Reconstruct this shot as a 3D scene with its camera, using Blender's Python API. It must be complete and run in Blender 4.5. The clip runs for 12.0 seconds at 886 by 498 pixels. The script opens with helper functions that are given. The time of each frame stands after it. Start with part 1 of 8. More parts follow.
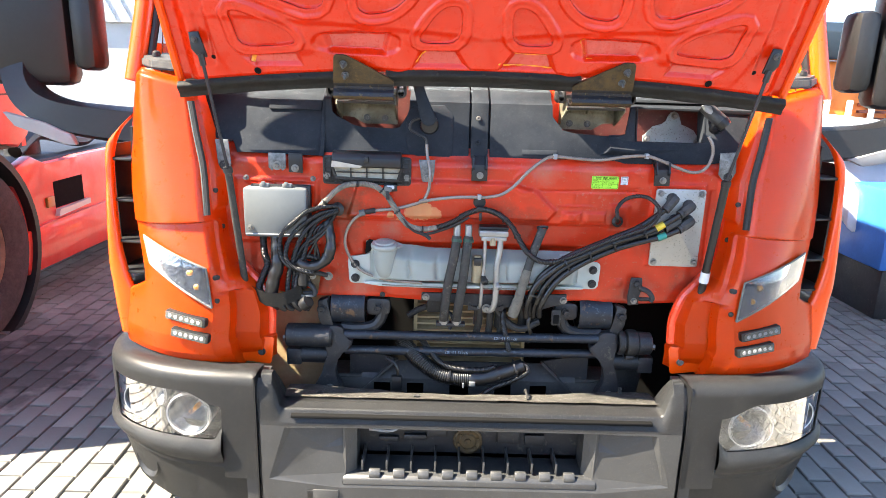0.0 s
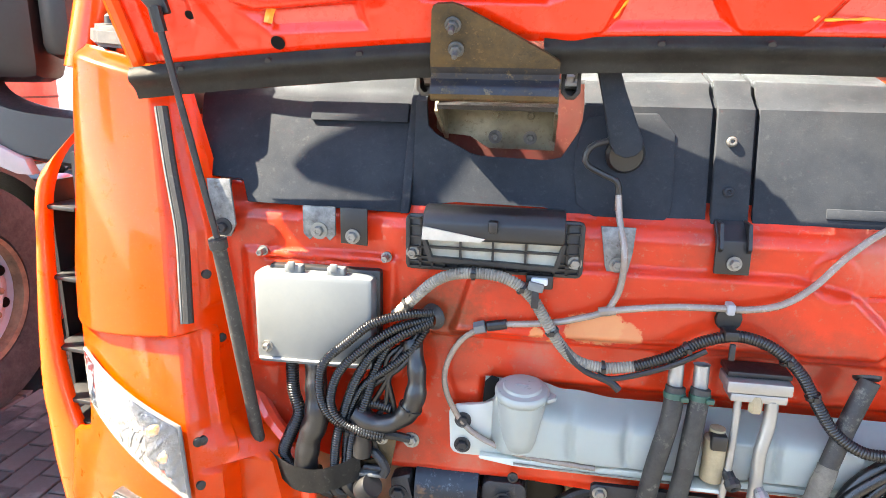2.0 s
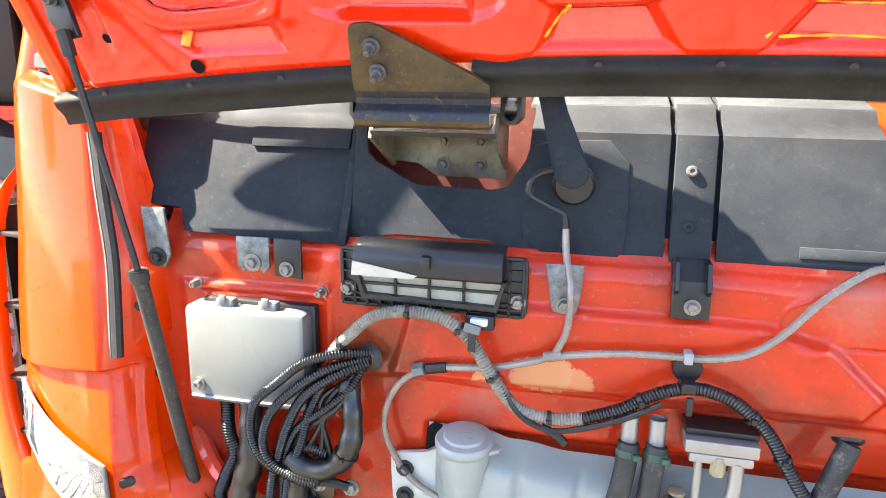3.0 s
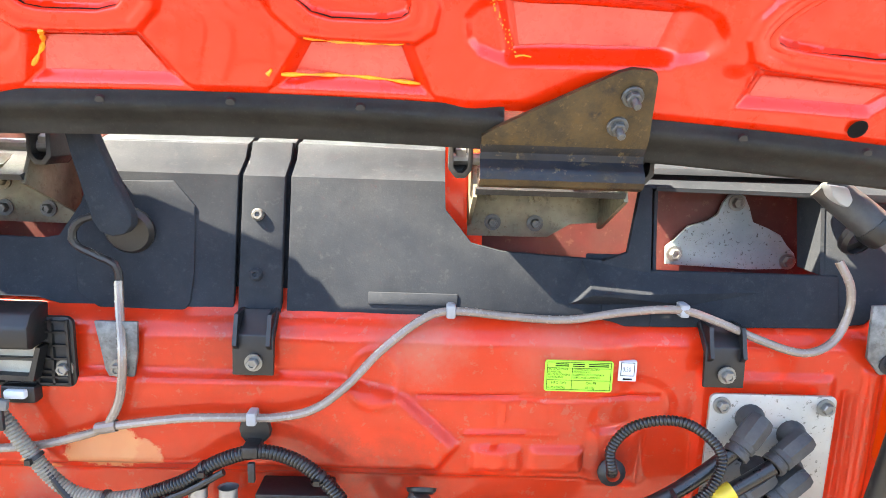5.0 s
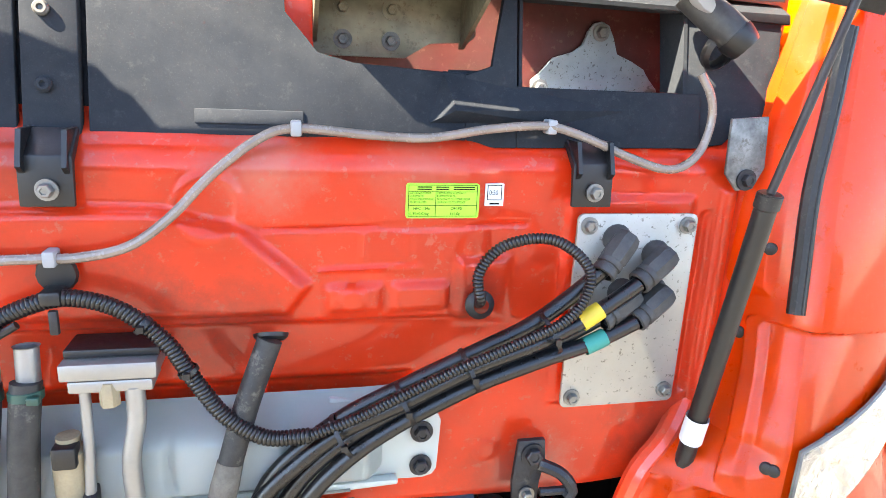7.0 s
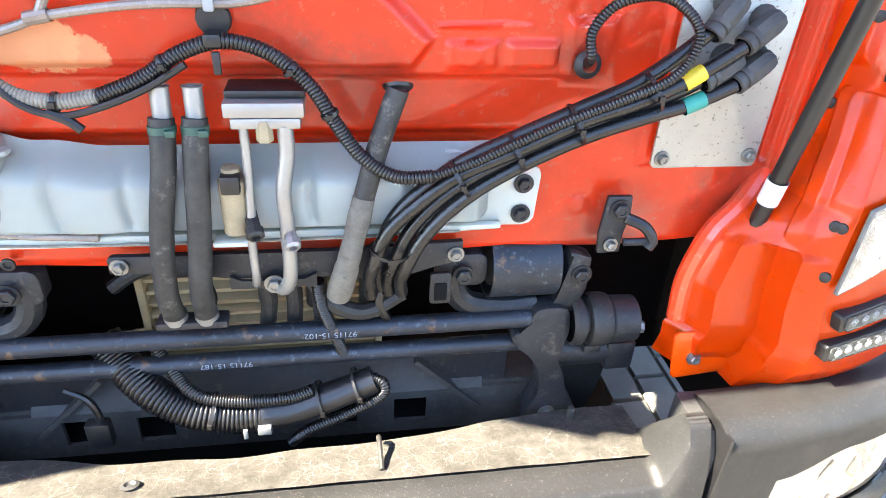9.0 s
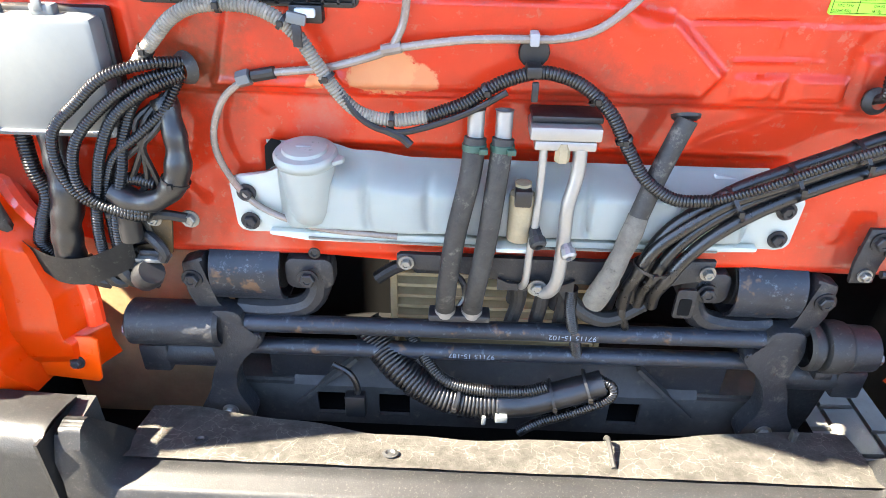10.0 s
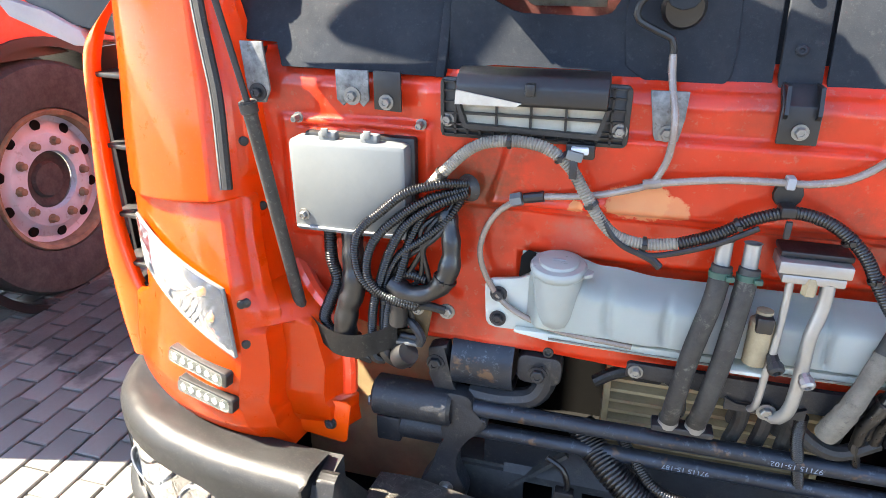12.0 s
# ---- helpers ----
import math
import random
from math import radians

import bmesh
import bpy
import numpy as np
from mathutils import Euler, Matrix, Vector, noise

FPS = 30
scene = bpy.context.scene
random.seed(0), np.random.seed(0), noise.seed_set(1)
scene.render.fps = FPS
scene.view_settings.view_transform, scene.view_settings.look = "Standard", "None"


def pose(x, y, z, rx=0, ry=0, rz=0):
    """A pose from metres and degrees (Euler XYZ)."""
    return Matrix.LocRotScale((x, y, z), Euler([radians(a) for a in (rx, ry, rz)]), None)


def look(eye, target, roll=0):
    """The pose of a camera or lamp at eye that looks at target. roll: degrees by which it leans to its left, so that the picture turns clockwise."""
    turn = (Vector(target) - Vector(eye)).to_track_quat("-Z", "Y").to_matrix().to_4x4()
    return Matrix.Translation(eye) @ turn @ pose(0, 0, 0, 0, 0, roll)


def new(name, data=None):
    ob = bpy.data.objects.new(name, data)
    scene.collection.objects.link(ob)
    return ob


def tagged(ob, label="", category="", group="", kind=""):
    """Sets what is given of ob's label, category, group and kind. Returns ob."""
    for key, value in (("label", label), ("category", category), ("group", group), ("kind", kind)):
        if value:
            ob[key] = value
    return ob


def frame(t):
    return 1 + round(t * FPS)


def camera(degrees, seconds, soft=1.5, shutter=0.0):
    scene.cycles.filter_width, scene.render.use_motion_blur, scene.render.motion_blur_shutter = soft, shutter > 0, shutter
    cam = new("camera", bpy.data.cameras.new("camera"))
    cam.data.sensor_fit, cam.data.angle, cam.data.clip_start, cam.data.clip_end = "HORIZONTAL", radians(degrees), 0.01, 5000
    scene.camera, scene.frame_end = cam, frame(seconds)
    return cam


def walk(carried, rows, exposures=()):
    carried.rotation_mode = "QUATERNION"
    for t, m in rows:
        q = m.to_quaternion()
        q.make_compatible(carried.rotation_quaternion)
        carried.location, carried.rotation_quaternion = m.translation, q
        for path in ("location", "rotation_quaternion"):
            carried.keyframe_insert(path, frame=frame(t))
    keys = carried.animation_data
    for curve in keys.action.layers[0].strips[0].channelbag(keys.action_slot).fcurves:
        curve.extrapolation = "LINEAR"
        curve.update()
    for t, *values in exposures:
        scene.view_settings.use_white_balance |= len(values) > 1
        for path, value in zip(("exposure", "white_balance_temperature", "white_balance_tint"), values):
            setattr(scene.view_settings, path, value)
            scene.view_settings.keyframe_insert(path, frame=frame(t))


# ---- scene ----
K = 0.87            # the plan below is in fitted units; one unit is 0.87 m

cam = camera(68.6, 12.0, soft=0.7)
PATH = [
    (0, (-0.149, 0.147, 1.746), (-0.13, 2.081, 1.235), 1.7),
    (0.5, (-0.161, 0.497, 1.723), (-0.16, 2.421, 1.178), 1.5),
    (1, (-0.129, 0.961, 1.67), (-0.15, 2.881, 1.113), 1.5),
    (1.5, (-0.236, 1.244, 1.687), (-0.402, 3.163, 1.149), 1.3),
    (2, (-0.335, 1.412, 1.699), (-0.626, 3.324, 1.189), 1.2),
    (2.5, (-0.274, 1.488, 1.713), (-0.676, 3.389, 1.237), 1.0),
    (2.7, (-0.236, 1.509, 1.707), (-0.666, 3.406, 1.242), 0.9),
    (4.3, (0.182, 1.655, 1.739), (-0.136, 3.583, 1.311), 1.3),
    (4.5, (0.206, 1.671, 1.736), (-0.012, 3.618, 1.333), 1.5),
    (5, (0.259, 1.68, 1.736), (0.293, 3.646, 1.368), 1.9),
    (5.5, (0.277, 1.691, 1.736), (0.502, 3.647, 1.385), 2.2),
    (6, (0.284, 1.713, 1.725), (0.623, 3.654, 1.383), 2.4),
    (6.5, (0.296, 1.731, 1.646), (0.699, 3.658, 1.292), 2.6),
    (7, (0.289, 1.748, 1.546), (0.728, 3.628, 1.021), 2.7),
    (7.5, (0.301, 1.742, 1.476), (0.702, 3.516, 0.642), 3.1),
    (7.7, (0.303, 1.734, 1.461), (0.693, 3.466, 0.54), 3.2),
    (9.3, (0.1, 1.626, 1.517), (0.321, 3.313, 0.465), 2.6),
    (9.5, (0.046, 1.615, 1.534), (0.193, 3.306, 0.477), 2.2),
    (10, (-0.099, 1.589, 1.555), (-0.137, 3.284, 0.494), 1.4),
    (10.5, (-0.25, 1.556, 1.554), (-0.461, 3.261, 0.53), 0.9),
    (11, (-0.357, 1.529, 1.576), (-0.733, 3.224, 0.584), 0.3),
    (11.5, (-0.344, 1.497, 1.605), (-0.816, 3.203, 0.675), 0.1),
    (12, (-0.261, 1.454, 1.646), (-0.757, 3.209, 0.824), 0.0),
]
walk(cam, [(t, look(Vector(eye) * K, Vector(target) * K, roll)) for t, eye, target, roll in PATH],
     exposures=[(0, 3.10, 7000, 10), (0.8, 3.36, 7000, 10), (1.5, 3.58, 7250, 10), (2.5, 3.64, 7400, 10), (5.0, 3.68, 7400, 10), (6.5, 3.70, 7400, 10), (7.5, 3.84, 7250, 10), (9.5, 3.94, 7050, 10), (10.3, 3.84, 7000, 10), (11.0, 3.62, 7050, 10), (12.0, 3.46, 7050, 10)])

# ---- light ----
SUN_EL, SUN_AZ = 49.0, 14.0     # height; degrees from the -x side towards the front
world = bpy.data.worlds.new("sky")
scene.world = world
world.use_nodes = True
wn = world.node_tree.nodes
sky = wn.new("ShaderNodeTexSky")
sky.sky_type, sky.sun_disc = "NISHITA", False
sun_dir = Vector((-math.cos(radians(SUN_AZ)) * math.cos(radians(SUN_EL)), -math.sin(radians(SUN_AZ)) * math.cos(radians(SUN_EL)), math.sin(radians(SUN_EL))))
sky.air_density, sky.dust_density, sky.ozone_density = 0.75, 0.25, 1.2
sky.sun_elevation = radians(SUN_EL)
sky.sun_rotation = math.atan2(sun_dir.x, sun_dir.y)
wn["Background"].inputs["Strength"].default_value = 0.10
world.node_tree.links.new(sky.outputs[0], wn["Background"].inputs["Color"])
sun = new("sun", bpy.data.lights.new("sun", "SUN"))
sun.data.energy, sun.data.angle, sun.data.color = 5.0, radians(0.5), (1.0, 0.92, 0.78)
sun.matrix_world = look(sun_dir * 20, (0, 0, 0))


# ---- materials ----
def mat(name, base, rough=0.5, metal=0.0, vary=0.15, scale=6.0, bump=0.0, bump_scale=120.0, coat=0.0, dust=0.0, dust_col=(0.42, 0.38, 0.32), spots=0.0, spot_col=(0.2, 0.1, 0.05), spot_scale=40.0, trans=0.0, emit=None, spec=0.5, chips=0.0, chip_col=(0.3, 0.29, 0.27), chip_scale=150.0, cracks=0.0, crack_col=(0.20, 0.18, 0.145)):
    """A surface with variation at two scales, optional dust, specks and fine relief; sizes in metres."""
    m = bpy.data.materials.new(name)
    m.use_nodes = True
    nt = m.node_tree
    N, L = nt.nodes, nt.links
    b = N["Principled BSDF"]
    tc = N.new("ShaderNodeTexCoord")
    def noise_tex(s, detail=4.0, rgh=0.6):
        n = N.new("ShaderNodeTexNoise")
        n.inputs["Scale"].default_value, n.inputs["Detail"].default_value, n.inputs["Roughness"].default_value = s, detail, rgh
        L.new(tc.outputs["Object"], n.inputs["Vector"])
        return n.outputs["Fac"]
    def ramp(fac, lo, hi):
        r = N.new("ShaderNodeMapRange")
        r.inputs["From Min"].default_value, r.inputs["From Max"].default_value = lo, hi
        L.new(fac, r.inputs["Value"])
        return r.outputs["Result"]
    def mix(fac, a, c):
        x = N.new("ShaderNodeMix")
        x.data_type = "RGBA"
        if isinstance(fac, float):
            x.inputs["Factor"].default_value = fac
        else:
            L.new(fac, x.inputs["Factor"])
        for s, v in ((x.inputs[6], a), (x.inputs[7], c)):
            if isinstance(v, tuple):
                s.default_value = (*v, 1)
            else:
                L.new(v, s)
        return x.outputs[2]
    def scaled(fac, k):
        q = N.new("ShaderNodeMath")
        q.operation = "MULTIPLY"
        q.inputs[1].default_value = k
        L.new(fac, q.inputs[0])
        return q.outputs[0]
    big, small = noise_tex(scale), noise_tex(scale * 9, 6.0, 0.7)
    col = mix(ramp(big, 0.35, 0.65), tuple(c * (1 - vary) for c in base), tuple(min(1, c * (1 + vary)) for c in base))
    col = mix(scaled(ramp(small, 0.45, 0.75), vary * 0.8), col, tuple(c * 0.6 for c in base))
    r_in = mix(ramp(small, 0.3, 0.7), (rough * 0.85,) * 3, (min(1, rough * 1.2),) * 3)
    if dust:
        d = scaled(ramp(noise_tex(scale * 2.3, 8.0, 0.75), 0.42, 0.72), dust)
        col = mix(d, col, dust_col)
        r_in = mix(d, r_in, (0.9, 0.9, 0.9))
    if spots:
        col = mix(scaled(ramp(noise_tex(spot_scale, 3.0, 0.7), 0.6, 0.68), spots), col, spot_col)
    if chips:
        col = mix(scaled(ramp(noise_tex(chip_scale * 1.6, 7.0, 0.72), 0.57, 0.70), chips), col, chip_col)
    if cracks:
        vo = N.new("ShaderNodeTexVoronoi")
        vo.feature = "DISTANCE_TO_EDGE"
        vo.inputs["Scale"].default_value = 42.0
        wob = N.new("ShaderNodeTexNoise")
        wob.inputs["Scale"].default_value, wob.inputs["Detail"].default_value = 30.0, 4.0
        L.new(tc.outputs["Object"], wob.inputs["Vector"])
        wa = N.new("ShaderNodeVectorMath")
        wa.operation = "MULTIPLY_ADD"
        wa.inputs[1].default_value = (0.05, 0.05, 0.05)
        L.new(wob.outputs["Color"], wa.inputs[0])
        L.new(tc.outputs["Object"], wa.inputs[2])
        L.new(wa.outputs["Vector"], vo.inputs["Vector"])
        line = ramp(vo.outputs["Distance"], 0.035, 0.0)
        gate = ramp(big, 0.42, 0.55)
        both = N.new("ShaderNodeMath")
        both.operation = "MULTIPLY"
        L.new(line, both.inputs[0])
        L.new(gate, both.inputs[1])
        col = mix(scaled(both.outputs[0], cracks), col, crack_col)
    L.new(col, b.inputs["Base Color"])
    L.new(r_in, b.inputs["Roughness"])
    b.inputs["Metallic"].default_value = metal
    b.inputs["Coat Weight"].default_value = coat
    b.inputs["Coat Roughness"].default_value = 0.04
    b.inputs["Specular IOR Level"].default_value = spec
    b.inputs["Transmission Weight"].default_value = trans
    if emit:
        b.inputs["Emission Color"].default_value = (*emit, 1)
        b.inputs["Emission Strength"].default_value = 1.0
    if bump:
        bp = N.new("ShaderNodeBump")
        bp.inputs["Strength"].default_value, bp.inputs["Distance"].default_value = bump, 0.002
        L.new(noise_tex(bump_scale, 5.0, 0.65), bp.inputs["Height"])
        L.new(bp.outputs["Normal"], b.inputs["Normal"])
    return m


RED = (0.76, 0.064, 0.002)
M_PAINT = mat("red_paint", RED, 0.30, vary=0.04, scale=3, coat=0.55, spec=0.3, spots=0.06, spot_col=(0.6, 0.35, 0.25), spot_scale=160)
M_BAY = mat("bay_paint", (0.90, 0.055, 0.012), 0.36, vary=0.10, scale=4, coat=1.0, spec=0.3, dust=0.10, dust_col=(0.66, 0.14, 0.075), spots=0.22, spot_col=(0.62, 0.34, 0.24), spot_scale=70, bump=0.05, bump_scale=14)
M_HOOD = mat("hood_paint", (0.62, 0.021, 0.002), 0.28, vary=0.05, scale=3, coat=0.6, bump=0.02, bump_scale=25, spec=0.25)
M_PAD_SHEEN = mat("pad_sheen_paint", (0.60, 0.060, 0.045), 0.28, vary=0.08, scale=8, coat=0.5)
# dirty red, darkened further to paint the shade behind the cowl
M_DARKENED_RED = mat("dirty_darkened_red", (0.065, 0.006, 0.004), 0.55, vary=0.2, dust=0.6, dust_col=(0.050, 0.022, 0.015), spots=0.3, spot_col=(0.16, 0.10, 0.07), spot_scale=90, coat=0.1)
M_COWL = mat("cowl_plastic", (0.0205, 0.0240, 0.0300), 0.80, vary=0.18, scale=5, dust=0.40, dust_col=(0.043, 0.046, 0.050), spots=0.10, spot_col=(0.12, 0.12, 0.12), spot_scale=520, bump=0.15, bump_scale=400, spec=0.03, chips=0.22, chip_col=(0.075, 0.08, 0.08), chip_scale=45)
M_BLACK = mat("black_plastic", (0.0055, 0.0056, 0.0065), 0.42, vary=0.2, scale=12, dust=0.14, dust_col=(0.030, 0.029, 0.027), bump=0.1, bump_scale=300)
M_RUBBER = mat("rubber", (0.008, 0.008, 0.0082), 0.55, vary=0.25, scale=14, dust=0.3, dust_col=(0.035, 0.033, 0.03), spots=0.14, spot_col=(0.2, 0.19, 0.17), spot_scale=130, bump=0.12, bump_scale=250)
M_TAPE = mat("cloth_tape", (0.0045, 0.0048, 0.0062), 0.38, vary=0.3, scale=22, dust=0.12, dust_col=(0.03, 0.029, 0.028), bump=0.3, bump_scale=120, coat=0.2)
M_SEAL = mat("lid_rubber", (0.020, 0.019, 0.017), 0.6, vary=0.3, scale=8, dust=0.6, dust_col=(0.065, 0.060, 0.050), spots=0.12, spot_col=(0.17, 0.16, 0.14), spot_scale=260, bump=0.12, bump_scale=250, chips=0.3, chip_col=(0.010, 0.010, 0.010), chip_scale=40)
M_ELBOW = mat("elbow_plastic", (0.026, 0.026, 0.027), 0.55, vary=0.2, scale=20, dust=0.5, dust_col=(0.085, 0.082, 0.076))
M_STRUT = mat("dusty_strut", (0.016, 0.0155, 0.015), 0.55, vary=0.3, scale=12, dust=0.5, dust_col=(0.045, 0.042, 0.037), spots=0.3, spot_col=(0.16, 0.15, 0.135), spot_scale=200, chips=0.7, chip_col=(0.105, 0.098, 0.082), chip_scale=28)
M_HOSE = mat("hose_rubber", (0.010, 0.010, 0.0108), 0.55, vary=0.25, scale=14, dust=0.6, dust_col=(0.060, 0.056, 0.048), bump=0.12, bump_scale=200, chips=0.7, chip_col=(0.155, 0.143, 0.120), chip_scale=16)
M_LOOM = mat("conduit", (0.005, 0.005, 0.0060), 0.28, vary=0.3, scale=20, dust=0.12, dust_col=(0.04, 0.038, 0.034))
M_DUSTLOOM = mat("dusty_conduit", (0.115, 0.105, 0.087), 0.6, vary=0.3, scale=9, dust=0.9, dust_col=(0.32, 0.29, 0.235), chips=0.85, chip_col=(0.012, 0.012, 0.012), chip_scale=42)
M_CAKED = mat("dried_mud", (0.10, 0.09, 0.075), 0.9, vary=0.25, scale=14, dust=0.7, dust_col=(0.17, 0.155, 0.125), bump=0.5, bump_scale=140, chips=0.8, chip_col=(0.035, 0.032, 0.028), chip_scale=50)
M_BUMPER = mat("bumper_plastic", (0.027, 0.028, 0.0295), 0.38, vary=0.12, scale=4, dust=0.25, dust_col=(0.065, 0.065, 0.064), spots=0.22, spot_col=(0.26, 0.24, 0.21), spot_scale=220, bump=0.2, bump_scale=500, chips=0.6, chip_col=(0.19, 0.175, 0.15), chip_scale=330)
M_LEDGE = mat("dusty_ledge", (0.074, 0.070, 0.063), 0.85, vary=0.25, scale=14, dust=0.9, dust_col=(0.128, 0.122, 0.110), spots=0.45, spot_col=(0.040, 0.036, 0.031), spot_scale=190, bump=0.7, bump_scale=160, cracks=0.9, crack_col=(0.25, 0.235, 0.205), chips=0.35, chip_col=(0.045, 0.042, 0.038), chip_scale=30)
M_WHITE = mat("white_plastic", (0.094, 0.106, 0.112), 0.4, vary=0.05, scale=6, dust=0.07, dust_col=(0.32, 0.30, 0.26))
M_TANK = mat("milky_plastic", (0.38, 0.425, 0.40), 0.36, vary=0.06, scale=5, dust=0.2, dust_col=(0.5, 0.47, 0.40))
M_NECK = mat("filler_plastic", (0.235, 0.26, 0.25), 0.3, vary=0.06, scale=9, dust=0.2, dust_col=(0.3, 0.28, 0.24))
_tank = M_TANK.node_tree.nodes["Principled BSDF"]
_tank.inputs["Subsurface Weight"].default_value = 0.7
_tank.inputs["Subsurface Radius"].default_value = (1.0, 1.0, 0.9)
_tank.inputs["Subsurface Scale"].default_value = 0.03
M_TUBE = mat("clear_tube", (0.185, 0.148, 0.122), 0.25, vary=0.15, scale=20, coat=0.4)
M_ALU = mat("aluminium", (0.28, 0.28, 0.275), 0.42, 0.75, vary=0.1, scale=8, dust=0.25, dust_col=(0.42, 0.40, 0.36), bump=0.1, bump_scale=150)
M_PLATE = mat("alu_plate", (0.33, 0.325, 0.30), 0.38, 0.55, vary=0.12, scale=6, dust=0.35, dust_col=(0.37, 0.33, 0.26), spots=0.85, spot_col=(0.10, 0.088, 0.075), spot_scale=110, bump=0.1, bump_scale=200)
M_ZINC = mat("galvanised", (0.15, 0.155, 0.155), 0.5, 0.45, vary=0.45, scale=40, spots=0.6, spot_col=(0.075, 0.062, 0.045), spot_scale=90, chips=0.75, chip_col=(0.045, 0.034, 0.022), chip_scale=34)
M_STEEL = mat("bolt_steel", (0.22, 0.22, 0.21), 0.42, 0.8, vary=0.15, scale=60)
M_NUT = mat("old_nut", (0.095, 0.095, 0.092), 0.55, 0.5, vary=0.3, scale=60, spots=0.4, spot_col=(0.16, 0.11, 0.06), spot_scale=120)
M_GALV = mat("pale_galvanised", (0.24, 0.285, 0.295), 0.5, 0.2, vary=0.12, scale=16, spots=0.9, spot_col=(0.05, 0.055, 0.05), spot_scale=190)
M_SEALANT = mat("yellow_sealant", (0.78, 0.30, 0.015), 0.35, vary=0.25, scale=60, bump=0.3, bump_scale=300)
M_DARKSTEEL = mat("dark_bolt", (0.03, 0.03, 0.033), 0.5, 0.5, vary=0.2, scale=50)
M_RUST = mat("hinge_steel", (0.040, 0.028, 0.014), 0.45, 0.3, vary=0.5, scale=9, dust=0.8, dust_col=(0.125, 0.075, 0.024), spots=0.35, spot_col=(0.17, 0.10, 0.045), spot_scale=150, bump=0.4, bump_scale=160, chips=0.85, chip_col=(0.014, 0.013, 0.013), chip_scale=30)
M_ROLL = mat("worn_hinge_roll", (0.012, 0.014, 0.021), 0.36, 0.4, vary=0.4, scale=9, dust=0.45, dust_col=(0.045, 0.034, 0.018), spots=0.5, spot_col=(0.16, 0.11, 0.05), spot_scale=70, bump=0.35, bump_scale=120, chips=0.6, chip_col=(0.085, 0.058, 0.024), chip_scale=32)
M_HINGE2 = mat("hinge_plate_steel", (0.17, 0.16, 0.115), 0.5, 0.45, vary=0.35, scale=12, spots=0.5, spot_col=(0.10, 0.06, 0.03), spot_scale=120, bump=0.2, bump_scale=160, chips=0.6, chip_col=(0.05, 0.042, 0.03), chip_scale=40)
M_MEMBER = mat("dusty_frame", (0.026, 0.025, 0.025), 0.65, vary=0.3, scale=7, dust=0.4, dust_col=(0.065, 0.060, 0.052), spots=0.3, spot_col=(0.012, 0.012, 0.013), spot_scale=90, bump=0.3, bump_scale=130, chips=0.75, chip_col=(0.095, 0.082, 0.062), chip_scale=26)
M_FRAME = mat("chassis_steel", (0.009, 0.0105, 0.0140), 0.45, 0.1, vary=0.3, scale=8, dust=0.3, dust_col=(0.034, 0.033, 0.032), spots=0.12, spot_col=(0.12, 0.115, 0.11), spot_scale=120, bump=0.45, bump_scale=130, chips=0.75, chip_col=(0.085, 0.074, 0.060), chip_scale=26)
M_BAR = mat("bar_steel", (0.015, 0.0195, 0.028), 0.36, 0.3, vary=0.3, scale=9, dust=0.25, dust_col=(0.05, 0.05, 0.052), spots=0.6, spot_col=(0.15, 0.080, 0.038), spot_scale=26, bump=0.35, bump_scale=120, chips=0.8, chip_col=(0.105, 0.120, 0.140), chip_scale=40)
M_TAN = mat("tan_filter", (0.34, 0.25, 0.13), 0.85, vary=0.15, scale=12, bump=0.3, bump_scale=300)
M_FILTER = mat("filter_mesh", (0.36, 0.34, 0.28), 0.9, vary=0.1, scale=15, bump=0.4, bump_scale=700)
M_PALE_CREAM = mat("pale_cream", (0.36, 0.33, 0.28), 0.95, vary=0.2, scale=15)
M_GREEN = mat("green_label", (0.30, 0.66, 0.04), 0.45, vary=0.03)
# print black, also the black that paints shade in holes, slots and gaps
M_INK_SHADE = mat("ink_and_shade", (0.008, 0.008, 0.008), 0.9, vary=0.05, spec=0.05)
M_PAPER = mat("white_label", (0.56, 0.58, 0.60), 0.5, vary=0.03)
M_MARK = mat("stamp_paint", (0.20, 0.25, 0.32), 0.6, vary=0.1)
M_YELLOW = mat("yellow_tape", (0.55, 0.40, 0.03), 0.5, vary=0.06)
M_TEAL = mat("teal_tape", (0.012, 0.20, 0.165), 0.5, vary=0.06)
M_CLIPGREEN = mat("green_clip", (0.016, 0.055, 0.04), 0.45, vary=0.15)
M_BROWN = mat("brown_valve", (0.25, 0.20, 0.12), 0.6, vary=0.2, scale=30)
M_SILVER = mat("silver_trim", (0.50, 0.50, 0.50), 0.4, 0.3, vary=0.08)
M_GREYTRIM = mat("grey_trim", (0.25, 0.26, 0.275), 0.55, vary=0.1, dust=0.2)
M_CHROME = mat("reflector", (0.060, 0.072, 0.090), 0.34, 0.85, vary=0.3, scale=60)
M_FACET = mat("diamond_reflector", (0.070, 0.086, 0.112), 0.22, 0.8, vary=0.15, scale=60)
M_LEDFACE = mat("led_reflector", (0.090, 0.098, 0.092), 0.35, 0.5, vary=0.2, scale=90)
M_LAMPRIM = mat("lamp_rim", (0.11, 0.108, 0.10), 0.5, vary=0.2, scale=40)
M_AMBER = mat("amber_bulb", (0.36, 0.16, 0.035), 0.3, vary=0.05)
M_ORANGE = mat("orange_paint", (0.78, 0.20, 0.03), 0.4, vary=0.06)
M_FARRED = mat("neighbour_red", (0.55, 0.045, 0.03), 0.35, vary=0.06, coat=0.5, dust=0.12)
M_GREYPAINT = mat("grey_fairing", (0.42, 0.43, 0.44), 0.45, vary=0.06)
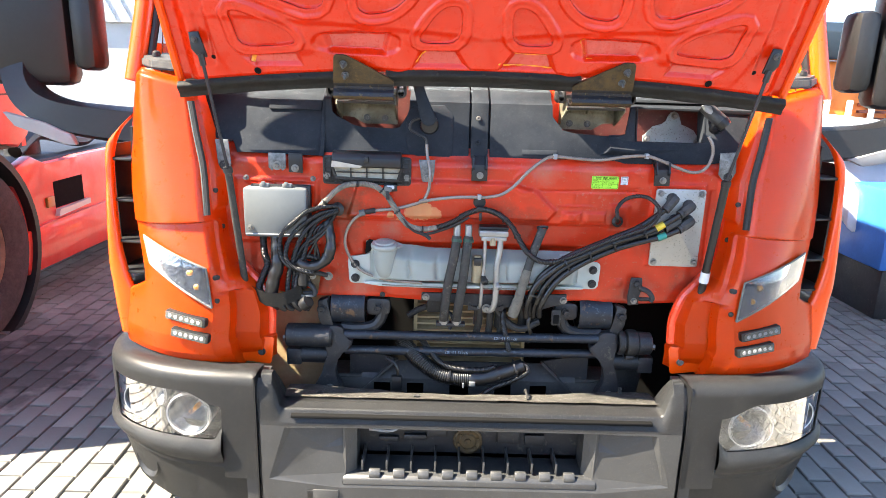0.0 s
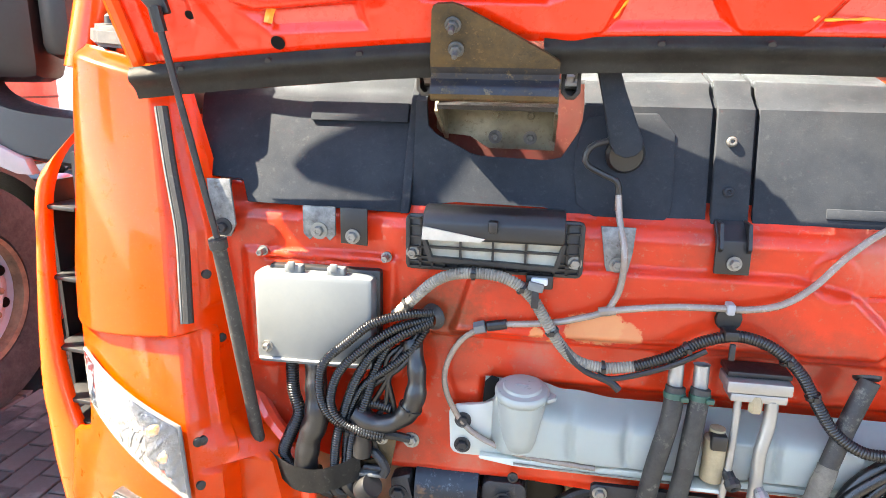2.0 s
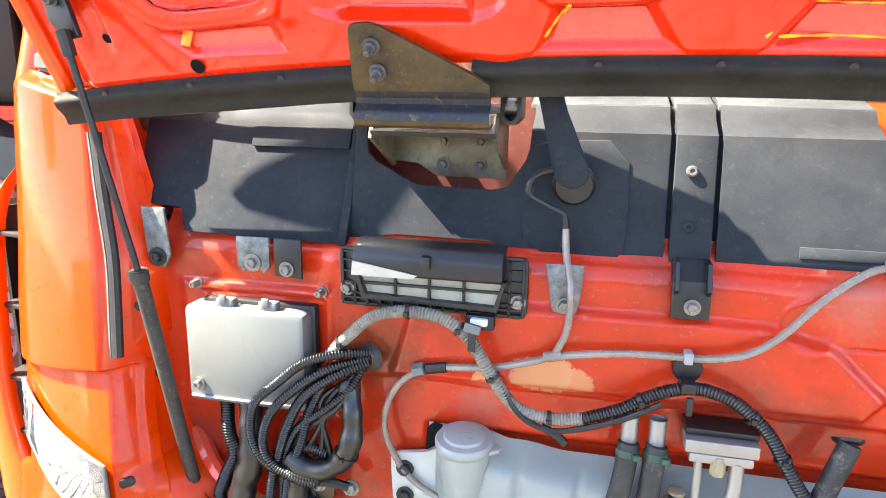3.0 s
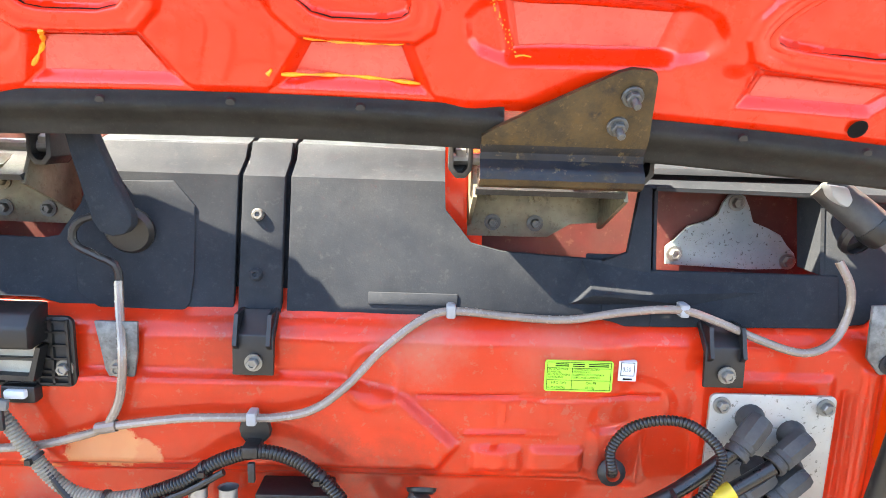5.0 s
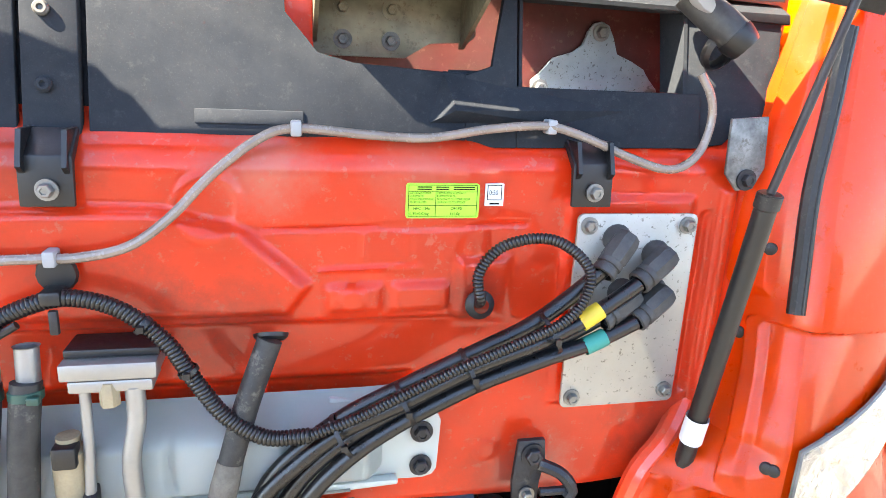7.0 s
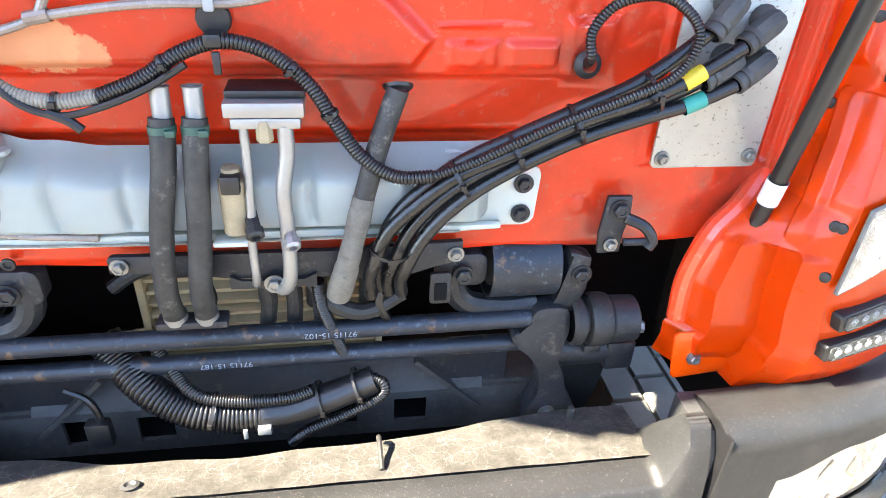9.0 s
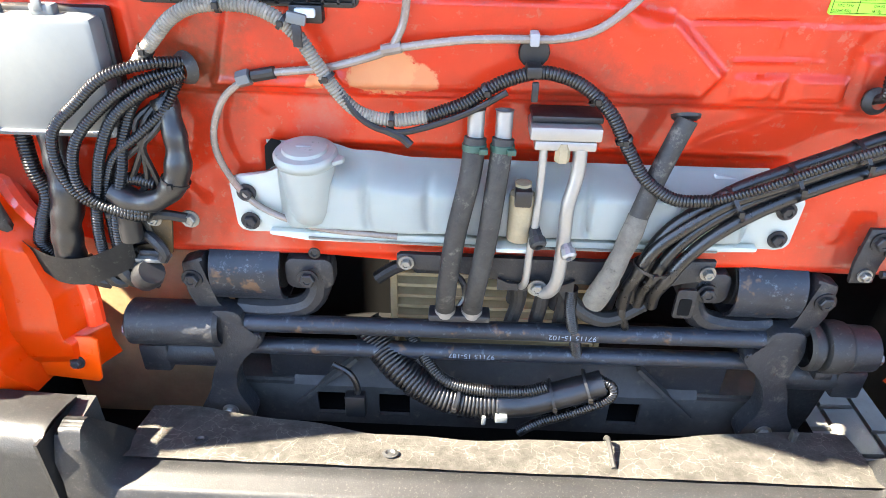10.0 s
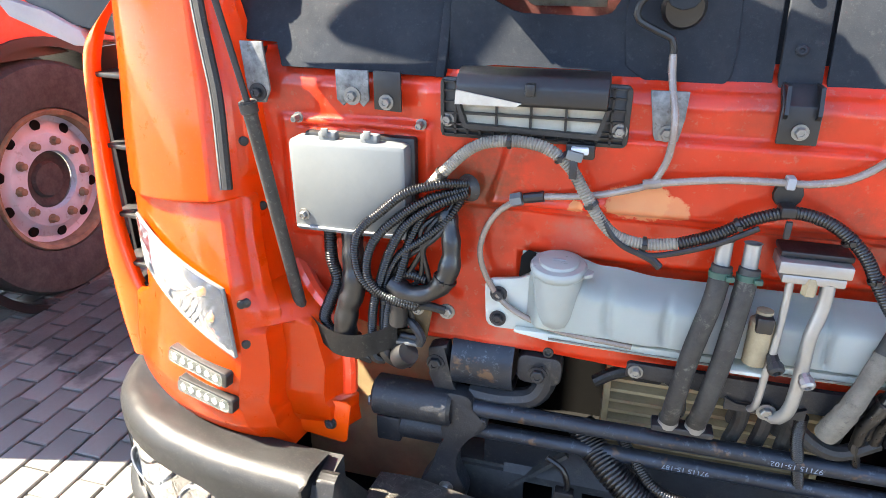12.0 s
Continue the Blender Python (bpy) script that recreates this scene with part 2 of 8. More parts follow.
M_BLUE = mat("blue_panel", (0.02, 0.13, 0.42), 0.4, vary=0.15, coat=0.3)
M_TYRE = mat("tyre", (0.035, 0.033, 0.032), 0.85, vary=0.2, scale=9, dust=0.4, dust_col=(0.12, 0.11, 0.10), bump=0.2, bump_scale=120)
M_RIM = mat("rim_paint", (0.40, 0.46, 0.54), 0.5, 0.0, vary=0.1, dust=0.25, spots=0.3, spot_col=(0.18, 0.10, 0.05), spot_scale=30)
M_RIMRUST = mat("rim_rust", (0.20, 0.13, 0.08), 0.8, vary=0.3, scale=14)
M_HALL = mat("hall_cladding", (0.32, 0.335, 0.36), 0.6, vary=0.05, scale=1)
M_GLASSDARK = mat("dark_glass", (0.02, 0.03, 0.04), 0.05, vary=0.0, spec=0.8)


def mark_dirt_and_sun(m, marks, crisp=False):
    """Lays irregular marks of dirt and painted sunlight, (place, radius, colour, strength), over a material's colour.
    """
    nt = m.node_tree
    N, L = nt.nodes, nt.links
    b = N["Principled BSDF"]
    g = N.new("ShaderNodeNewGeometry")
    nz = N.new("ShaderNodeTexNoise")
    nz.inputs["Scale"].default_value, nz.inputs["Detail"].default_value, nz.inputs["Roughness"].default_value = 26.0, 8.0, 0.75
    L.new(g.outputs["Position"], nz.inputs["Vector"])
    src = b.inputs["Base Color"].links[0].from_socket
    for at, radius, colour, strength in marks:
        d = N.new("ShaderNodeVectorMath")
        d.operation = "DISTANCE"
        L.new(g.outputs["Position"], d.inputs[0])
        d.inputs[1].default_value = Vector(at) * K
        ma = N.new("ShaderNodeMath")
        ma.operation = "MULTIPLY_ADD"
        L.new(nz.outputs["Fac"], ma.inputs[0])
        ma.inputs[1].default_value = radius * K * 2.4
        L.new(d.outputs["Value"], ma.inputs[2])
        r = N.new("ShaderNodeMapRange")
        r.inputs["From Min"].default_value, r.inputs["From Max"].default_value = (radius * K * 2.15, radius * K * 2.3) if crisp else (radius * K * 1.5, radius * K * 2.9)
        r.inputs["To Min"].default_value, r.inputs["To Max"].default_value = strength, 0.0
        L.new(ma.outputs[0], r.inputs["Value"])
        x = N.new("ShaderNodeMix")
        x.data_type = "RGBA"
        L.new(r.outputs["Result"], x.inputs["Factor"])
        L.new(src, x.inputs[6])
        x.inputs[7].default_value = (*colour, 1)
        src = x.outputs[2]
    L.new(src, b.inputs["Base Color"])
    return m


BROWN, GRIME, CHALK = (0.16, 0.055, 0.022), (0.13, 0.05, 0.035), (0.60, 0.30, 0.22)
PEACH_SUN = (0.95, 0.42, 0.19)
mark_dirt_and_sun(M_BAY, [((-0.512, 2.585, 1.245), 0.062, BROWN, 0.9), ((-0.50, 2.585, 1.165), 0.045, GRIME, 0.4), ((-0.33, 2.59, 1.165), 0.035, CHALK, 0.55), ((-0.31, 2.585, 1.195), 0.025, CHALK, 0.4),
              ((0.88, 2.60, 0.98), 0.07, GRIME, 0.55), ((0.66, 2.59, 0.93), 0.05, CHALK, 0.5), ((0.60, 2.59, 0.91), 0.06, GRIME, 0.4), ((-0.58, 2.59, 0.93), 0.06, GRIME, 0.55), ((-0.45, 2.59, 0.925), 0.04, CHALK, 0.5),
              ((0.20, 2.59, 1.19), 0.06, GRIME, 0.5), ((0.07, 2.58, 1.215), 0.07, GRIME, 0.5), ((0.541, 2.586, 1.23), 0.035, GRIME, 0.6), ((-0.90, 2.60, 1.43), 0.06, GRIME, 0.5), ((-0.42, 2.59, 1.40), 0.10, GRIME, 0.35),
              ((0.25, 2.60, 1.425), 0.05, CHALK, 0.45), ((-0.02, 2.60, 1.43), 0.06, GRIME, 0.4), ((0.45, 2.60, 1.43), 0.05, CHALK, 0.3), ((0.05, 2.60, 0.90), 0.08, CHALK, 0.3), ((-0.92, 2.60, 1.02), 0.06, GRIME, 0.5)])


# peach sun patches painted into the bay wall's colour
mark_dirt_and_sun(M_BAY, [((-0.245, 2.585, 1.245), 0.030, PEACH_SUN, 0.95), ((-0.205, 2.585, 1.250), 0.034, PEACH_SUN, 0.95), ((-0.165, 2.585, 1.240), 0.026, PEACH_SUN, 0.8), ((-0.330, 2.585, 1.228), 0.016, PEACH_SUN, 0.95), ((-0.300, 2.585, 1.205), 0.015, PEACH_SUN, 0.9)], crisp=True)


def glass(name, tint=(1, 1, 1), rough=0.02):
    m = bpy.data.materials.new(name)
    m.use_nodes = True
    b = m.node_tree.nodes["Principled BSDF"]
    b.inputs["Base Color"].default_value = (*tint, 1)
    b.inputs["Transmission Weight"].default_value = 1.0
    b.inputs["Roughness"].default_value = rough
    b.inputs["IOR"].default_value = 1.3
    return m


M_LENS = glass("lamp_lens", (0.95, 0.97, 1.0))
M_SCREEN = glass("windscreen_glass", (0.75, 0.86, 0.9))


def paving_material():
    """Concrete blocks: each its own tone, with grain and stains."""
    m = mat("paving_block", (0.130, 0.128, 0.118), 0.85, vary=0.35, scale=1.6, dust=0.4, dust_col=(0.165, 0.150, 0.128), spots=0.5, spot_col=(0.12, 0.11, 0.10), spot_scale=90, bump=0.4, bump_scale=220)
    nt = m.node_tree
    b = nt.nodes["Principled BSDF"]
    src = b.inputs["Base Color"].links[0].from_socket
    g = nt.nodes.new("ShaderNodeNewGeometry")
    oi = nt.nodes.new("ShaderNodeObjectInfo")
    add = nt.nodes.new("ShaderNodeMath")
    add.operation = "ADD"
    nt.links.new(g.outputs["Random Per Island"], add.inputs[0])
    nt.links.new(oi.outputs["Random"], add.inputs[1])
    fr = nt.nodes.new("ShaderNodeMath")
    fr.operation = "FRACT"
    nt.links.new(add.outputs[0], fr.inputs[0])
    r = nt.nodes.new("ShaderNodeMapRange")
    r.inputs["To Min"].default_value, r.inputs["To Max"].default_value = 0.78, 1.15
    nt.links.new(fr.outputs[0], r.inputs["Value"])
    x = nt.nodes.new("ShaderNodeVectorMath")
    x.operation = "SCALE"
    nt.links.new(src, x.inputs[0])
    nt.links.new(r.outputs["Result"], x.inputs["Scale"])
    # a damp oily stain beside the neighbour's wheel
    def op(kind, a, c):
        o = nt.nodes.new("ShaderNodeMath")
        o.operation = kind
        for k, v in enumerate((a, c)):
            if isinstance(v, float):
                o.inputs[k].default_value = v
            else:
                nt.links.new(v, o.inputs[k])
        return o.outputs[0]
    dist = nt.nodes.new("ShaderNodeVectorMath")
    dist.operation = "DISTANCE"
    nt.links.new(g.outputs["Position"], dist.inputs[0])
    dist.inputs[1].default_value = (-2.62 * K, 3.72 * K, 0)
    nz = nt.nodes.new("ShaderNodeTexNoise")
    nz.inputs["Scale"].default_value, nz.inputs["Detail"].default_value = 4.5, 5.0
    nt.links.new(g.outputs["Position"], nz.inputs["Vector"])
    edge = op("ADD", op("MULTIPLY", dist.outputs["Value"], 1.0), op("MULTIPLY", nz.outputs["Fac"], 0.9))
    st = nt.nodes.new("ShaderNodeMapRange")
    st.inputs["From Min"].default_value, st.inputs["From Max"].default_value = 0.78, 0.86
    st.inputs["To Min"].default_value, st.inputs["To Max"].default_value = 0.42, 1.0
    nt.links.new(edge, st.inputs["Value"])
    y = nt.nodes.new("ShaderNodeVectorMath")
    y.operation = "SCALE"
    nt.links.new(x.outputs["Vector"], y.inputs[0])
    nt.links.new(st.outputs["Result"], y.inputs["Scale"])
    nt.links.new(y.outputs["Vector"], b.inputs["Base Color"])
    return m


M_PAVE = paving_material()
M_YARD = mat("yard_ground", (0.085, 0.082, 0.074), 0.9, vary=0.2, scale=0.8, bump=0.3, bump_scale=40)


# ---- mesh helpers (plan units) ----
def thing(name, base, label, category, group="", kind=""):
    e = new(name)
    e.location = Vector(base) * K
    e.empty_display_size = 0.05
    return tagged(e, label, category, group, kind)


def part(name, bm, material, parent=None, label="", smooth=35.0, weld=0.0):
    """Links a bmesh as one mesh object, under a thing or a part; its points are places in the plan."""
    if weld:
        bmesh.ops.remove_doubles(bm, verts=bm.verts, dist=weld)
    bmesh.ops.recalc_face_normals(bm, faces=bm.faces)
    for v in bm.verts:
        v.co *= K
    me = bpy.data.meshes.new(name)
    bm.to_mesh(me)
    bm.free()
    me.materials.append(material)
    for p in me.polygons:
        p.use_smooth = smooth > 0
    if smooth > 0:
        me.set_sharp_from_angle(angle=radians(smooth))
    ob = new(name, me)
    if parent:
        ob.parent = parent
        if parent.type == "EMPTY":
            ob.matrix_parent_inverse = Matrix.Translation(-parent.location)
    if label:
        ob["label"] = label
    return ob


def add_prism(bm, poly, d0, d1, axis="y", bevel=0.0, segs=2):
    """An extruded outline. axis y: (x, z) outline from y = d0 to d1; axis x: (y, z); axis z: (x, y)."""
    def p(a, b, d):
        return {"y": (a, d, b), "x": (d, a, b), "z": (a, b, d)}[axis]
    lo = [bm.verts.new(p(a, b, d0)) for a, b in poly]
    hi = [bm.verts.new(p(a, b, d1)) for a, b in poly]
    n = len(poly)
    faces = [bm.faces.new(lo), bm.faces.new(hi[::-1])]
    for i in range(n):
        faces.append(bm.faces.new((lo[i], hi[i], hi[(i + 1) % n], lo[(i + 1) % n])))
    if bevel:
        es = list({e for f in faces for e in f.edges})
        bmesh.ops.bevel(bm, geom=es, offset=bevel, segments=segs, affect="EDGES", profile=0.5)
    return bm


def prism(poly, d0, d1, axis="y", bevel=0.0, segs=2):
    return add_prism(bmesh.new(), poly, d0, d1, axis, bevel, segs)


def rect(x0, x1, z0, z1):
    return [(x0, z0), (x1, z0), (x1, z1), (x0, z1)]


def box(x0, x1, y0, y1, z0, z1, bevel=0.004):
    return prism(rect(x0, x1, z0, z1), y0, y1, "y", bevel)


def add_box(bm, x0, x1, y0, y1, z0, z1, bevel=0.0):
    return add_prism(bm, rect(x0, x1, z0, z1), y0, y1, "y", bevel)


def rounded(x0, x1, z0, z1, r, n=4):
    out = []
    for cx, cz, a0 in ((x1 - r, z1 - r, 0), (x0 + r, z1 - r, 90), (x0 + r, z0 + r, 180), (x1 - r, z0 + r, 270)):
        for i in range(n + 1):
            a = radians(a0 + 90 * i / n)
            out.append((cx + r * math.cos(a), cz + r * math.sin(a)))
    return out


def spline(pts, step):
    """Points along a smooth curve through pts, about step apart."""
    P = [Vector(p) for p in pts]
    P = [P[0] * 2 - P[1]] + P + [P[-1] * 2 - P[-2]]
    fine = []
    for i in range(1, len(P) - 2):
        for k in range(24):
            t = k / 24
            a, b, c, d = P[i - 1], P[i], P[i + 1], P[i + 2]
            fine.append(0.5 * ((2 * b) + (c - a) * t + (2 * a - 5 * b + 4 * c - d) * t * t + (3 * b - a - 3 * c + d) * t ** 3))
    fine.append(P[-2])
    out, left = [fine[0]], step
    for a, b in zip(fine, fine[1:]):
        l = (b - a).length
        pos = 0.0
        while l - pos >= left and l > 0:
            pos += left
            out.append(a.lerp(b, pos / l))
            left = step
        left -= l - pos
    if (out[-1] - fine[-1]).length > step * 0.3:
        out.append(fine[-1])
    return out


def sweep(pts, radius, step=0.012, n=10, rib=0.0, pitch=0.006, bm=None, cap=True, straight=False):
    """A round tube along a curve; rib: depth of the rings of a corrugated conduit, pitch: their spacing."""
    bm = bm or bmesh.new()
    if rib:
        step = pitch / 4
    line = [Vector(p) for p in pts] if straight else spline(pts, step)
    up = Vector((0.13, 0.31, 0.94))
    rings, nrm = [], None
    for i, c in enumerate(line):
        t = (line[min(i + 1, len(line) - 1)] - line[max(i - 1, 0)]).normalized()
        if nrm is None:
            nrm = t.cross(up).normalized()
        nrm = (nrm - t * nrm.dot(t)).normalized()
        bn = t.cross(nrm)
        r = radius(i / max(1, len(line) - 1)) if callable(radius) else radius
        if rib:
            r -= rib * (0, 0.35, 1, 0.35)[i % 4]
        rings.append([bm.verts.new(c + (nrm * math.cos(2 * math.pi * k / n) + bn * math.sin(2 * math.pi * k / n)) * r) for k in range(n)])
    for a, b in zip(rings, rings[1:]):
        for k in range(n):
            bm.faces.new((a[k], a[(k + 1) % n], b[(k + 1) % n], b[k]))
    if cap:
        bm.faces.new(rings[0][::-1])
        bm.faces.new(rings[-1])
    return bm


def lathe(profile, at, axis, n=20, bm=None):
    """Turns a profile of (radius, height) about an axis through a place."""
    bm = bm or bmesh.new()
    q = Vector((0, 0, 1)).rotation_difference(Vector(axis).normalized())
    rings = []
    for r, hgt in profile:
        if r <= 1e-6:
            rings.append([bm.verts.new(Vector(at) + q @ Vector((0, 0, hgt)))])
        else:
            rings.append([bm.verts.new(Vector(at) + q @ Vector((r * math.cos(2 * math.pi * k / n), r * math.sin(2 * math.pi * k / n), hgt))) for k in range(n)])
    for a, b in zip(rings, rings[1:]):
        for k in range(n):
            vs = [a[k % len(a)], a[(k + 1) % len(a)], b[(k + 1) % len(b)], b[k % len(b)]]
            vs = list(dict.fromkeys(vs))
            if len(vs) > 2:
                bm.faces.new(vs)
    return bm


def surface(f, nu, nv, thick=0.0, bm=None):
    """A grid over f(u, v), u and v in 0..1, thickened away from its front."""
    bm = bm or bmesh.new()
    g = [[bm.verts.new(f(i / nu, j / nv)) for j in range(nv + 1)] for i in range(nu + 1)]
    for i in range(nu):
        for j in range(nv):
            bm.faces.new((g[i][j], g[i + 1][j], g[i + 1][j + 1], g[i][j + 1]))
    if thick:
        bmesh.ops.solidify(bm, geom=bm.faces[:], thickness=thick)
    return bm


def bolt(parent, at, axis=(0, -1, 0), r=0.011, material=None, washer=0.0, name="bolt", length=0.01):
    """A hexagon bolt head on a washer."""
    bm = bmesh.new()
    w = washer or r * 1.45
    lathe([(0, 0), (w, 0), (w, 0.003), (r * 0.9, 0.003)], at, axis, 18, bm)
    lathe([(r, 0.003), (r, 0.003 + length * 0.8), (r * 0.85, 0.003 + length), (r * 0.5, 0.003 + length), (r * 0.45, 0.001 + length), (0, 0.001 + length)], at, axis, 6, bm)
    return part(name, bm, material or M_STEEL, parent, smooth=25)


def smooth_in(d, w):
    """0 outside (d < 0), 1 past w inside."""
    t = max(0.0, min(1.0, d / w))
    return t * t * (3 - 2 * t)


def inside_poly(x, z, poly):
    """Distance inside a convex counter-clockwise outline (negative outside)."""
    best = 9.0
    for (x0, z0), (x1, z1) in zip(poly, poly[1:] + poly[:1]):
        l = math.hypot(x1 - x0, z1 - z0)
        best = min(best, ((x1 - x0) * (z - z0) - (z1 - z0) * (x - x0)) / l)
    return best


def inside_rect(x, z, x0, x1, z0, z1):
    return min(x - x0, x1 - x, z - z0, z1 - z)


def lerp_table(table, t):
    if t <= table[0][0]:
        return Vector(table[0][1:])
    for a, b in zip(table, table[1:]):
        if t <= b[0]:
            return Vector(a[1:]).lerp(Vector(b[1:]), (t - a[0]) / (b[0] - a[0]))
    return Vector(table[-1][1:])


# ---- the truck ----
def soften(poly, rounds=2):
    """Cuts the corners of an outline."""
    for _ in range(rounds):
        poly = [(p[0] + (q[0] - p[0]) * k, p[1] + (q[1] - p[1]) * k) for p, q in zip(poly, poly[1:] + poly[:1]) for k in (0.22, 0.78)]
    return poly


truck = thing("truck", (0, 3.4, 0.0), "orange-red truck with its front lid raised, standing on paving", "truck")


# bay wall: pressed sheet steel behind the lid
WALL_Y = 2.60
HEX = [(-0.50, 1.215), (0.28, 1.215), (0.315, 1.262), (0.225, 1.345), (0.12, 1.372), (-0.46, 1.372)]
BOTTOM = [(-0.96, 0.95), (-0.86, 0.93), (-0.70, 0.885), (-0.36, 0.888), (-0.20, 0.876), (0.20, 0.876), (0.40, 0.892), (0.46, 0.897), (0.58, 0.887), (0.66, 0.884), (0.84, 0.90), (0.96, 0.95)]


def wall_out(x, z):
    """How far the pressed wall stands out at a place."""
    o = 0.0
    shelf = smooth_in(z - 1.200, 0.012) * smooth_in(0.62 - abs(x + 0.04), 0.06)
    o += 0.014 * shelf - 0.014
    o += 0.017 * smooth_in(inside_poly(x, z, HEX), 0.016)
    o += 0.009 * smooth_in(inside_rect(x, z, 0.325, 0.405, 1.218, 1.262), 0.007)
    o += 0.009 * smooth_in(inside_rect(x, z, 0.415, 0.50, 1.218, 1.262), 0.007)
    o += 0.005 * smooth_in(0.021 - math.hypot(x - 0.362, z - 1.24), 0.006)
    o += 0.006 * smooth_in(inside_rect(x, z, 0.31, 0.46, 1.276, 1.286), 0.006)
    o -= 0.006 * smooth_in(inside_rect(x, z, 0.235, 0.62, 1.335, 1.345), 0.006)
    for cx in (0.375, 0.438):
        o += 0.004 * smooth_in(inside_rect(x, z, cx - 0.004, cx + 0.006, 1.292, 1.335), 0.005)
    o += 0.007 * smooth_in(inside_rect(x, z, 0.50, 0.60, 1.185, 1.30), 0.02)
    o += 0.007 * smooth_in(inside_rect(x, z, 0.668, 0.884, 1.045, 1.385), 0.012)
    o -= 0.008 * smooth_in(inside_rect(x, z, 0.895, 0.915, 1.05, 1.36), 0.008)
    o += 0.010 * smooth_in(inside_rect(x, z, 0.92, 0.955, 1.0, 1.40), 0.012)
    o += 0.010 * smooth_in(inside_rect(x, z, -0.93, -0.60, 1.10, 1.365), 0.015)
    o -= 0.008 * smooth_in(inside_rect(x, z, -0.89, -0.62, 1.338, 1.346), 0.005)
    o += 0.006 * smooth_in(inside_rect(x, z, -0.50, -0.33, 1.215, 1.235), 0.008)
    o += 0.005 * smooth_in(0.026 - math.hypot(x + 0.30, z - 1.23), 0.008)
    o += 0.006 * smooth_in(0.05 - math.hypot(x - 0.18, z - 1.365), 0.012) - 0.006 * smooth_in(0.04 - math.hypot(x - 0.18, z - 1.37), 0.012)
    o -= 0.030 * smooth_in(inside_rect(x, z, -0.44, 0.46, 0.945, 1.125), 0.03)
    o += 0.004 * smooth_in(0.022 - math.hypot(x - 0.575, z - 0.975), 0.01)
    o -= 0.012 * smooth_in(0.905 - z, 0.03)
    o -= 0.055 * smooth_in(z - 1.40, 0.085) ** 2
    o += 0.0016 * (noise.noise((x * 7, z * 7, 1.3)) + 0.5 * noise.noise((x * 19, z * 19, 4.1)))
    return o


def wall_point(u, v):
    x = -0.972 + 1.944 * u
    zb = lerp_table([(a, b, 0.0) for a, b in BOTTOM], x)[0]
    z = zb + (1.485 - zb) * v
    return (x, WALL_Y - wall_out(x, z), z)


wall = part("bay_wall", surface(wall_point, 330, 120, 0.004), M_BAY, truck, "orange-red pressed sheet-metal wall behind the open lid", smooth=60)
for x, z in ((-0.36, 0.905), (0.63, 0.955)):
    part("hole_grommet", lathe([(0.011, 0), (0.011, 0.004), (0.007, 0.005), (0.005, 0.001), (0, 0.001)], (x, WALL_Y - 0.001, z), (0, -1, 0), 14), M_RUBBER, wall)
for x, z in ((-0.876, 1.360), (-0.624, 1.362)):
    bolt(wall, (x, 2.592, z), r=0.0072, length=0.020, name="stud")
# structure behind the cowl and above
part("upper_bulkhead", box(-1.0, 1.0, 2.83, 2.86, 1.40, 1.80, 0.0), M_DARKENED_RED, truck)


# corner panels -------------------------------------------------------------
INNER = [(0.62, -0.945, 2.475), (0.70, -0.985, 2.437), (0.77, -0.992, 2.428), (0.90, -0.972, 2.437), (1.04, -0.990, 2.452), (1.20, -1.025, 2.505), (1.40, -1.045, 2.545), (1.61, -1.075, 2.59), (1.72, -1.085, 2.605)]
FLANGE_IN = [(0.62, -0.795, 2.54), (0.733, -0.778, 2.54), (0.745, -0.790, 2.545), (0.84, -0.785, 2.55), (0.93, -0.815, 2.555), (0.98, -0.868, 2.575), (1.02, -0.920, 2.62), (1.12, -0.952, 2.65), (1.40, -0.958, 2.66), (1.52, -1.000, 2.655), (1.73, -1.050, 2.65)]
OUTER = [(0.62, -1.39, 2.615), (0.75, -1.41, 2.62), (0.90, -1.415, 2.65), (1.0, -1.40, 2.68), (1.3, -1.385, 2.70), (1.5, -1.35, 2.71), (1.64, -1.325, 2.71), (1.75, -1.29, 2.71)]


def corner_curve(z, u):
    """Place on the left corner panel at height z, u from the inner edge (0) to the outer (1)."""
    a, b = lerp_table(INNER, z), lerp_table(OUTER, z)
    c = Vector((a[0] - 0.21, a[1] - 0.012))
    p = a * (1 - u) ** 2 + c * (2 * u * (1 - u)) + b * u * u
    step = smooth_in(z - 1.198 + 0.03 * u, 0.008) * smooth_in(0.95 - u, 0.5)
    p = p + Vector((-0.006, -0.022)) * step
    return p


def on_corner(x, z, off=0.0):
    """The panel's y at x (left side, x < 0), set off to the front."""
    lo, hi = 0.0, 1.0
    for _ in range(18):
        mid = (lo + hi) / 2
        if corner_curve(z, mid)[0] > x:
            lo = mid
        else:
            hi = mid
    p = corner_curve(z, lo)
    q = corner_curve(z, min(1, lo + 0.02))
    t = Vector((q[0] - p[0], q[1] - p[1])).normalized()
    return Vector((p[0] - abs(t[1]) * off, p[1] - abs(t[0]) * off, z))


# how much of the section the panel covers at each height: it is cut away beside the air deflector's opening
REACH = [(0.62, 1.0, 0), (0.885, 1.0, 0), (0.925, 0.80, 0), (0.95, 0.70, 0), (1.10, 0.745, 0), (1.30, 0.83, 0), (1.45, 0.93, 0), (1.56, 1.0, 0)]
LAMP = [(-0.978, 0.893), (-0.996, 1.040), (-1.255, 1.135), (-1.225, 1.035)]


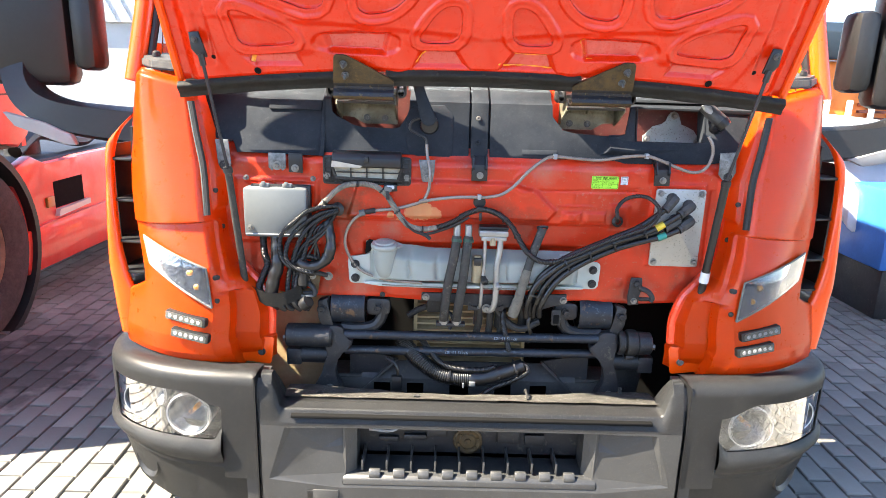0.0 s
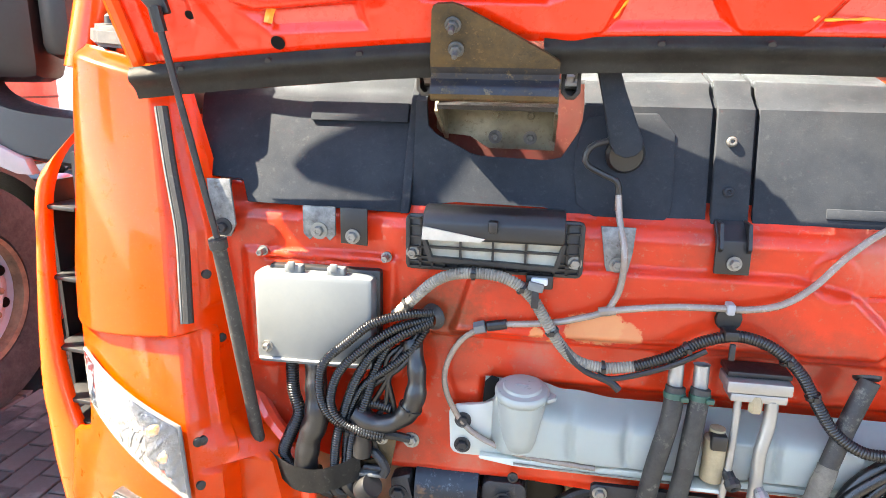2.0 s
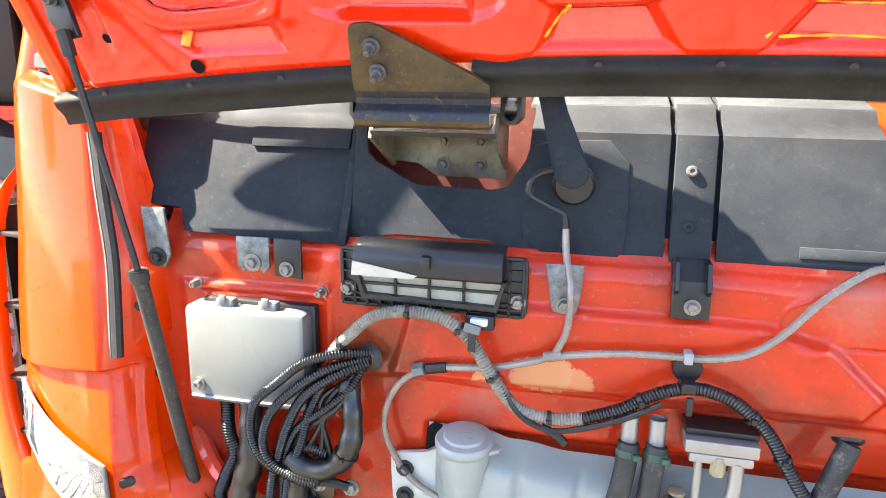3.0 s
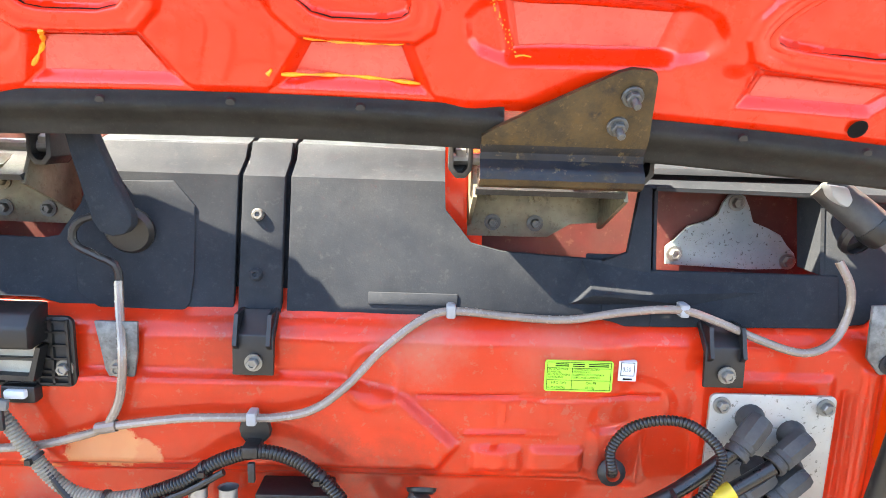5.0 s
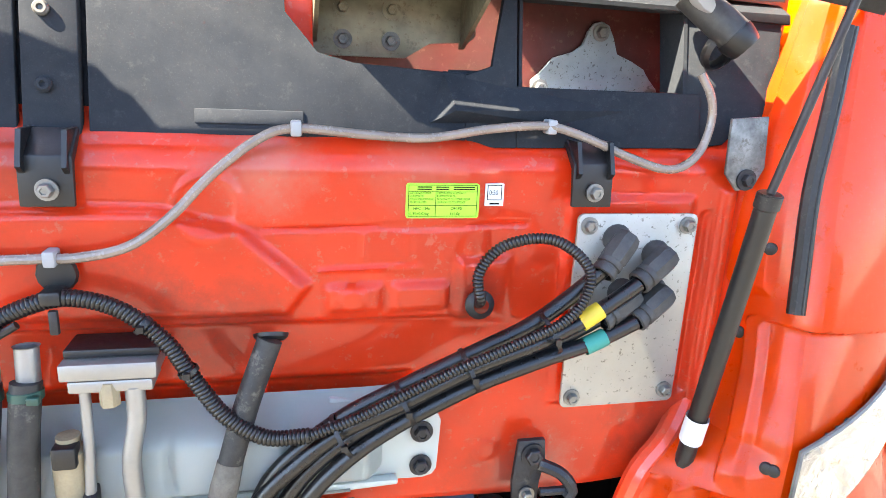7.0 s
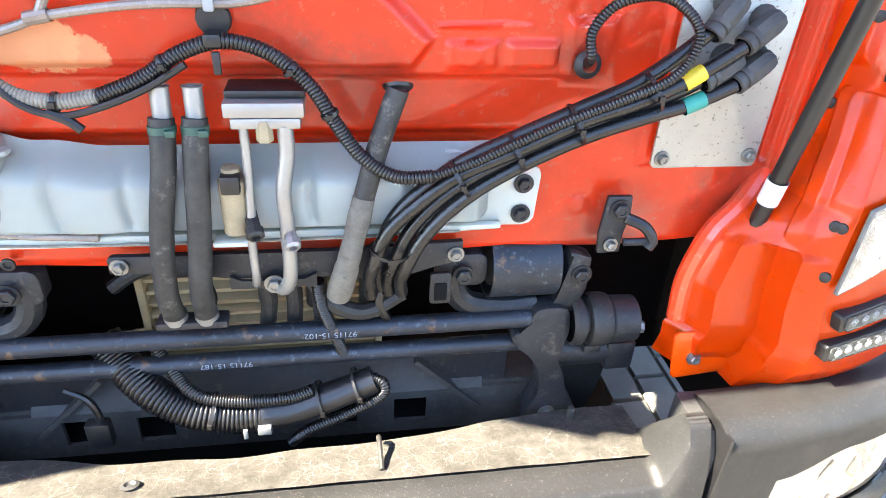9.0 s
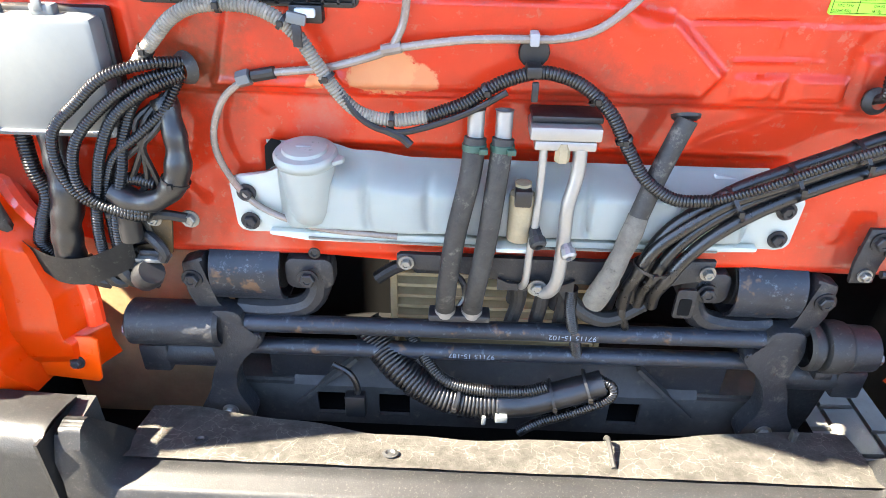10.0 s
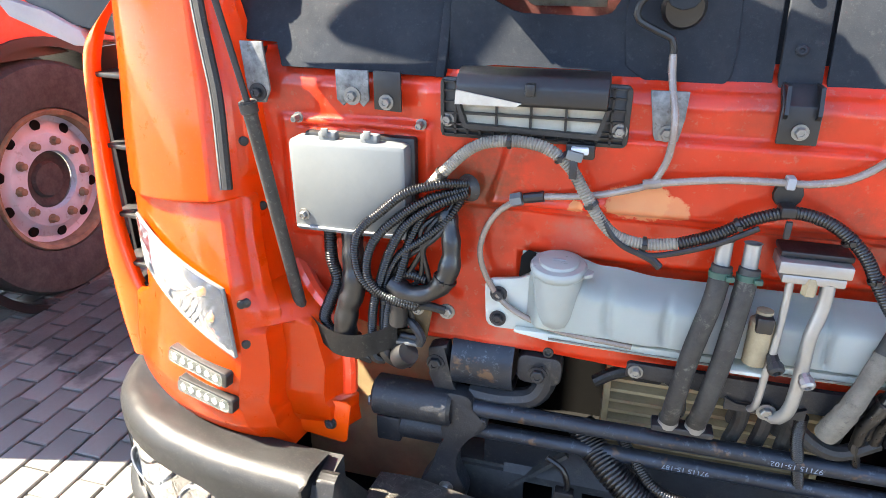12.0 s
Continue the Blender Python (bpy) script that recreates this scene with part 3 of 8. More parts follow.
def lamp_point(s, off, a, b):
    """Bilinear place in the indicator's outline: a along its length, b from its lower to its upper edge."""
    p0 = Vector(LAMP[0]).lerp(Vector(LAMP[3]), a)
    p1 = Vector(LAMP[1]).lerp(Vector(LAMP[2]), a)
    p = p0.lerp(p1, b)
    r = on_corner(p[0], p[1], off)
    return (s * -r[0], r[1], r[2])


def make_corner(s):
    """s = 1: the panel at +x."""
    side = lambda p: (-s * p[0], *p[1:])
    def f(u, v):
        z0 = 0.655 + 0.03 * u
        z1 = 1.715 + 0.02 * math.sin(u * math.pi) + 0.03 * u
        z = z0 + (z1 - z0) * v
        p = corner_curve(z, u * lerp_table(REACH, z)[0])
        lip = 0.014 * smooth_in(u - 0.96, 0.04) ** 2
        return side((p[0], p[1] + lip + 0.04 * smooth_in(v - 0.965, 0.035) ** 2, z))
    panel = part("corner_panel", surface(f, 40, 260, 0.006), M_PAINT, truck, "glossy orange-red cab corner panel", smooth=32)
    # return flange from the panel's inner edge to the bay wall
    def g(u, v):
        z = 0.63 + 1.07 * v
        a = corner_curve(z, 0.0)
        w = lerp_table(FLANGE_IN, z)
        x = a[0] + (w[0] - a[0]) * (u ** (0.6 + 0.4 * smooth_in(1.05 - z, 0.15)))
        low = smooth_in(0.945 - z, 0.008)
        press = lerp_table(((0, 0.0, 0), (0.30, 0.020, 0), (0.35, 0.074, 0), (0.80, 0.078, 0), (0.86, 0.104, 0), (1.0, 0.145, 0)), u)[0]
        y = (a[1] + (w[1] - a[1]) * u) * (1 - low) + (a[1] + press) * low
        bump = 0.012 * smooth_in(min(u - 0.32, 0.80 - u), 0.06) * smooth_in(min(z - 1.235, 1.69 - z), 0.02)
        rib = 0.010 * smooth_in(min(u - 0.25, 0.5 - u), 0.06) * smooth_in(1.21 - z, 0.02) * smooth_in(z - 0.95, 0.03)
        return side((x + bump + rib, y, z))
    fl = part("door_flange", surface(g, 80, 214, 0.004), M_PAINT, truck, "red flange with a black rubber seal strip", smooth=30)
    # seal
    pts = []
    for z in (1.635, 1.58, 1.53, 1.47, 1.42, 1.37, 1.32, 1.27, 1.226):
        p = g(0.17, (z - 0.63) / 1.07)
        pts.append((p[0] - s * 0.004, p[1] - 0.006, z))
    part("seal_strip", sweep(pts, 0.011, 0.02, 8), M_RUBBER, fl)
    part("seal_edge", sweep([(p[0] + s * 0.009, p[1] - 0.007, p[2]) for p in pts], 0.0034, 0.02, 6), M_LAMPRIM if s < 0 else M_BLACK, fl)
    for x, z in ((-0.973, 1.17), (-1.012, 1.0), (-0.965, 1.0), (-0.997, 0.915), (-0.985, 1.478), (-0.985, 1.312)):
        best = min((i / 60 for i in range(4, 60)), key=lambda u: abs(abs(g(u, (z - 0.63) / 1.07)[0]) - abs(x)))
        p = Vector(g(best, (z - 0.63) / 1.07))
        part("plug", lathe([(0.0095, -0.004), (0.0095, 0.003), (0.006, 0.005), (0, 0.005)], p, (s * -0.75, -0.65, 0), 12), M_RUBBER, fl)
    bolt(fl, side((-0.828, 2.523, 0.680)), (0, -1, 0.1), 0.010, M_STEEL if s > 0 else M_DARKSTEEL)
    tab = part("flange_tab", prism([side((x, 0))[:1] + (z,) for x, z in ((-0.777, 0.735), (-0.787, 0.742), (-0.83, 0.742), (-0.905, 0.70), (-0.905, 0.640), (-0.80, 0.628), (-0.792, 0.636))], 2.524, 2.530, "y", 0.002), M_PAINT, fl)
    part("flange_fold", sweep([side(p) for p in ((-0.800, 2.570, 0.745), (-0.798, 2.572, 0.84), (-0.826, 2.577, 0.93), (-0.874, 2.590, 0.98), (-0.928, 2.63, 1.03))], 0.020, 0.02, 10), M_BAY, fl)
    # indicator lamp
    n = 12
    lens = part("indicator_lamp", surface(lambda a, b: lamp_point(s, 0.016, a, b), n, n, 0.003), M_LENS, truck, "clear indicator lamp let into the corner panel", smooth=60)
    lens.visible_shadow = False
    def refl(a, b):
        p = lamp_point(s, 0.004, a, b)
        k = 0.0055 * (abs((13 * a + 6 * b) % 1 - 0.5) + abs((13 * a - 6 * b) % 1 - 0.5)) + 0.006 * smooth_in(abs(a - 0.28) - 0.10, 0.02)
        return (p[0], p[1] - k, p[2])
    part("reflector", surface(refl, 104, 48), M_FACET, lens, smooth=0)
    rim = [lamp_point(s, 0.012, a, b) for a, b in [(i / 8, 0) for i in range(9)] + [(1, i / 4) for i in range(1, 5)] + [(1 - i / 8, 1) for i in range(1, 9)] + [(0, 1 - i / 4) for i in range(1, 5)]]
    part("lamp_rim", sweep(rim, 0.0042, n=6, straight=True), M_LAMPRIM, lens)
    for a, b, m_ in ((0.27, 0.66, M_AMBER), (0.20, 0.34, M_AMBER)):
        p = lamp_point(s, 0.008, a, b)
        part("bulb", lathe([(0, 0.007), (0.007, 0.006), (0.011, 0.002), (0.012, -0.002), (0, -0.004)], p, (0, -1, 0), 16), m_, lens)
    # two LED strips
    for x0, z0, x1, z1 in ((-1.158, 0.858, -1.0, 0.832), (-1.137, 0.794, -0.985, 0.770)):
        c0, c1 = on_corner(x0, z0, 0.006), on_corner(x1, z1, 0.006)
        m = Matrix.Translation(Vector(side((c0 + c1) / 2)))
        d = Vector(side(c1)) - Vector(side(c0))
        d = d if d.x > 0 else -d
        rot = Vector((1, 0, 0)).rotation_difference(d.normalized()).to_matrix().to_4x4()
        def put(bm):
            bmesh.ops.transform(bm, matrix=m @ rot, verts=bm.verts)
            return bm
        L = d.length / 2
        led = part("led_strip", put(prism(rounded(-L, L, -0.0185, 0.0185, 0.008), -0.014, 0.02, "y", 0.003)), M_BLACK, truck, "slim LED marker lamp in a black housing")
        part("led_reflector", put(prism(rounded(-L * 0.93, L * 0.86, -0.0135, 0.0135, 0.004) if s < 0 else rounded(-L * 0.86, L * 0.93, -0.0135, 0.0135, 0.004), -0.0155, -0.012)), M_LEDFACE, led)
        bm = bmesh.new()
        for i in range(6):
            x = -L * 0.70 + L * 1.40 * i / 5 + s * 0.003
            lathe([(0.0078, 0), (0.0070, 0.002), (0.0045, 0.0005), (0.0028, 0.003), (0, 0.0038)], (x, -0.0155, 0), (0, -1, 0), 10, bm)
        part("diodes", put(bm), M_GREYTRIM, led)
        cv = part("led_lens", put(prism(rounded(-L * 0.94, L * 0.88, -0.0145, 0.0145, 0.005) if s < 0 else rounded(-L * 0.88, L * 0.94, -0.0145, 0.0145, 0.005), -0.021, -0.0145, "y", 0.002)), M_LENS, led)
        cv.visible_shadow = False
    # air deflector: a blade that leaves the panel at the top and runs into it below the indicator, dark fins between
    blade = [(-1.318, 2.700, 1.590, 0.020), (-1.362, 2.692, 1.545, 0.021), (-1.408, 2.682, 1.490, 0.020), (-1.426, 2.672, 1.430, 0.015), (-1.428, 2.660, 1.34, 0.013), (-1.425, 2.640, 1.20, 0.018), (-1.417, 2.622, 1.06, 0.025), (-1.402, 2.610, 0.96, 0.036), (-1.385, 2.605, 0.90, 0.046), (-1.378, 2.600, 0.82, 0.044), (-1.376, 2.600, 0.72, 0.034)]
    line = spline([p[:3] for p in blade], 0.02)
    bm = bmesh.new()
    rings = []
    for i, c in enumerate(line):
        w = lerp_table([(-p[2], p[3], 0) for p in blade], -c.z)[0]
        sec = [(-w, 0.010), (-w * 0.9, 0.0), (-w * 0.5, -0.007), (w * 0.5, -0.008), (w * 0.9, -0.002), (w, 0.005), (w * 0.85, 0.013), (-w * 0.2, 0.020), (-w * 0.9, 0.024)]
        tz = (line[min(i + 1, len(line) - 1)] - line[max(i - 1, 0)]).normalized()
        across = Vector((abs(tz.z), 0, tz.x if tz.z > 0 else -tz.x)).normalized()
        rings.append([bm.verts.new(side(c + across * -a + Vector((0, b, 0)))) for a, b in sec])
    m_ = len(rings[0])
    for a, b in zip(rings, rings[1:]):
        for k in range(m_):
            bm.faces.new((a[k], a[(k + 1) % m_], b[(k + 1) % m_], b[k]))
    bm.faces.new(rings[0]); bm.faces.new(rings[-1])
    bl = part("air_deflector", bm, M_PAINT, truck, "orange-red side air deflector with dark fins", smooth=50)
    for i, z in enumerate((1.405, 1.245, 1.085, 0.965)):
        x_in = -1.335 + 0.06 * smooth_in(1.4 - z, 0.5)
        bm = bmesh.new()
        poly = [(x_in, 2.655 - 0.05 * smooth_in(1.4 - z, 0.5)), (-1.415, 2.672 - 0.05 * smooth_in(1.4 - z, 0.5)), (-1.425, 2.80), (-1.33, 2.84)]
        add_prism(bm, [(-s * x, y) for x, y in poly], z - 0.005, z + 0.005, "z", 0.002)
        part("fin", bm, M_BLACK, bl)
    # black sheets added in the opening, painting the shade behind the fins
    bm = bmesh.new()
    add_prism(bm, [(-s * x, y) for x, y in ((-1.322, 2.66), (-1.332, 2.66), (-1.352, 2.88), (-1.338, 2.88))], 1.12, 1.53, "z")
    add_prism(bm, [(-s * x, y) for x, y in ((-1.280, 2.585), (-1.292, 2.585), (-1.352, 2.88), (-1.338, 2.88))], 0.915, 1.12, "z")
    add_prism(bm, [(-s * x, y) for x, y in ((-1.30, 2.60), (-1.40, 2.64), (-1.40, 2.86), (-1.33, 2.86))], 0.90, 0.915, "z")
    add_prism(bm, [(-s * x, y) for x, y in ((-1.418, 2.690), (-1.426, 2.690), (-1.400, 2.90), (-1.392, 2.90))], 0.93, 1.46, "z")
    part("fin_backing", bm, M_BLACK, bl)
    # cab side behind, and the pillar with its quarter of the windscreen
    part("cab_side", prism([(-s * x, y) for x, y in ((-1.36, 2.80), (-1.36, 6.2), (-1.33, 6.2), (-1.33, 2.80))], 0.75, 1.85, "z"), M_PAINT, truck)
    pil = [side(p) for p in ((-1.325, 2.72, 1.70), (-1.295, 2.76, 1.90), (-1.255, 2.84, 2.25), (-1.19, 2.95, 2.70), (-1.15, 3.05, 3.0))]
    part("windscreen_pillar", sweep(pil, 0.035, 0.05, 14), M_PAINT, truck)
    pil2 = [(p[0] + s * -0.042, p[1] + 0.015, p[2]) for p in pil]
    part("pillar_seal", sweep(pil2, 0.016, 0.05, 10), M_BLACK, truck)
    led = [side(p) for p in ((-1.285, 2.70, 1.755), (-1.22, 2.622, 1.745), (-1.08, 2.605, 1.735), (-0.98, 2.70, 1.735), (-1.02, 2.80, 1.765), (-1.20, 2.80, 1.775))]
    bm = bmesh.new()
    lo = [bm.verts.new(p) for p in led]
    hi = [bm.verts.new((p[0], p[1] + 0.006, p[2] + 0.038)) for p in led]
    bm.faces.new(lo); bm.faces.new(hi)
    for i in range(6):
        bm.faces.new((lo[i], lo[(i + 1) % 6], hi[(i + 1) % 6], hi[i]))
    bmesh.ops.bevel(bm, geom=bm.edges[:], offset=0.008, segments=2, affect="EDGES")
    cap = part("scuttle_corner", bm, M_ELBOW, truck, "weathered grey plastic corner below the windscreen")
    part("washer_jet", lathe([(0, 0.02), (0.012, 0.014), (0.016, 0), (0, 0)], side((-1.215, 2.68, 1.795)), (0, -0.3, 1), 12), M_BLACK, cap)
    # rear-view mirror on its arm
    m = box(-0.18, 0.18, -0.09, 0.11, -0.36, 0.36, 0.05)
    bmesh.ops.transform(m, matrix=Matrix.Translation(side((-2.0, 3.22, 2.02))) @ Matrix.Rotation(radians(-s * 12), 4, "Z"), verts=m.verts)
    house = part("mirror_housing", m, M_BLACK, truck, "black exterior mirror housing on a curved arm")
    m = box(-0.055, 0.055, -0.07, 0.09, -0.19, 0.17, 0.04)
    bmesh.ops.transform(m, matrix=Matrix.Translation(side((-1.755, 3.25, 1.92))), verts=m.verts)
    part("side_mirror", m, M_BLACK, house)
    arm = [side(p) for p in ((-1.34, 3.10, 1.485), (-1.60, 3.09, 1.505), (-1.82, 3.09, 1.535), (-1.96, 3.11, 1.595), (-2.03, 3.15, 1.69), (-2.05, 3.2, 1.80))]
    bm = bmesh.new()
    line = spline(arm, 0.03)
    rings = []
    for i, c in enumerate(line):
        t = i / len(line)
        hh = 0.088 - 0.030 * t
        t3 = (line[min(i + 1, len(line) - 1)] - line[max(i - 1, 0)]).normalized()
        upv = Vector((0, 1, 0)).cross(t3).normalized()
        upv = upv if upv.z > 0 else -upv
        upv = upv if abs(upv.z) > 0.1 else Vector((0, 0, 1))
        rings.append([bm.verts.new(c + upv * a * hh + Vector((0, b, 0))) for a, b in ((1, 0), (0.8, -0.05), (-0.75, -0.06), (-1, -0.02), (-1, 0.07), (0.9, 0.07))])
    for a, b in zip(rings, rings[1:]):
        for k in range(6):
            bm.faces.new((a[k], a[(k + 1) % 6], b[(k + 1) % 6], b[k]))
    bm.faces.new(rings[0]); bm.faces.new(rings[-1])
    part("mirror_arm", bm, M_BLACK, house, smooth=50)
    bm = prism([(-0.20, 0.030), (-0.02, 0.034), (0.10, 0.016), (0.13, -0.022), (0.08, -0.034), (-0.14, -0.016)], -0.012, 0.02, "y", 0.004)
    bmesh.ops.transform(bm, matrix=Matrix.Translation(side((-1.86, 3.028, 1.468))) @ Matrix.Rotation(radians(s * -15), 4, "Y"), verts=bm.verts)
    part("arm_lamp", bm, M_GREYTRIM, house)


for s in (-1, 1):
    make_corner(s)

# unseen plate and slabs, shaped to cast shadows on the cowl and gear
shadow_plate = prism(soften([(-1.690, 2.519), (-1.758, 2.706), (-1.756, 2.884), (-1.703, 2.936), (-1.400, 2.900), (-1.358, 2.383), (-1.467, 2.424)], 1), 2.424, 2.436, "y", 0.003)
shadow_plate = part("kerb_mirror", shadow_plate, M_BLACK, truck, "unseen black plate shaped to shadow the cowl")
part("front_mirror", box(-1.63, -1.57, 2.185, 2.285, 1.66, 2.66, 0.025), M_BLACK, shadow_plate)
part("mirror_head", box(-1.63, -1.57, 2.115, 2.24, 2.50, 3.02, 0.025), M_BLACK, shadow_plate)
part("mirror_stem", sweep([(-1.60, 2.22, 2.64), (-1.56, 2.33, 2.66), (-1.50, 2.43, 2.60)], 0.016, 0.03, 8), M_BLACK, shadow_plate)
part("kerb_mirror_arm", sweep([(-1.44, 2.43, 2.82), (-1.42, 2.75, 2.97), (-1.20, 3.05, 3.02)], 0.022, 0.04, 10), M_BLACK, shadow_plate)

# windscreen, wiper and cab body behind
part("windscreen", prism([(2.72, 1.73), (2.735, 1.73), (3.06, 3.0), (3.045, 3.0)], -1.22, 1.22, "x"), M_SCREEN, truck, "tinted windscreen glass").visible_shadow = False
wip = part("wiper_arm", sweep([(-1.16, 2.69, 1.80), (-0.98, 2.67, 1.805), (-0.70, 2.67, 1.80)], 0.012, 0.03, 8), M_BLACK, truck)
# unseen cab runs back to 6.2, stretched to shade the ground at the right
part("cab_roof", box(-1.22, 1.22, 3.02, 6.2, 3.0, 3.06, 0.03), M_PAINT, truck)
part("cab_rear_wall", box(-1.33, 1.33, 6.16, 6.2, 0.75, 3.0, 0.0), M_PAINT, truck)
part("cab_floor", box(-1.33, 1.33, 3.0, 4.6, 1.30, 1.40, 0.0), M_BLACK, truck)
part("dashboard", box(-1.24, 1.24, 2.90, 3.4, 1.60, 1.80, 0.05), M_BLACK, truck)
for s in (-1, 1):
    part("cab_quarter", box(min(s * 1.24, s * 1.28), max(s * 1.24, s * 1.28), 4.15, 6.2, 1.84, 3.02, 0.0), M_PAINT, truck)

# cowl panel ----------------------------------------------------------------
def cowl_y(z, lean=0.0):
    """The panel leans back towards its top."""
    return 2.632 + 0.216 * max(0, z - 1.44) + 1.5 * max(0, min(z, 1.679) - 1.655) + 0.45 * max(0, z - 1.679) + lean


def cowl_piece(name, poly, out=0.0, thick=0.010, material=None, parent=truck, bevel=0.002, label=""):
    """A plate of the leaning panel, from an (x, z) outline."""
    bm = prism(poly, 0, thick, "y", bevel)
    bmesh.ops.bisect_plane(bm, geom=bm.verts[:] + bm.edges[:] + bm.faces[:], plane_co=(0, 0, 1.655), plane_no=(0, 0, 1))
    bmesh.ops.bisect_plane(bm, geom=bm.verts[:] + bm.edges[:] + bm.faces[:], plane_co=(0, 0, 1.679), plane_no=(0, 0, 1))
    for v in bm.verts:
        v.co.y += cowl_y(v.co.z) - out + (0.30 * max(0.0, min(v.co.z, 1.655) - 1.446) if v.co.x < -0.599 else 0.0)
    return part(name, bm, material or M_COWL, parent, label)


cl = cowl_piece("cowl_panel", [(-1.03, 1.498), (-0.93, 1.496), (-0.915, 1.452), (-0.60, 1.446), (-0.60, 1.655), (-0.60, 1.70), (-1.05, 1.66)], 0.022, 0.02, label="dusty dark-grey plastic cowl panel under the windscreen")
cowl_piece("cowl_strip", rect(-0.805, -0.605, 1.612, 1.648), 0.032, 0.012, parent=cl)
# step from the proud left section to the recessed centre
part("cowl_step", prism([(2.607, 1.446), (2.64, 1.446), (2.76, 1.70), (2.75, 1.70), (2.712, 1.66)], -0.602, -0.585, "x", 0.002), M_COWL, cl)
cowl_piece("cowl_centre", [(-0.585, 1.446), (-0.555, 1.450), (-0.535, 1.464), (-0.50, 1.470), (-0.33, 1.466), (-0.298, 1.460), (-0.278, 1.444), (-0.27, 1.438), (-0.145, 1.432), (-0.10, 1.440), (-0.038, 1.444), (-0.038, 1.70), (-0.266, 1.70), (-0.266, 1.625), (-0.274, 1.605), (-0.302, 1.556), (-0.330, 1.550), (-0.455, 1.553), (-0.475, 1.560), (-0.545, 1.592), (-0.562, 1.608), (-0.568, 1.70), (-0.585, 1.70)], 0.004, parent=cl)
for x0, x1 in ((-0.046, -0.022), (0.026, 0.050), (-0.60, -0.575), (0.50, 0.61)):
    cowl_piece("groove_floor", rect(x0, x1, 1.436, 1.700 if x1 < 0.1 else 1.55), -0.014, 0.006, parent=cl)
# shallow boss round the spindle
cowl_piece("nozzle_boss", soften([(-0.268, 1.452), (-0.115, 1.446), (-0.098, 1.47), (-0.100, 1.645), (-0.255, 1.640), (-0.268, 1.615), (-0.282, 1.56)], 1), 0.0075, 0.006, parent=cl, bevel=0.003)
# low embossed bars near the lower edge
cowl_piece("cowl_bar", rect(0.165, 0.30, 1.470, 1.488), 0.009, 0.004, parent=cl, bevel=0.001)
# centre rib between two grooves
cowl_piece("cowl_rib", [(-0.030, 1.446), (0.034, 1.446), (0.034, 1.705), (-0.030, 1.705)], 0.010, 0.016, parent=cl)
# right of the rib, with the openings for the hinge and the window
cowl_piece("cowl_right", [(0.042, 1.442), (0.52, 1.446), (0.52, 1.545), (0.365, 1.553), (0.318, 1.562), (0.276, 1.612), (0.276, 1.70), (0.042, 1.705)], 0.006, parent=cl)
cowl_piece("cowl_post", [(0.52, 1.446), (0.595, 1.447), (0.595, 1.655), (0.575, 1.655), (0.56, 1.555), (0.52, 1.545)], 0.006, parent=cl)
cowl_piece("cowl_sill", [(0.595, 1.447), (0.885, 1.452), (0.885, 1.531), (0.595, 1.531)], 0.006, parent=cl)
cowl_piece("cowl_end", [(0.864, 1.531), (0.885, 1.452), (0.93, 1.458), (0.965, 1.492), (1.02, 1.497), (1.03, 1.655), (0.858, 1.655)], 0.0, parent=cl)
cowl_piece("cowl_lintel", [(0.56, 1.655), (1.04, 1.64), (1.04, 1.672), (0.56, 1.69)], 0.006, parent=cl)
# the window's white-edged returns
part("window_return", prism([(2.650, 1.531), (2.676, 1.653), (2.745, 1.653), (2.715, 1.531)], 0.858, 0.864, "x"), M_COWL, cl)
part("window_head", prism([(0.600, 1.651), (0.864, 1.649), (0.864, 1.655), (0.600, 1.657)], 2.668, 2.72, "y"), M_COWL, cl)
part("window_jamb", prism([(2.655, 1.531), (2.678, 1.653), (2.72, 1.653), (2.70, 1.531)], 0.600, 0.605, "x"), M_COWL, cl)
# sloped nose on the sill: a facet to the left, a long wedge to the right
bm = bmesh.new()
vs = [bm.verts.new(p) for p in ((0.468, 2.634, 1.478), (0.502, 2.616, 1.497), (0.488, 2.651, 1.548), (0.770, 2.640, 1.503), (0.655, 2.634, 1.482), (0.500, 2.632, 1.480), (0.545, 2.650, 1.540))]
for f in ((0, 1, 2), (1, 3, 6), (1, 6, 2), (0, 5, 1), (5, 4, 1), (4, 3, 1)):
    bm.faces.new([vs[i] for i in f])
part("cowl_nose", bm, M_COWL, cl, smooth=0)
# sloped top shelf of the panel, lit from above
for x0, x1, q in ((-0.60, -1.05, 0.055), (-0.525, -0.585, 0.0), (-0.038, -0.275, 0.0), (0.034, -0.030, 0.0), (0.276, 0.042, 0.0)):
    part("cowl_shelf", prism([(2.732 + q, 1.692), (2.736 + q, 1.701), (2.83, 1.725), (2.83, 1.712)], min(x0, x1), max(x0, x1), "x", 0.001), M_COWL, cl)
part("cowl_tray", prism([(2.69, 1.675), (2.695, 1.685), (2.83, 1.72), (2.83, 1.71)], 0.56, 1.04, "x", 0.001), M_COWL, cl)
# fixings on the rib and brackets to the wall
for z, m_ in ((1.598, M_NUT), (1.510, M_COWL)):
    part("clip_pin", lathe([(0.0095, 0), (0.0095, 0.004), (0.007, 0.007), (0.004, 0.007), (0.003, 0.004), (0, 0.004)], (-0.004, cowl_y(z) - 0.012, z), (0, -1, 0.2), 14), m_, cl)
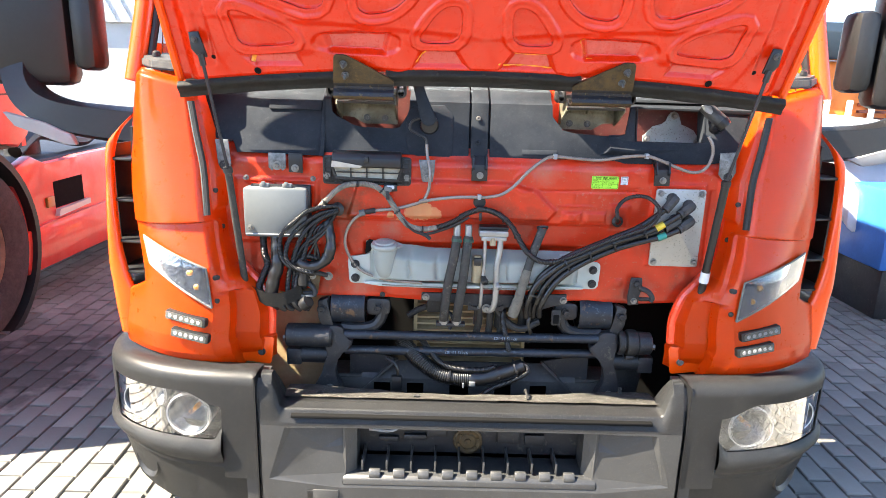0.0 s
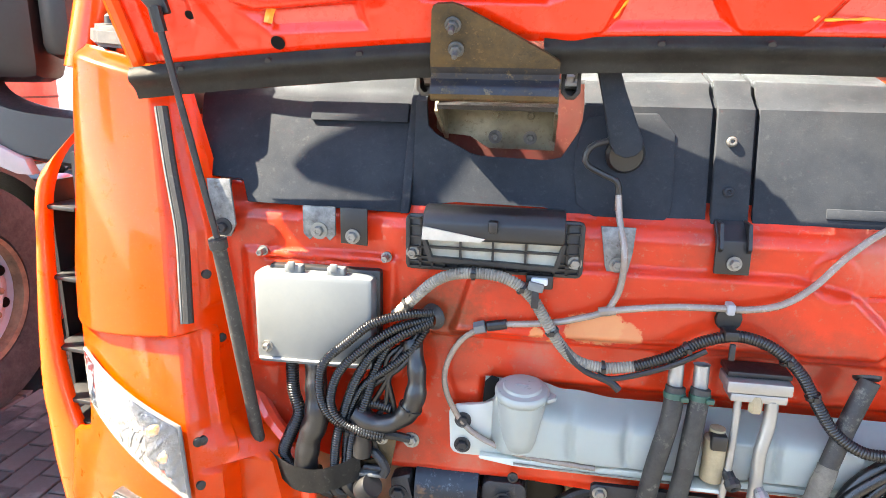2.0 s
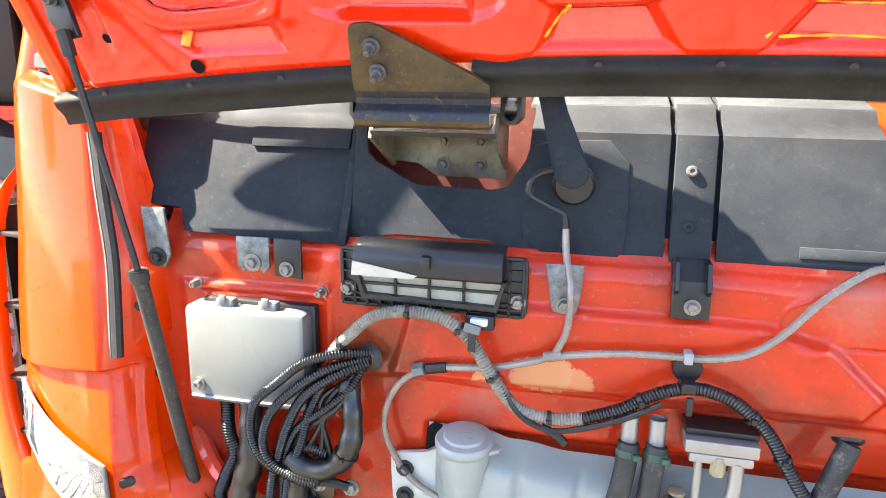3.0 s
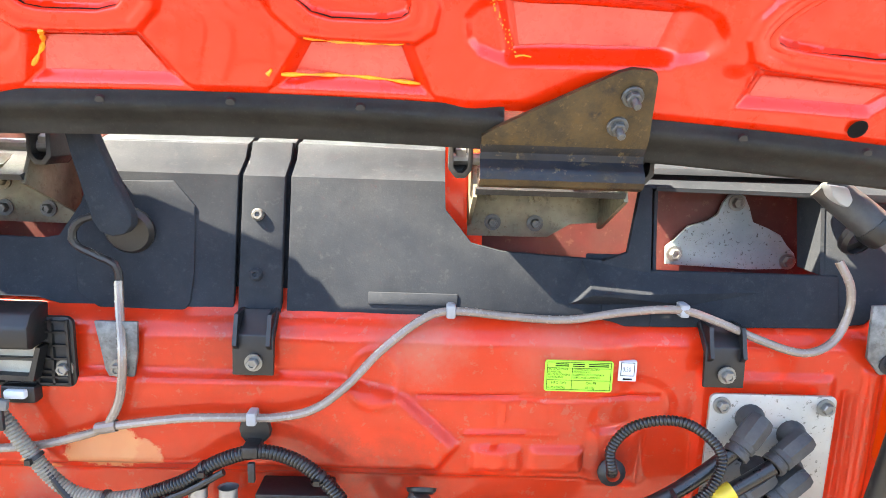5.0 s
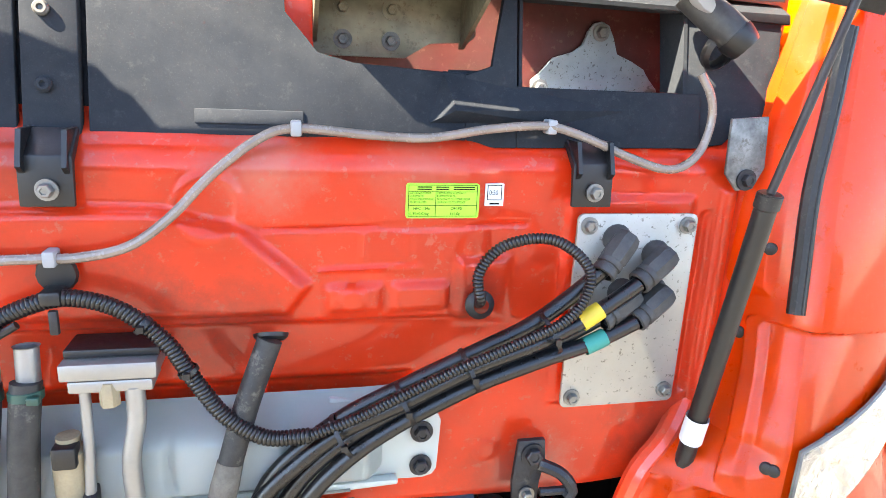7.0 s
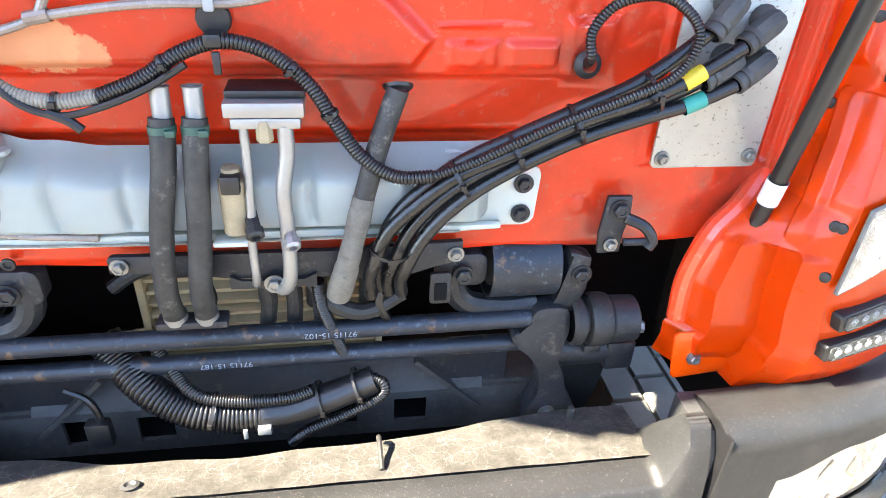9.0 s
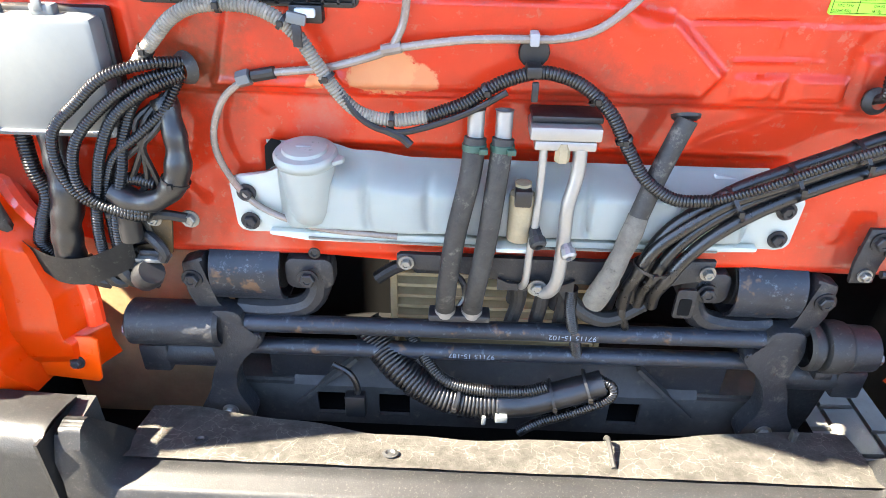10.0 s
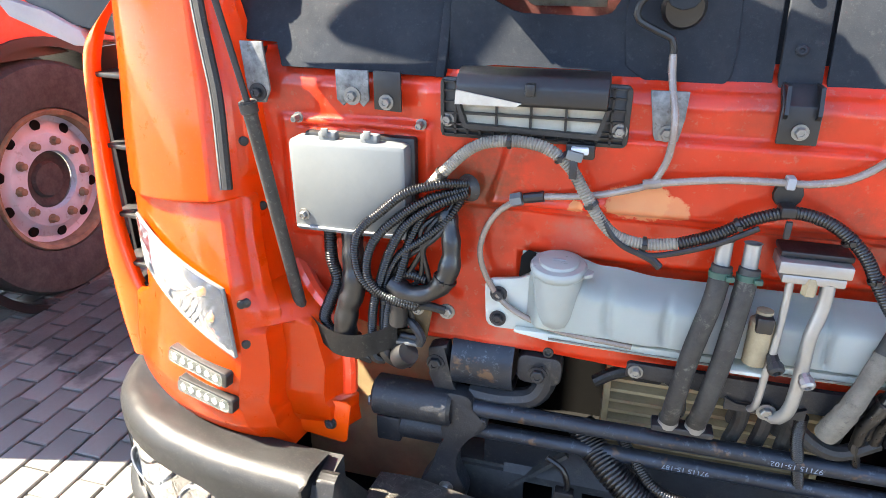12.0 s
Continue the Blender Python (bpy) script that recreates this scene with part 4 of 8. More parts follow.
for x in (0.004, 0.694):
    bm = bmesh.new()
    add_prism(bm, [(2.578, 1.372), (2.584, 1.372), (2.588, 1.425), (2.625, 1.455), (2.618, 1.462), (2.582, 1.432)], x - 0.030, x + 0.030, "x", 0.002)
    for dx in (-0.024, 0.024):
        add_prism(bm, [(2.582, 1.41), (2.57, 1.42), (2.585, 1.462), (2.625, 1.462)], x + dx - 0.003, x + dx + 0.003, "x")
    lug = part("cowl_bracket", bm, M_BLACK, cl)
    bolt(lug, (x + 0.002, 2.577, 1.393), (0, -1, 0), 0.009, M_STEEL)
for x, z0, poly, m_, w in ((-0.955, 1.405, [(-0.985, 1.50), (-0.937, 1.50), (-0.930, 1.41), (-0.942, 1.385), (-0.966, 1.385), (-0.979, 1.41)], M_ZINC, 0.018),
                           (-0.757, 1.408, [(-0.79, 1.455), (-0.725, 1.455), (-0.725, 1.40), (-0.737, 1.388), (-0.747, 1.40), (-0.767, 1.40), (-0.777, 1.388), (-0.79, 1.40)], M_ZINC, 0.017),
                           (-0.69, 1.40, [(-0.715, 1.455), (-0.662, 1.455), (-0.662, 1.382), (-0.715, 1.385)], M_BLACK, 0.0),
                           (-0.192, 1.375, [(-0.226, 1.445), (-0.164, 1.445), (-0.166, 1.40), (-0.172, 1.362), (-0.184, 1.350), (-0.204, 1.350), (-0.214, 1.372), (-0.218, 1.40)], M_ZINC, 0.014),
                           (0.942, 1.412, [(0.905, 1.50), (0.965, 1.505), (0.972, 1.43), (0.957, 1.398), (0.93, 1.395), (0.908, 1.42)], M_ZINC, 0.016)):
    br = part("wall_bracket", prism(poly, 2.588, 2.594, "y", 0.001), m_, cl, "galvanised bracket" if m_ is M_ZINC else "")
    bolt(br, (x, 2.587, z0), (0, -1, 0), 0.010, M_DARKSTEEL if w > 0.0155 and x < 0 and x > -0.7 or x in (-0.955, 0.942) else M_STEEL, w)
# washer nozzle arm
bm = prism([(-0.262, 1.75), (-0.224, 1.75), (-0.205, 1.69), (-0.166, 1.60), (-0.166, 1.585), (-0.176, 1.573), (-0.194, 1.568), (-0.212, 1.575), (-0.222, 1.592), (-0.243, 1.68)], 2.592, 2.616, "y", 0.004)
noz = part("washer_nozzle", bm, M_COWL, truck, "black wiper spindle cover")
part("spindle_collar", lathe([(0, 0.014), (0.030, 0.014), (0.036, 0.006), (0.036, 0), (0, 0)], (-0.190, 2.640, 1.572), (0.1, -1, -0.2), 20), M_BLACK, noz)
part("feed_hose", sweep([(-0.21, 2.615, 1.60), (-0.252, 2.612, 1.585), (-0.26, 2.612, 1.555), (-0.225, 2.612, 1.535), (-0.20, 2.612, 1.52), (-0.198, 2.612, 1.47)], 0.006, 0.012, 8), M_BLACK, noz)
nz2 = part("washer_nozzle", sweep([(0.838, 2.640, 1.672), (0.862, 2.628, 1.650), (0.888, 2.612, 1.626), (0.906, 2.602, 1.608)], lambda t: 0.024 + 0.002 * t, 0.012, 16), M_ELBOW, truck, "dusty grey wiper spindle sleeve with a black tip")
part("spindle_tip", sweep([(0.897, 2.606, 1.616), (0.909, 2.600, 1.604), (0.915, 2.597, 1.598)], lambda t: 0.0275 - 0.006 * t * t, 0.004, 16), M_BLACK, nz2)
# pale piece stands for the sunlit patch on top of the sleeve
part("spindle_cap", prism([(0.822, 1.674), (0.852, 1.671), (0.862, 1.652), (0.856, 1.640), (0.842, 1.646), (0.830, 1.656)], 2.600, 2.630, "y", 0.005), M_GREYTRIM, nz2, "pale piece painting the sunlit top of the sleeve")
part("spindle_socket", lathe([(0.020, -0.006), (0.031, -0.004), (0.031, 0.004), (0.026, 0.010)], (0.896, 2.632, 1.596), (0.3, -1, -0.5), 18), M_BLACK, nz2)

# added plate in bright bay paint, painting the lit left of the hinge recess
part("recess_wall", box(0.27, 0.345, 2.79, 2.80, 1.50, 1.71, 0.0), M_BAY, truck)
# hinge recesses: galvanised access plate behind the window
gal = part("access_plate", prism([(0.678, 1.508), (0.676, 1.540), (0.690, 1.552), (0.712, 1.578), (0.748, 1.588), (0.764, 1.600), (0.770, 1.622), (0.780, 1.636), (0.794, 1.640), (0.808, 1.634), (0.818, 1.614), (0.826, 1.588), (0.856, 1.578), (0.880, 1.566), (0.892, 1.548), (0.908, 1.534), (0.914, 1.518), (0.902, 1.506), (0.83, 1.503)], 2.815, 2.822, "y", 0.001), M_GALV, truck, "galvanised plate with three bolts")
for x, z in ((0.793, 1.622), (0.691, 1.528), (0.896, 1.520)):
    bolt(gal, (x, 2.814, z), r=0.010)


# lid -----------------------------------------------------------------------
LID_A = radians(60)


def lid_at(x, s, out=0.0):
    """Place on the lid's inner face, s along its slope from the lower edge; out: towards the viewer."""
    z0 = 1.779 - 0.064 * (x / 1.07) ** 2
    y0 = 2.552
    return Vector((x, y0 - s * math.cos(LID_A) - out * math.sin(LID_A), z0 + s * math.sin(LID_A) - out * math.cos(LID_A)))


CUTS = [soften(c) for c in (
    [(0.085, 0.104), (0.225, 0.105), (0.233, 0.14), (0.15, 0.245), (0.075, 0.245)],
    [(0.32, 0.213), (0.43, 0.215), (0.44, 0.28), (0.42, 0.46), (0.20, 0.46), (0.245, 0.28)],
    [(0.525, 0.238), (0.63, 0.243), (0.80, 0.325), (0.80, 0.46), (0.52, 0.46)],
    [(0.655, 0.113), (0.84, 0.111), (0.856, 0.21), (0.857, 0.268), (0.73, 0.215), (0.64, 0.14)],
    [(0.08, 0.52), (0.30, 0.52), (0.36, 0.60), (0.30, 0.80), (0.08, 0.80)],
    [(0.48, 0.52), (0.84, 0.50), (0.84, 0.76), (0.52, 0.80)])]
PADS = [([(0.066, 0.020), (0.241, 0.022), (0.219, 0.077), (0.103, 0.077)], 0.014),
        ([(0.350, 0.074), (0.535, 0.086), (0.548, 0.140), (0.334, 0.138)], 0.014),
        ([(0.643, 0.044), (0.800, 0.050), (0.830, 0.080), (0.650, 0.080)], 0.012)]
BOWL = soften([(0.292, 0.052), (0.575, 0.074), (0.607, 0.122), (0.573, 0.165), (0.280, 0.155)])


def near_poly(x, s, poly, reach):
    return min(p[0] for p in poly) - reach < x < max(p[0] for p in poly) + reach and min(p[1] for p in poly) - reach < s < max(p[1] for p in poly) + reach


def lid_out(x, s):
    ax = abs(x)
    o = 0.030 * smooth_in(1.045 - ax, 0.05) * (0.8 + 0.2 * smooth_in(s, 0.02))
    o += 0.006 * math.exp(-((ax - 0.30 - 0.10 * math.sin(s * 6)) / 0.03) ** 2)
    for poly, d in PADS:
        if near_poly(ax, s, poly, 0.03):
            o -= 1.3 * d * smooth_in(inside_poly(ax, s, poly) + 0.014, 0.022)
    if near_poly(ax, s, BOWL, 0.02):
        o -= 0.012 * smooth_in(inside_poly(ax, s, BOWL), 0.018)
    for poly in CUTS:
        if near_poly(ax, s, poly, 0.05):
            inn = inside_poly(ax, s, poly)
            o += 0.009 * smooth_in(inn + 0.034, 0.010) * (1 - 0.4 * smooth_in(inn + 0.018, 0.008))
            o -= 0.014 * smooth_in(inn, 0.009)
    o += 0.012 * math.exp(-((ax - 0.615 + 0.12 * (s - 0.1)) / 0.035) ** 2) * smooth_in(s - 0.06, 0.05)
    o += 0.010 * math.exp(-((s - 0.20 - 0.12 * (ax - 0.5)) / 0.022) ** 2) * smooth_in(0.66 - abs(ax - 0.5), 0.3)
    o -= 0.010 * smooth_in(0.03 - abs(ax - 0.955), 0.02) * smooth_in(s - 0.05, 0.04)
    o += 0.001 * noise.noise((x * 9, s * 9, 2.2))
    return o


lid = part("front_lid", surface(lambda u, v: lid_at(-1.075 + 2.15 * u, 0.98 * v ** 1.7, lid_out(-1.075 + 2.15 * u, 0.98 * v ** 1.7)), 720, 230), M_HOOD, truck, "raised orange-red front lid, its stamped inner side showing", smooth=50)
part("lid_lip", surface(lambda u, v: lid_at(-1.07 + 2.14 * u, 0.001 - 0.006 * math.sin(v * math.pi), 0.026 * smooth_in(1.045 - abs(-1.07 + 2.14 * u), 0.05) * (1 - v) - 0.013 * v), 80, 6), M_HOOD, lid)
part("lid_outer_skin", surface(lambda u, v: lid_at(-1.085 + 2.17 * u, v * 0.99 - 0.004, -0.012 - 0.03 * math.sin(v * 3.1)), 40, 30, 0.003), M_PAINT, lid)
for s in (-1, 1):
    part("lid_edge", sweep([lid_at(s * 1.08, k * 0.1, 0.004) for k in range(11)], 0.014, 0.05, 8), M_PAINT, lid)
    for x, q in ((0.793, 0.027), (0.936, 0.088)):
        p = lid_at(s * x, q, lid_out(x, q) + 0.004)
        part("drain_hole", lathe([(0, 0), (0.0125 if q < 0.05 else 0.008, 0)], p, (0, -math.sin(LID_A), -math.cos(LID_A)), 16), M_INK_SHADE, lid)
    # pinker skin on each pad paints its pale sky reflection
    for poly, d in PADS:
        def padf(u, v, poly=poly, s=s):
            a = Vector(poly[0]).lerp(Vector(poly[1]), 0.05 + 0.90 * u)
            b = Vector(poly[3]).lerp(Vector(poly[2]), 0.05 + 0.90 * u)
            p = a.lerp(b, 0.10 + 0.80 * v)
            return lid_at(s * p[0], p[1], lid_out(p[0], p[1]) + 0.001)
        part("bonded_pad", surface(padf, 10, 6), M_PAD_SHEEN, lid, "stamped pad painted pinker for its sky sheen")

    for poly in CUTS:
        cx, cb = sum(t[0] for t in poly) / len(poly), sum(t[1] for t in poly) / len(poly)
        fine = []
        for p, q in zip(poly, poly[1:] + poly[:1]):
            for k in range(4):
                a, b = p[0] + (q[0] - p[0]) * k / 4, p[1] + (q[1] - p[1]) * k / 4
                def ring(inset, drop, a=a, b=b):
                    f, g = inset / math.hypot(cx - a, cb - b), -0.007 / math.hypot(cx - a, cb - b)
                    return lid_at(s * (a + (cx - a) * f), b + (cb - b) * f, lid_out(a + (cx - a) * g, b + (cb - b) * g) - drop)
                fine.append([ring(-0.0065, -0.0006), ring(-0.001, -0.0014), ring(0.003, -0.0006), ring(0.0045, 0.002), ring(0.0045, 0.0045), ring(0.0050, 0.0075), ring(0.0095, 0.0200)])
        def lip(rows, name, material):
            bm = bmesh.new()
            g = [[bm.verts.new(r[k]) for k in rows] for r in fine]
            for i in range(len(g)):
                for k in range(len(rows) - 1):
                    bm.faces.new((g[i][k], g[(i + 1) % len(g)][k], g[(i + 1) % len(g)][k + 1], g[i][k + 1]))
            part(name, bm, material, lid, smooth=70)
        lip((0, 1, 2, 3, 4), "cutout_lip", M_HOOD)
        # black band paints the shade in the gap under the lip
        lip((4, 5), "cutout_edge", M_INK_SHADE)
        lip((5, 6), "cutout_wall", M_HOOD)
# unseen blocks behind the hinges, on the lid's outer side, added to shadow the cowl
for s in (-1, 1):
    bm = bmesh.new()
    for x in (0.335, 0.60):
        for q, o in ((0.0, -0.014), (0.0, -0.085), (0.22, -0.115), (0.26, -0.014)):
            bm.verts.new(lid_at(s * x, q, o))
    bm.verts.ensure_lookup_table()
    v = bm.verts
    for f in ((0, 1, 2, 3), (7, 6, 5, 4), (0, 4, 5, 1), (1, 5, 6, 2), (2, 6, 7, 3), (3, 7, 4, 0)):
        bm.faces.new([v[i] for i in f])
    bmesh.ops.bevel(bm, geom=bm.edges[:], offset=0.012, segments=2, affect="EDGES")
    part("lid_stiffener", bm, M_PAINT, lid)
# yellow sealant beads on the right-hand pad
for run, r in (([(0.099, 0.082), (0.153, 0.080), (0.218, 0.081)], 0.0022), ([(0.066, 0.033), (0.150, 0.029), (0.239, 0.026)], 0.0026), ([(0.050, 0.034), (0.053, 0.037), (0.056, 0.041)], 0.004), ([(-0.205, 0.086), (-0.222, 0.060), (-0.240, 0.035)], 0.0034), ([(0.353, 0.071), (0.363, 0.072), (0.373, 0.071)], 0.0024), ([(0.320, 0.140), (0.328, 0.138), (0.338, 0.137)], 0.0022)):
    part("sealant_bead", sweep([lid_at(x, q, lid_out(x, q) + 0.001) for x, q in run], lambda t: r * (0.8 + 0.35 * math.sin(23 * t)), 0.006, 8), M_SEALANT, lid, "yellow sealant bead")
p = lid_at(-0.80, 0.075, lid_out(-0.80, 0.075) + 0.002)
rng_b = random.Random(31)
for k in range(26):
    t = k / 25
    x, q = 0.322 + 0.031 * t + rng_b.uniform(-0.004, 0.004), 0.135 - 0.064 * t
    c = lid_at(x, q, lid_out(x, q))
    part("sealant_fleck", lathe([(0.0007 + 0.0012 * rng_b.random(), 0), (0.0006, 0.001), (0, 0.0012)], c, (0, -math.sin(LID_A), -math.cos(LID_A)), 6), M_SEALANT, lid)
part("yellow_tab", sweep([p + Vector((0.012, 0, 0.020)), p, p + Vector((-0.004, -0.002, -0.018))], 0.008, 0.006, 6), M_SEALANT, lid, "small yellow plastic tab")

# rubber strip along the lid's lower edge
SEALS = [(-1.085, -0.512), (-0.346, 0.346), (0.512, 1.085)]
def strip_point(x, v):
    p = lid_at(x, 0.008, 0.030)
    q = Vector((x, p.y + 0.028, p.z - 0.056))
    r = p.lerp(q, v)
    r.y -= 0.010 * math.sin(v * math.pi) - 0.004 * math.cos(v * 9)
    return r
for xa, xb in SEALS:
    strip = part("lid_seal", surface(lambda u, v: strip_point(xa + (xb - xa) * u, v), 60, 14, 0.008), M_SEAL, lid, "dusty black rubber strip along the lid edge", smooth=60)
for k in range(13):
    x = -0.98 + 1.96 * k / 12
    if 0.28 < abs(x) < 0.56:
        continue
    part("seal_button", lathe([(0.0075, -0.004), (0.006, 0.0006), (0.003, 0.0012), (0, 0.0012)], strip_point(x, 0.25), (0, -0.9, -0.3), 10), M_BLACK, strip)

# hinges --------------------------------------------------------------------
def make_hinge(s):
    c = 0.425 * s
    up = [Vector((q * s, *lid_at(c, v, 0.042).yz)) for q, v in ((0.523, 0.066), (0.520, 0.072), (0.513, 0.0755), (0.490, 0.077), (0.476, 0.0725), (0.40, 0.030), (0.335, -0.008), (0.318, -0.020), (0.532, -0.020))]
    nrm = Vector((0, -math.sin(LID_A), -math.cos(LID_A)))
    bm = bmesh.new()
    a = [bm.verts.new(p + nrm * 0.008) for p in up]
    b = [bm.verts.new(p + nrm * 0.001) for p in up]
    bm.faces.new(a); bm.faces.new(b[::-1])
    for i in range(9):
        bm.faces.new((a[i], a[(i + 1) % 9], b[(i + 1) % 9], b[i]))
    # the plate bends upright and rolls back round the pin
    e = lid_at(c, -0.020, 0.050)
    prof = [(e.y, e.z), (e.y + 0.007, e.z - 0.010), (e.y + 0.014, e.z - 0.020), (e.y + 0.015, e.z - 0.029), (e.y + 0.008, e.z - 0.038), (e.y + 0.001, e.z - 0.046), (e.y + 0.000, e.z - 0.054), (e.y + 0.006, e.z - 0.062), (e.y + 0.018, e.z - 0.066), (e.y + 0.040, e.z - 0.062), (e.y + 0.060, e.z - 0.050)]
    inner = [(y + 0.006, z + (0.005 if k > 6 else 0.001)) for k, (y, z) in enumerate(prof)]
    x0, x1 = min(0.318 * s, 0.532 * s), max(0.318 * s, 0.532 * s)
    h = part("lid_hinge", bm, M_RUST, truck, "rust-spotted steel lid hinge", smooth=50, weld=0.0004)
    for name, k0, k1, m_ in (("hinge_bend", 0, 1, M_RUST), ("hinge_roll", 1, 6, M_ROLL), ("hinge_curl", 6, len(prof) - 1, M_RUST)):
        bm = bmesh.new()
        for k in range(k0, k1):
            add_prism(bm, [prof[k], prof[k + 1], inner[k + 1], inner[k]], x0, x1, "x")
        part(name, bm, m_, h, smooth=50, weld=0.0004)
    # fixed leaf with a turned-down flange in the recess
    part("fixed_leaf", prism([(s * 0.316, 1.562), (s * 0.316, 1.675), (s * 0.555, 1.675), (s * 0.555, 1.600), (s * 0.545, 1.590), (s * 0.485, 1.587), (s * 0.463, 1.572), (s * 0.448, 1.563)], 2.738, 2.746, "y", 0.001), M_HINGE2, h, "bare steel hinge leaf with four bolts")
    for x in (0.315, 0.531):
        part("leaf_cheek", prism([(2.62, 1.68), (2.60, 1.64), (2.735, 1.58), (2.745, 1.58), (2.745, 1.69), (2.64, 1.70)], s * x, s * (x + 0.006), "x"), M_HINGE2, h)
    part("leaf_head", prism([(2.595, 1.652), (2.60, 1.644), (2.745, 1.676), (2.745, 1.684)], x0, x1, "x"), M_FRAME, h)
    for dx in (-0.040, 0.030):
        for z in (1.629, 1.586):
            x = 0.40 * s + dx + (0.005 if s < 0 else -0.003)
            bolt(h, (x, 2.737, z), r=0.008, material=M_HINGE2 if z > 1.6 else M_NUT, washer=0.0135)
    pin = part("hinge_pin", sweep([(0.285 * s, 2.628, 1.692), (0.56 * s, 2.628, 1.692)], 0.009, 0.3, 10, straight=True), M_STEEL, h)
    for a, b, c in ((0.279, 0.313, 0.300), (0.540, 0.572, 0.552)):
        cup = [(a, 1.722), (a, 1.678), (a + 0.010, 1.666), (b - 0.010, 1.666), (b, 1.678), (b, 1.722), (b - 0.006, 1.722), (b - 0.006, 1.680), (b - 0.013, 1.672), (a + 0.013, 1.672), (a + 0.006, 1.680), (a + 0.006, 1.722)]
        pc = part("pin_cup", prism([(s * x, z) for x, z in cup], 2.606, 2.665, "y", 0.001), M_BLACK, h)
        part("cup_back", prism([(s * x, z) for x, z in ((a, 1.722), (a, 1.678), (a + 0.010, 1.666), (b - 0.010, 1.666), (b, 1.678), (b, 1.722))], 2.663, 2.668, "y"), M_BLACK, pc)
        part("pin_nut", lathe([(0, 0.012), (0.008, 0.011), (0.0095, 0.008), (0.0095, -0.004), (0, -0.004)], (s * c, 2.628, 1.700), (-s if c < 0.4 else s, 0, 0), 6), M_STEEL, h)
    for q, x in ((0.046, 0.497 if s > 0 else 0.490), (0.004, 0.487)):
        p = lid_at(x * s, q, 0.051)
        bm = lathe([(0.0098, 0.002), (0.0098, 0.009), (0.0085, 0.0105), (0.005, 0.0105)], p, nrm, 6)
        lathe([(0.0135, -0.002), (0.0135, 0.001), (0.0125, 0.0022), (0.009, 0.0022)], p, nrm, 18, bm)
        lathe([(0.0052, 0.010), (0.0052, 0.024), (0.004, 0.026), (0, 0.026)], p, nrm, 12, bm)
        part("stud_and_nut", bm, M_NUT, h)


for s in (-1, 1):
    make_hinge(s)

# gas struts ----------------------------------------------------------------
for s in (-1, 1):
    top, mid, bot = Vector((0.955 * s, 2.412, 1.80)), Vector((0.903 * s if s < 0 else 0.885, 2.462, 1.415)), Vector((0.888 * s if s < 0 else 0.885, 2.548, 0.965))
    st = part("gas_strut", sweep([mid, mid.lerp(bot, 0.03), mid.lerp(bot, 0.031), mid.lerp(bot, 0.98)], 0.0130 if s < 0 else 0.0145, n=16, straight=True), M_STRUT if s < 0 else M_BLACK, truck, "dusty black gas strut holding the lid open")
    part("piston_rod", sweep([top, mid], 0.0058, n=12, straight=True), M_DARKSTEEL, st)
    part("rod_seal", lathe([(0.008, 0), (0.0165, 0.002), (0.0165, 0.020), (0.014, 0.023)], mid, bot - mid, 16), M_STRUT if s < 0 else M_RUBBER, st)
    part("end_socket", sweep([mid.lerp(bot, 0.965), bot + (bot - mid) * 0.03], lambda t: 0.013 + 0.003 * t, n=10, straight=True), M_BLACK, st)
    if s > 0:
        part("strut_label", sweep([mid.lerp(bot, 0.80 if s > 0 else 0.75), mid.lerp(bot, 0.90 if s > 0 else 0.88)], 0.0178, n=16, cap=False, straight=True), M_PAPER, st)
    d = (top - mid).normalized()
    part("rod_socket", sweep([top - d * 0.040, top - d * 0.002], 0.0105, n=10, straight=True), M_BLACK, st)
    part("ball_bracket", prism([(x * s, z) for x, z in ((0.938, 1.79), (0.965, 1.785), (0.992, 1.815), (0.998, 1.868), (0.965, 1.872), (0.952, 1.83))], 2.425, 2.436, "y", 0.003), M_BLACK, st)
    bolt(st, (0.978 * s, 2.424, 1.845), (0, -1, -0.3), 0.008, M_NUT)
    bolt(st, lid_at(0.985 * s, 0.135, 0.04), (0, -0.86, -0.5), 0.008)

# ---- equipment on the bay wall ----
# fuse box
bm = box(-0.880, -0.640, 2.542, 2.60, 1.140, 1.330, 0.012)
fb = part("fuse_box", bm, M_WHITE, truck, "off-white plastic fuse box with a black back plate")
part("box_back", box(-0.858, -0.632, 2.575, 2.598, 1.150, 1.338, 0.006), M_BLACK, fb)
part("box_lip", box(-0.872, -0.648, 2.538, 2.545, 1.151, 1.155, 0.001), M_GREYTRIM, fb)
for x in (-0.80, -0.715):
    part("box_latch", box(x - 0.018, x + 0.018, 2.552, 2.572, 1.322, 1.345, 0.004), M_WHITE, fb)
    part("latch_tab", box(x - 0.010, x + 0.004, 2.55, 2.556, 1.335, 1.352, 0.002), M_WHITE, fb)
bolt(fb, (-0.855, 2.542, 1.178), r=0.008, washer=0.012)

# cabin air intake with its filter
fr = part("air_intake", prism(rounded(-0.585, -0.253, 1.345, 1.452, 0.012), 2.582, 2.590, "y", 0.002), M_BLACK, truck, "black plastic air intake with a grey filter mesh")
bm = bmesh.new()
for i in range(15):
    x = -0.578 + 0.318 * i / 14
    add_box(bm, x - 0.002, x + 0.002, 2.576, 2.583, 1.349, 1.372)
    if i < 3 or i > 11:
        add_box(bm, x - 0.002, x + 0.002, 2.576, 2.583, 1.372, 1.448)
for z in (1.352, 1.362, 1.371):
    add_box(bm, -0.578, -0.260, 2.576, 2.583, z - 0.0015, z + 0.0015)
